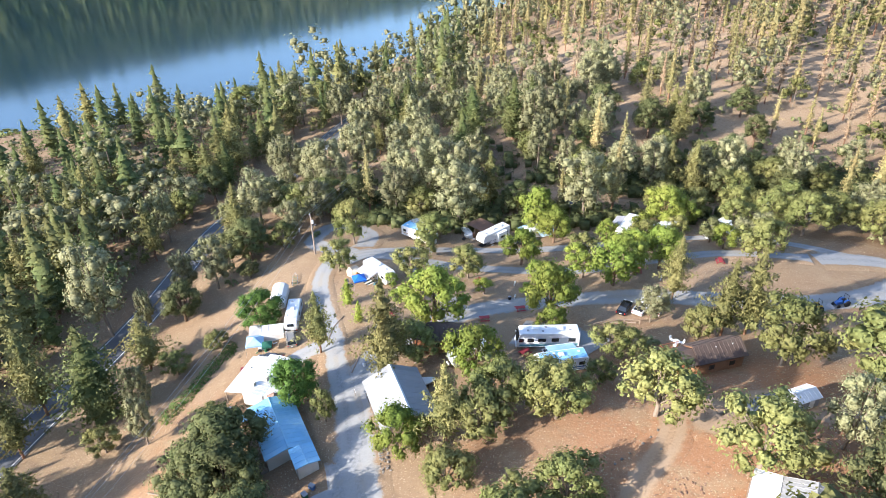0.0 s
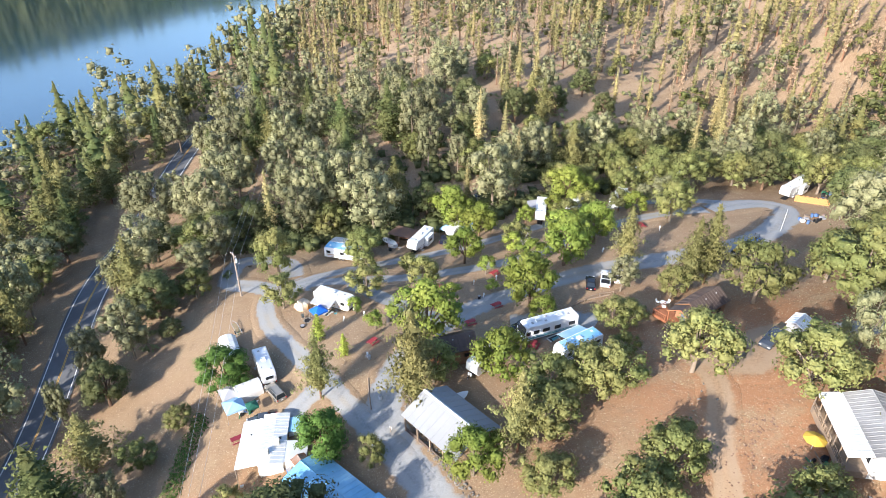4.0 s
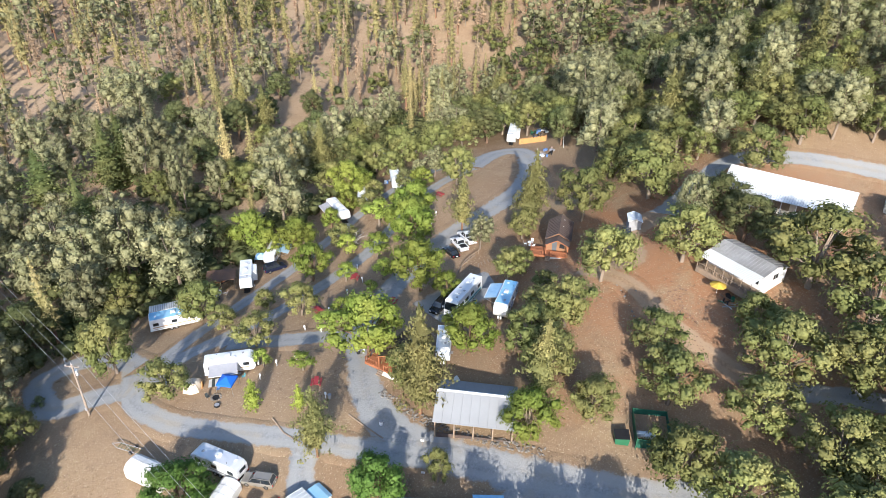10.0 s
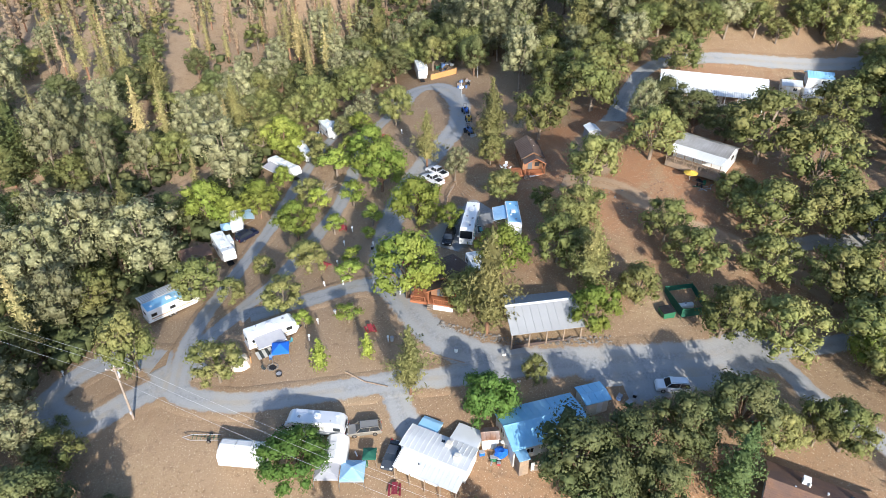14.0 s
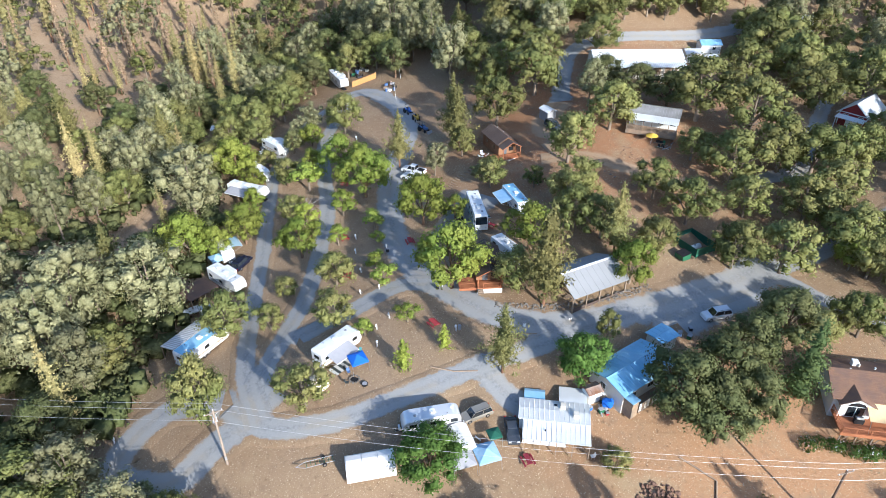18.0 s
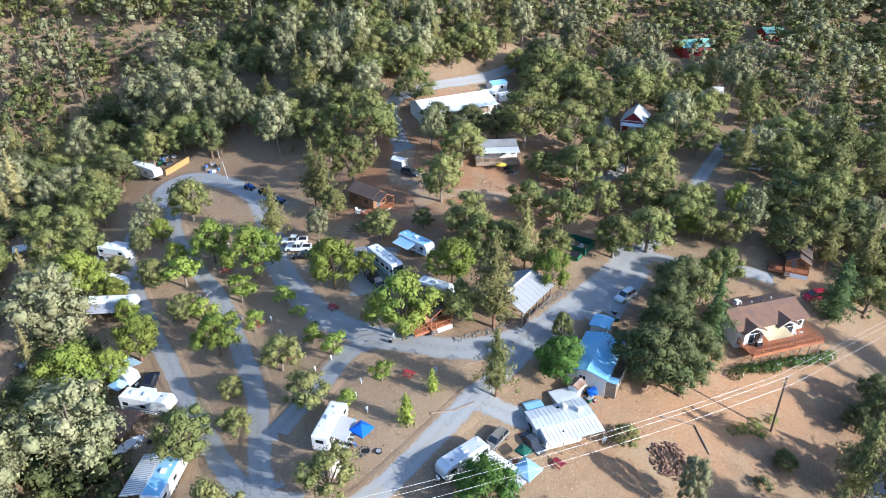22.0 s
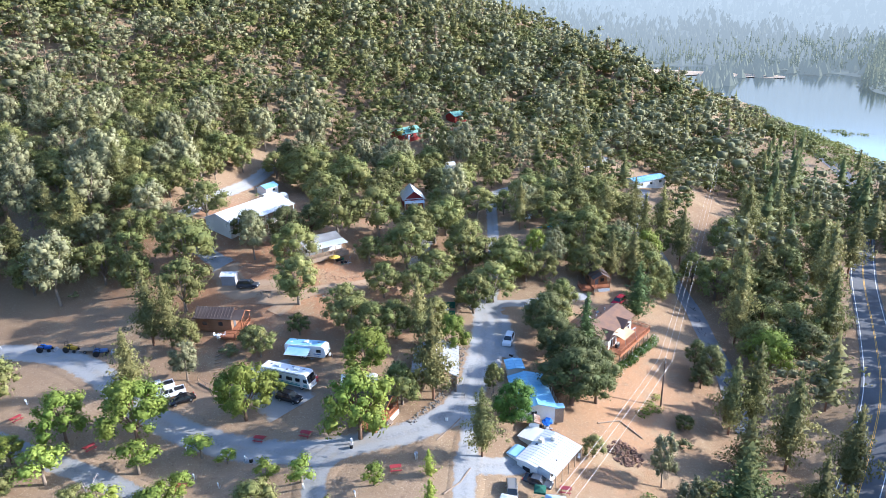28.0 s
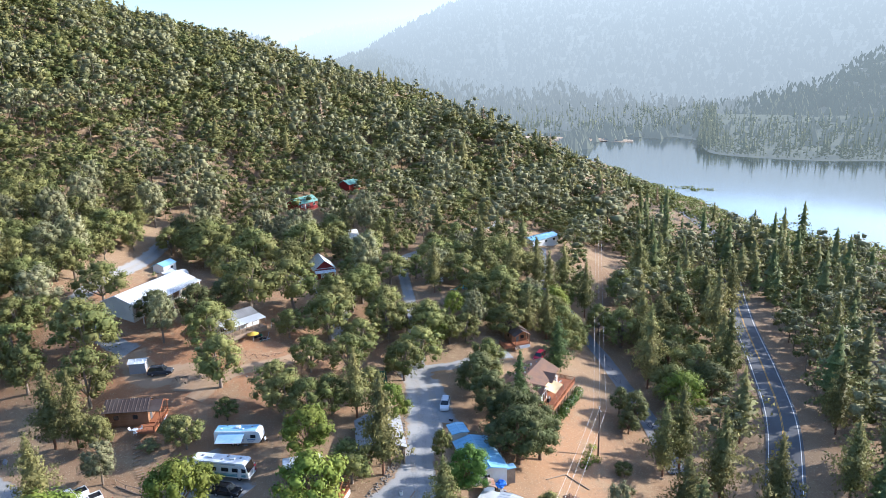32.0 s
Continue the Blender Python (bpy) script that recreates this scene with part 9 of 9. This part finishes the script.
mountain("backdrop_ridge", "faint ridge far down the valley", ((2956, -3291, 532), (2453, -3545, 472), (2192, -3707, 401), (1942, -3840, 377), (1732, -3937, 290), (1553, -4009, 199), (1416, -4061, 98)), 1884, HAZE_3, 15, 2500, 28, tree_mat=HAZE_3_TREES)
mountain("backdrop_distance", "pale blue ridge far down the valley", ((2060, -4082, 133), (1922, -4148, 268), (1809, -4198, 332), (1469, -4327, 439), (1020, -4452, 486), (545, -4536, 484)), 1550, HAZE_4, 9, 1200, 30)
far_bank = thing("far_bank_woods", "hazy sunlit pines along the lake's far shore", "woods", kind="stuff")
q = np.random.RandomState(31)
blocks = []
protos = [conifer(np.random.RandomState(60 + i), 3.2, 15, 24, 1.5, start=0.06, tiers=5, teeth=5)[1] for i in range(4)] + [broadleaf(np.random.RandomState(70 + i), 4.5, 8, 24, 1.5, clumps=4, low=0.1)[1] for i in range(3)]
far_line = spline([Vector(p) for p in ((-640, -300, 0), (-520, -440, 0), (-380, -520, 0), (-290, -530, 0), (-214, -580, 0), (-205, -650, 0), (-230, -760, 0), (-200, -850, 0), (-90, -900, 0), (80, -900, 0))], 4)
for i in range(2600):
    p = far_line[q.randint(len(far_line))]
    out = Vector((p.x + 100, p.y + 150, 0)).normalized()
    back = 320 * q.uniform() ** 1.7
    x, y = p.x + out.x * back + q.uniform(-8, 8), p.y + out.y * back + q.uniform(-8, 8)
    z = LAKE_Z + 0.5 + 0.03 * back + 0.0001 * back * back
    lv, lf, ln = protos[q.randint(7)]
    k = q.uniform(0.7, 1.5) * (0.6 if back < 8 else 1.0)
    blocks.append((lv * np.array((k, k, k)) + np.array((x, y, z)), lf, ln))
# foliage and soil of the bank carry their haze as a painted glow
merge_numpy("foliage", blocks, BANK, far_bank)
bank_v, bank_f = [], []
for i, p in enumerate(far_line):
    out = Vector((p.x + 100, p.y + 150, 0)).normalized()
    for back in (-6, 0, 40, 120, 220, 360):
        bank_v.append((p.x + out.x * back, p.y + out.y * back, LAKE_Z + (-0.6 if back < 0 else 0.4 + 0.03 * back + 0.0001 * back * back)))
    if i:
        a = (i - 1) * 6
        bank_f += [(a + k, a + k + 1, a + 7 + k, a + 6 + k) for k in range(5)]
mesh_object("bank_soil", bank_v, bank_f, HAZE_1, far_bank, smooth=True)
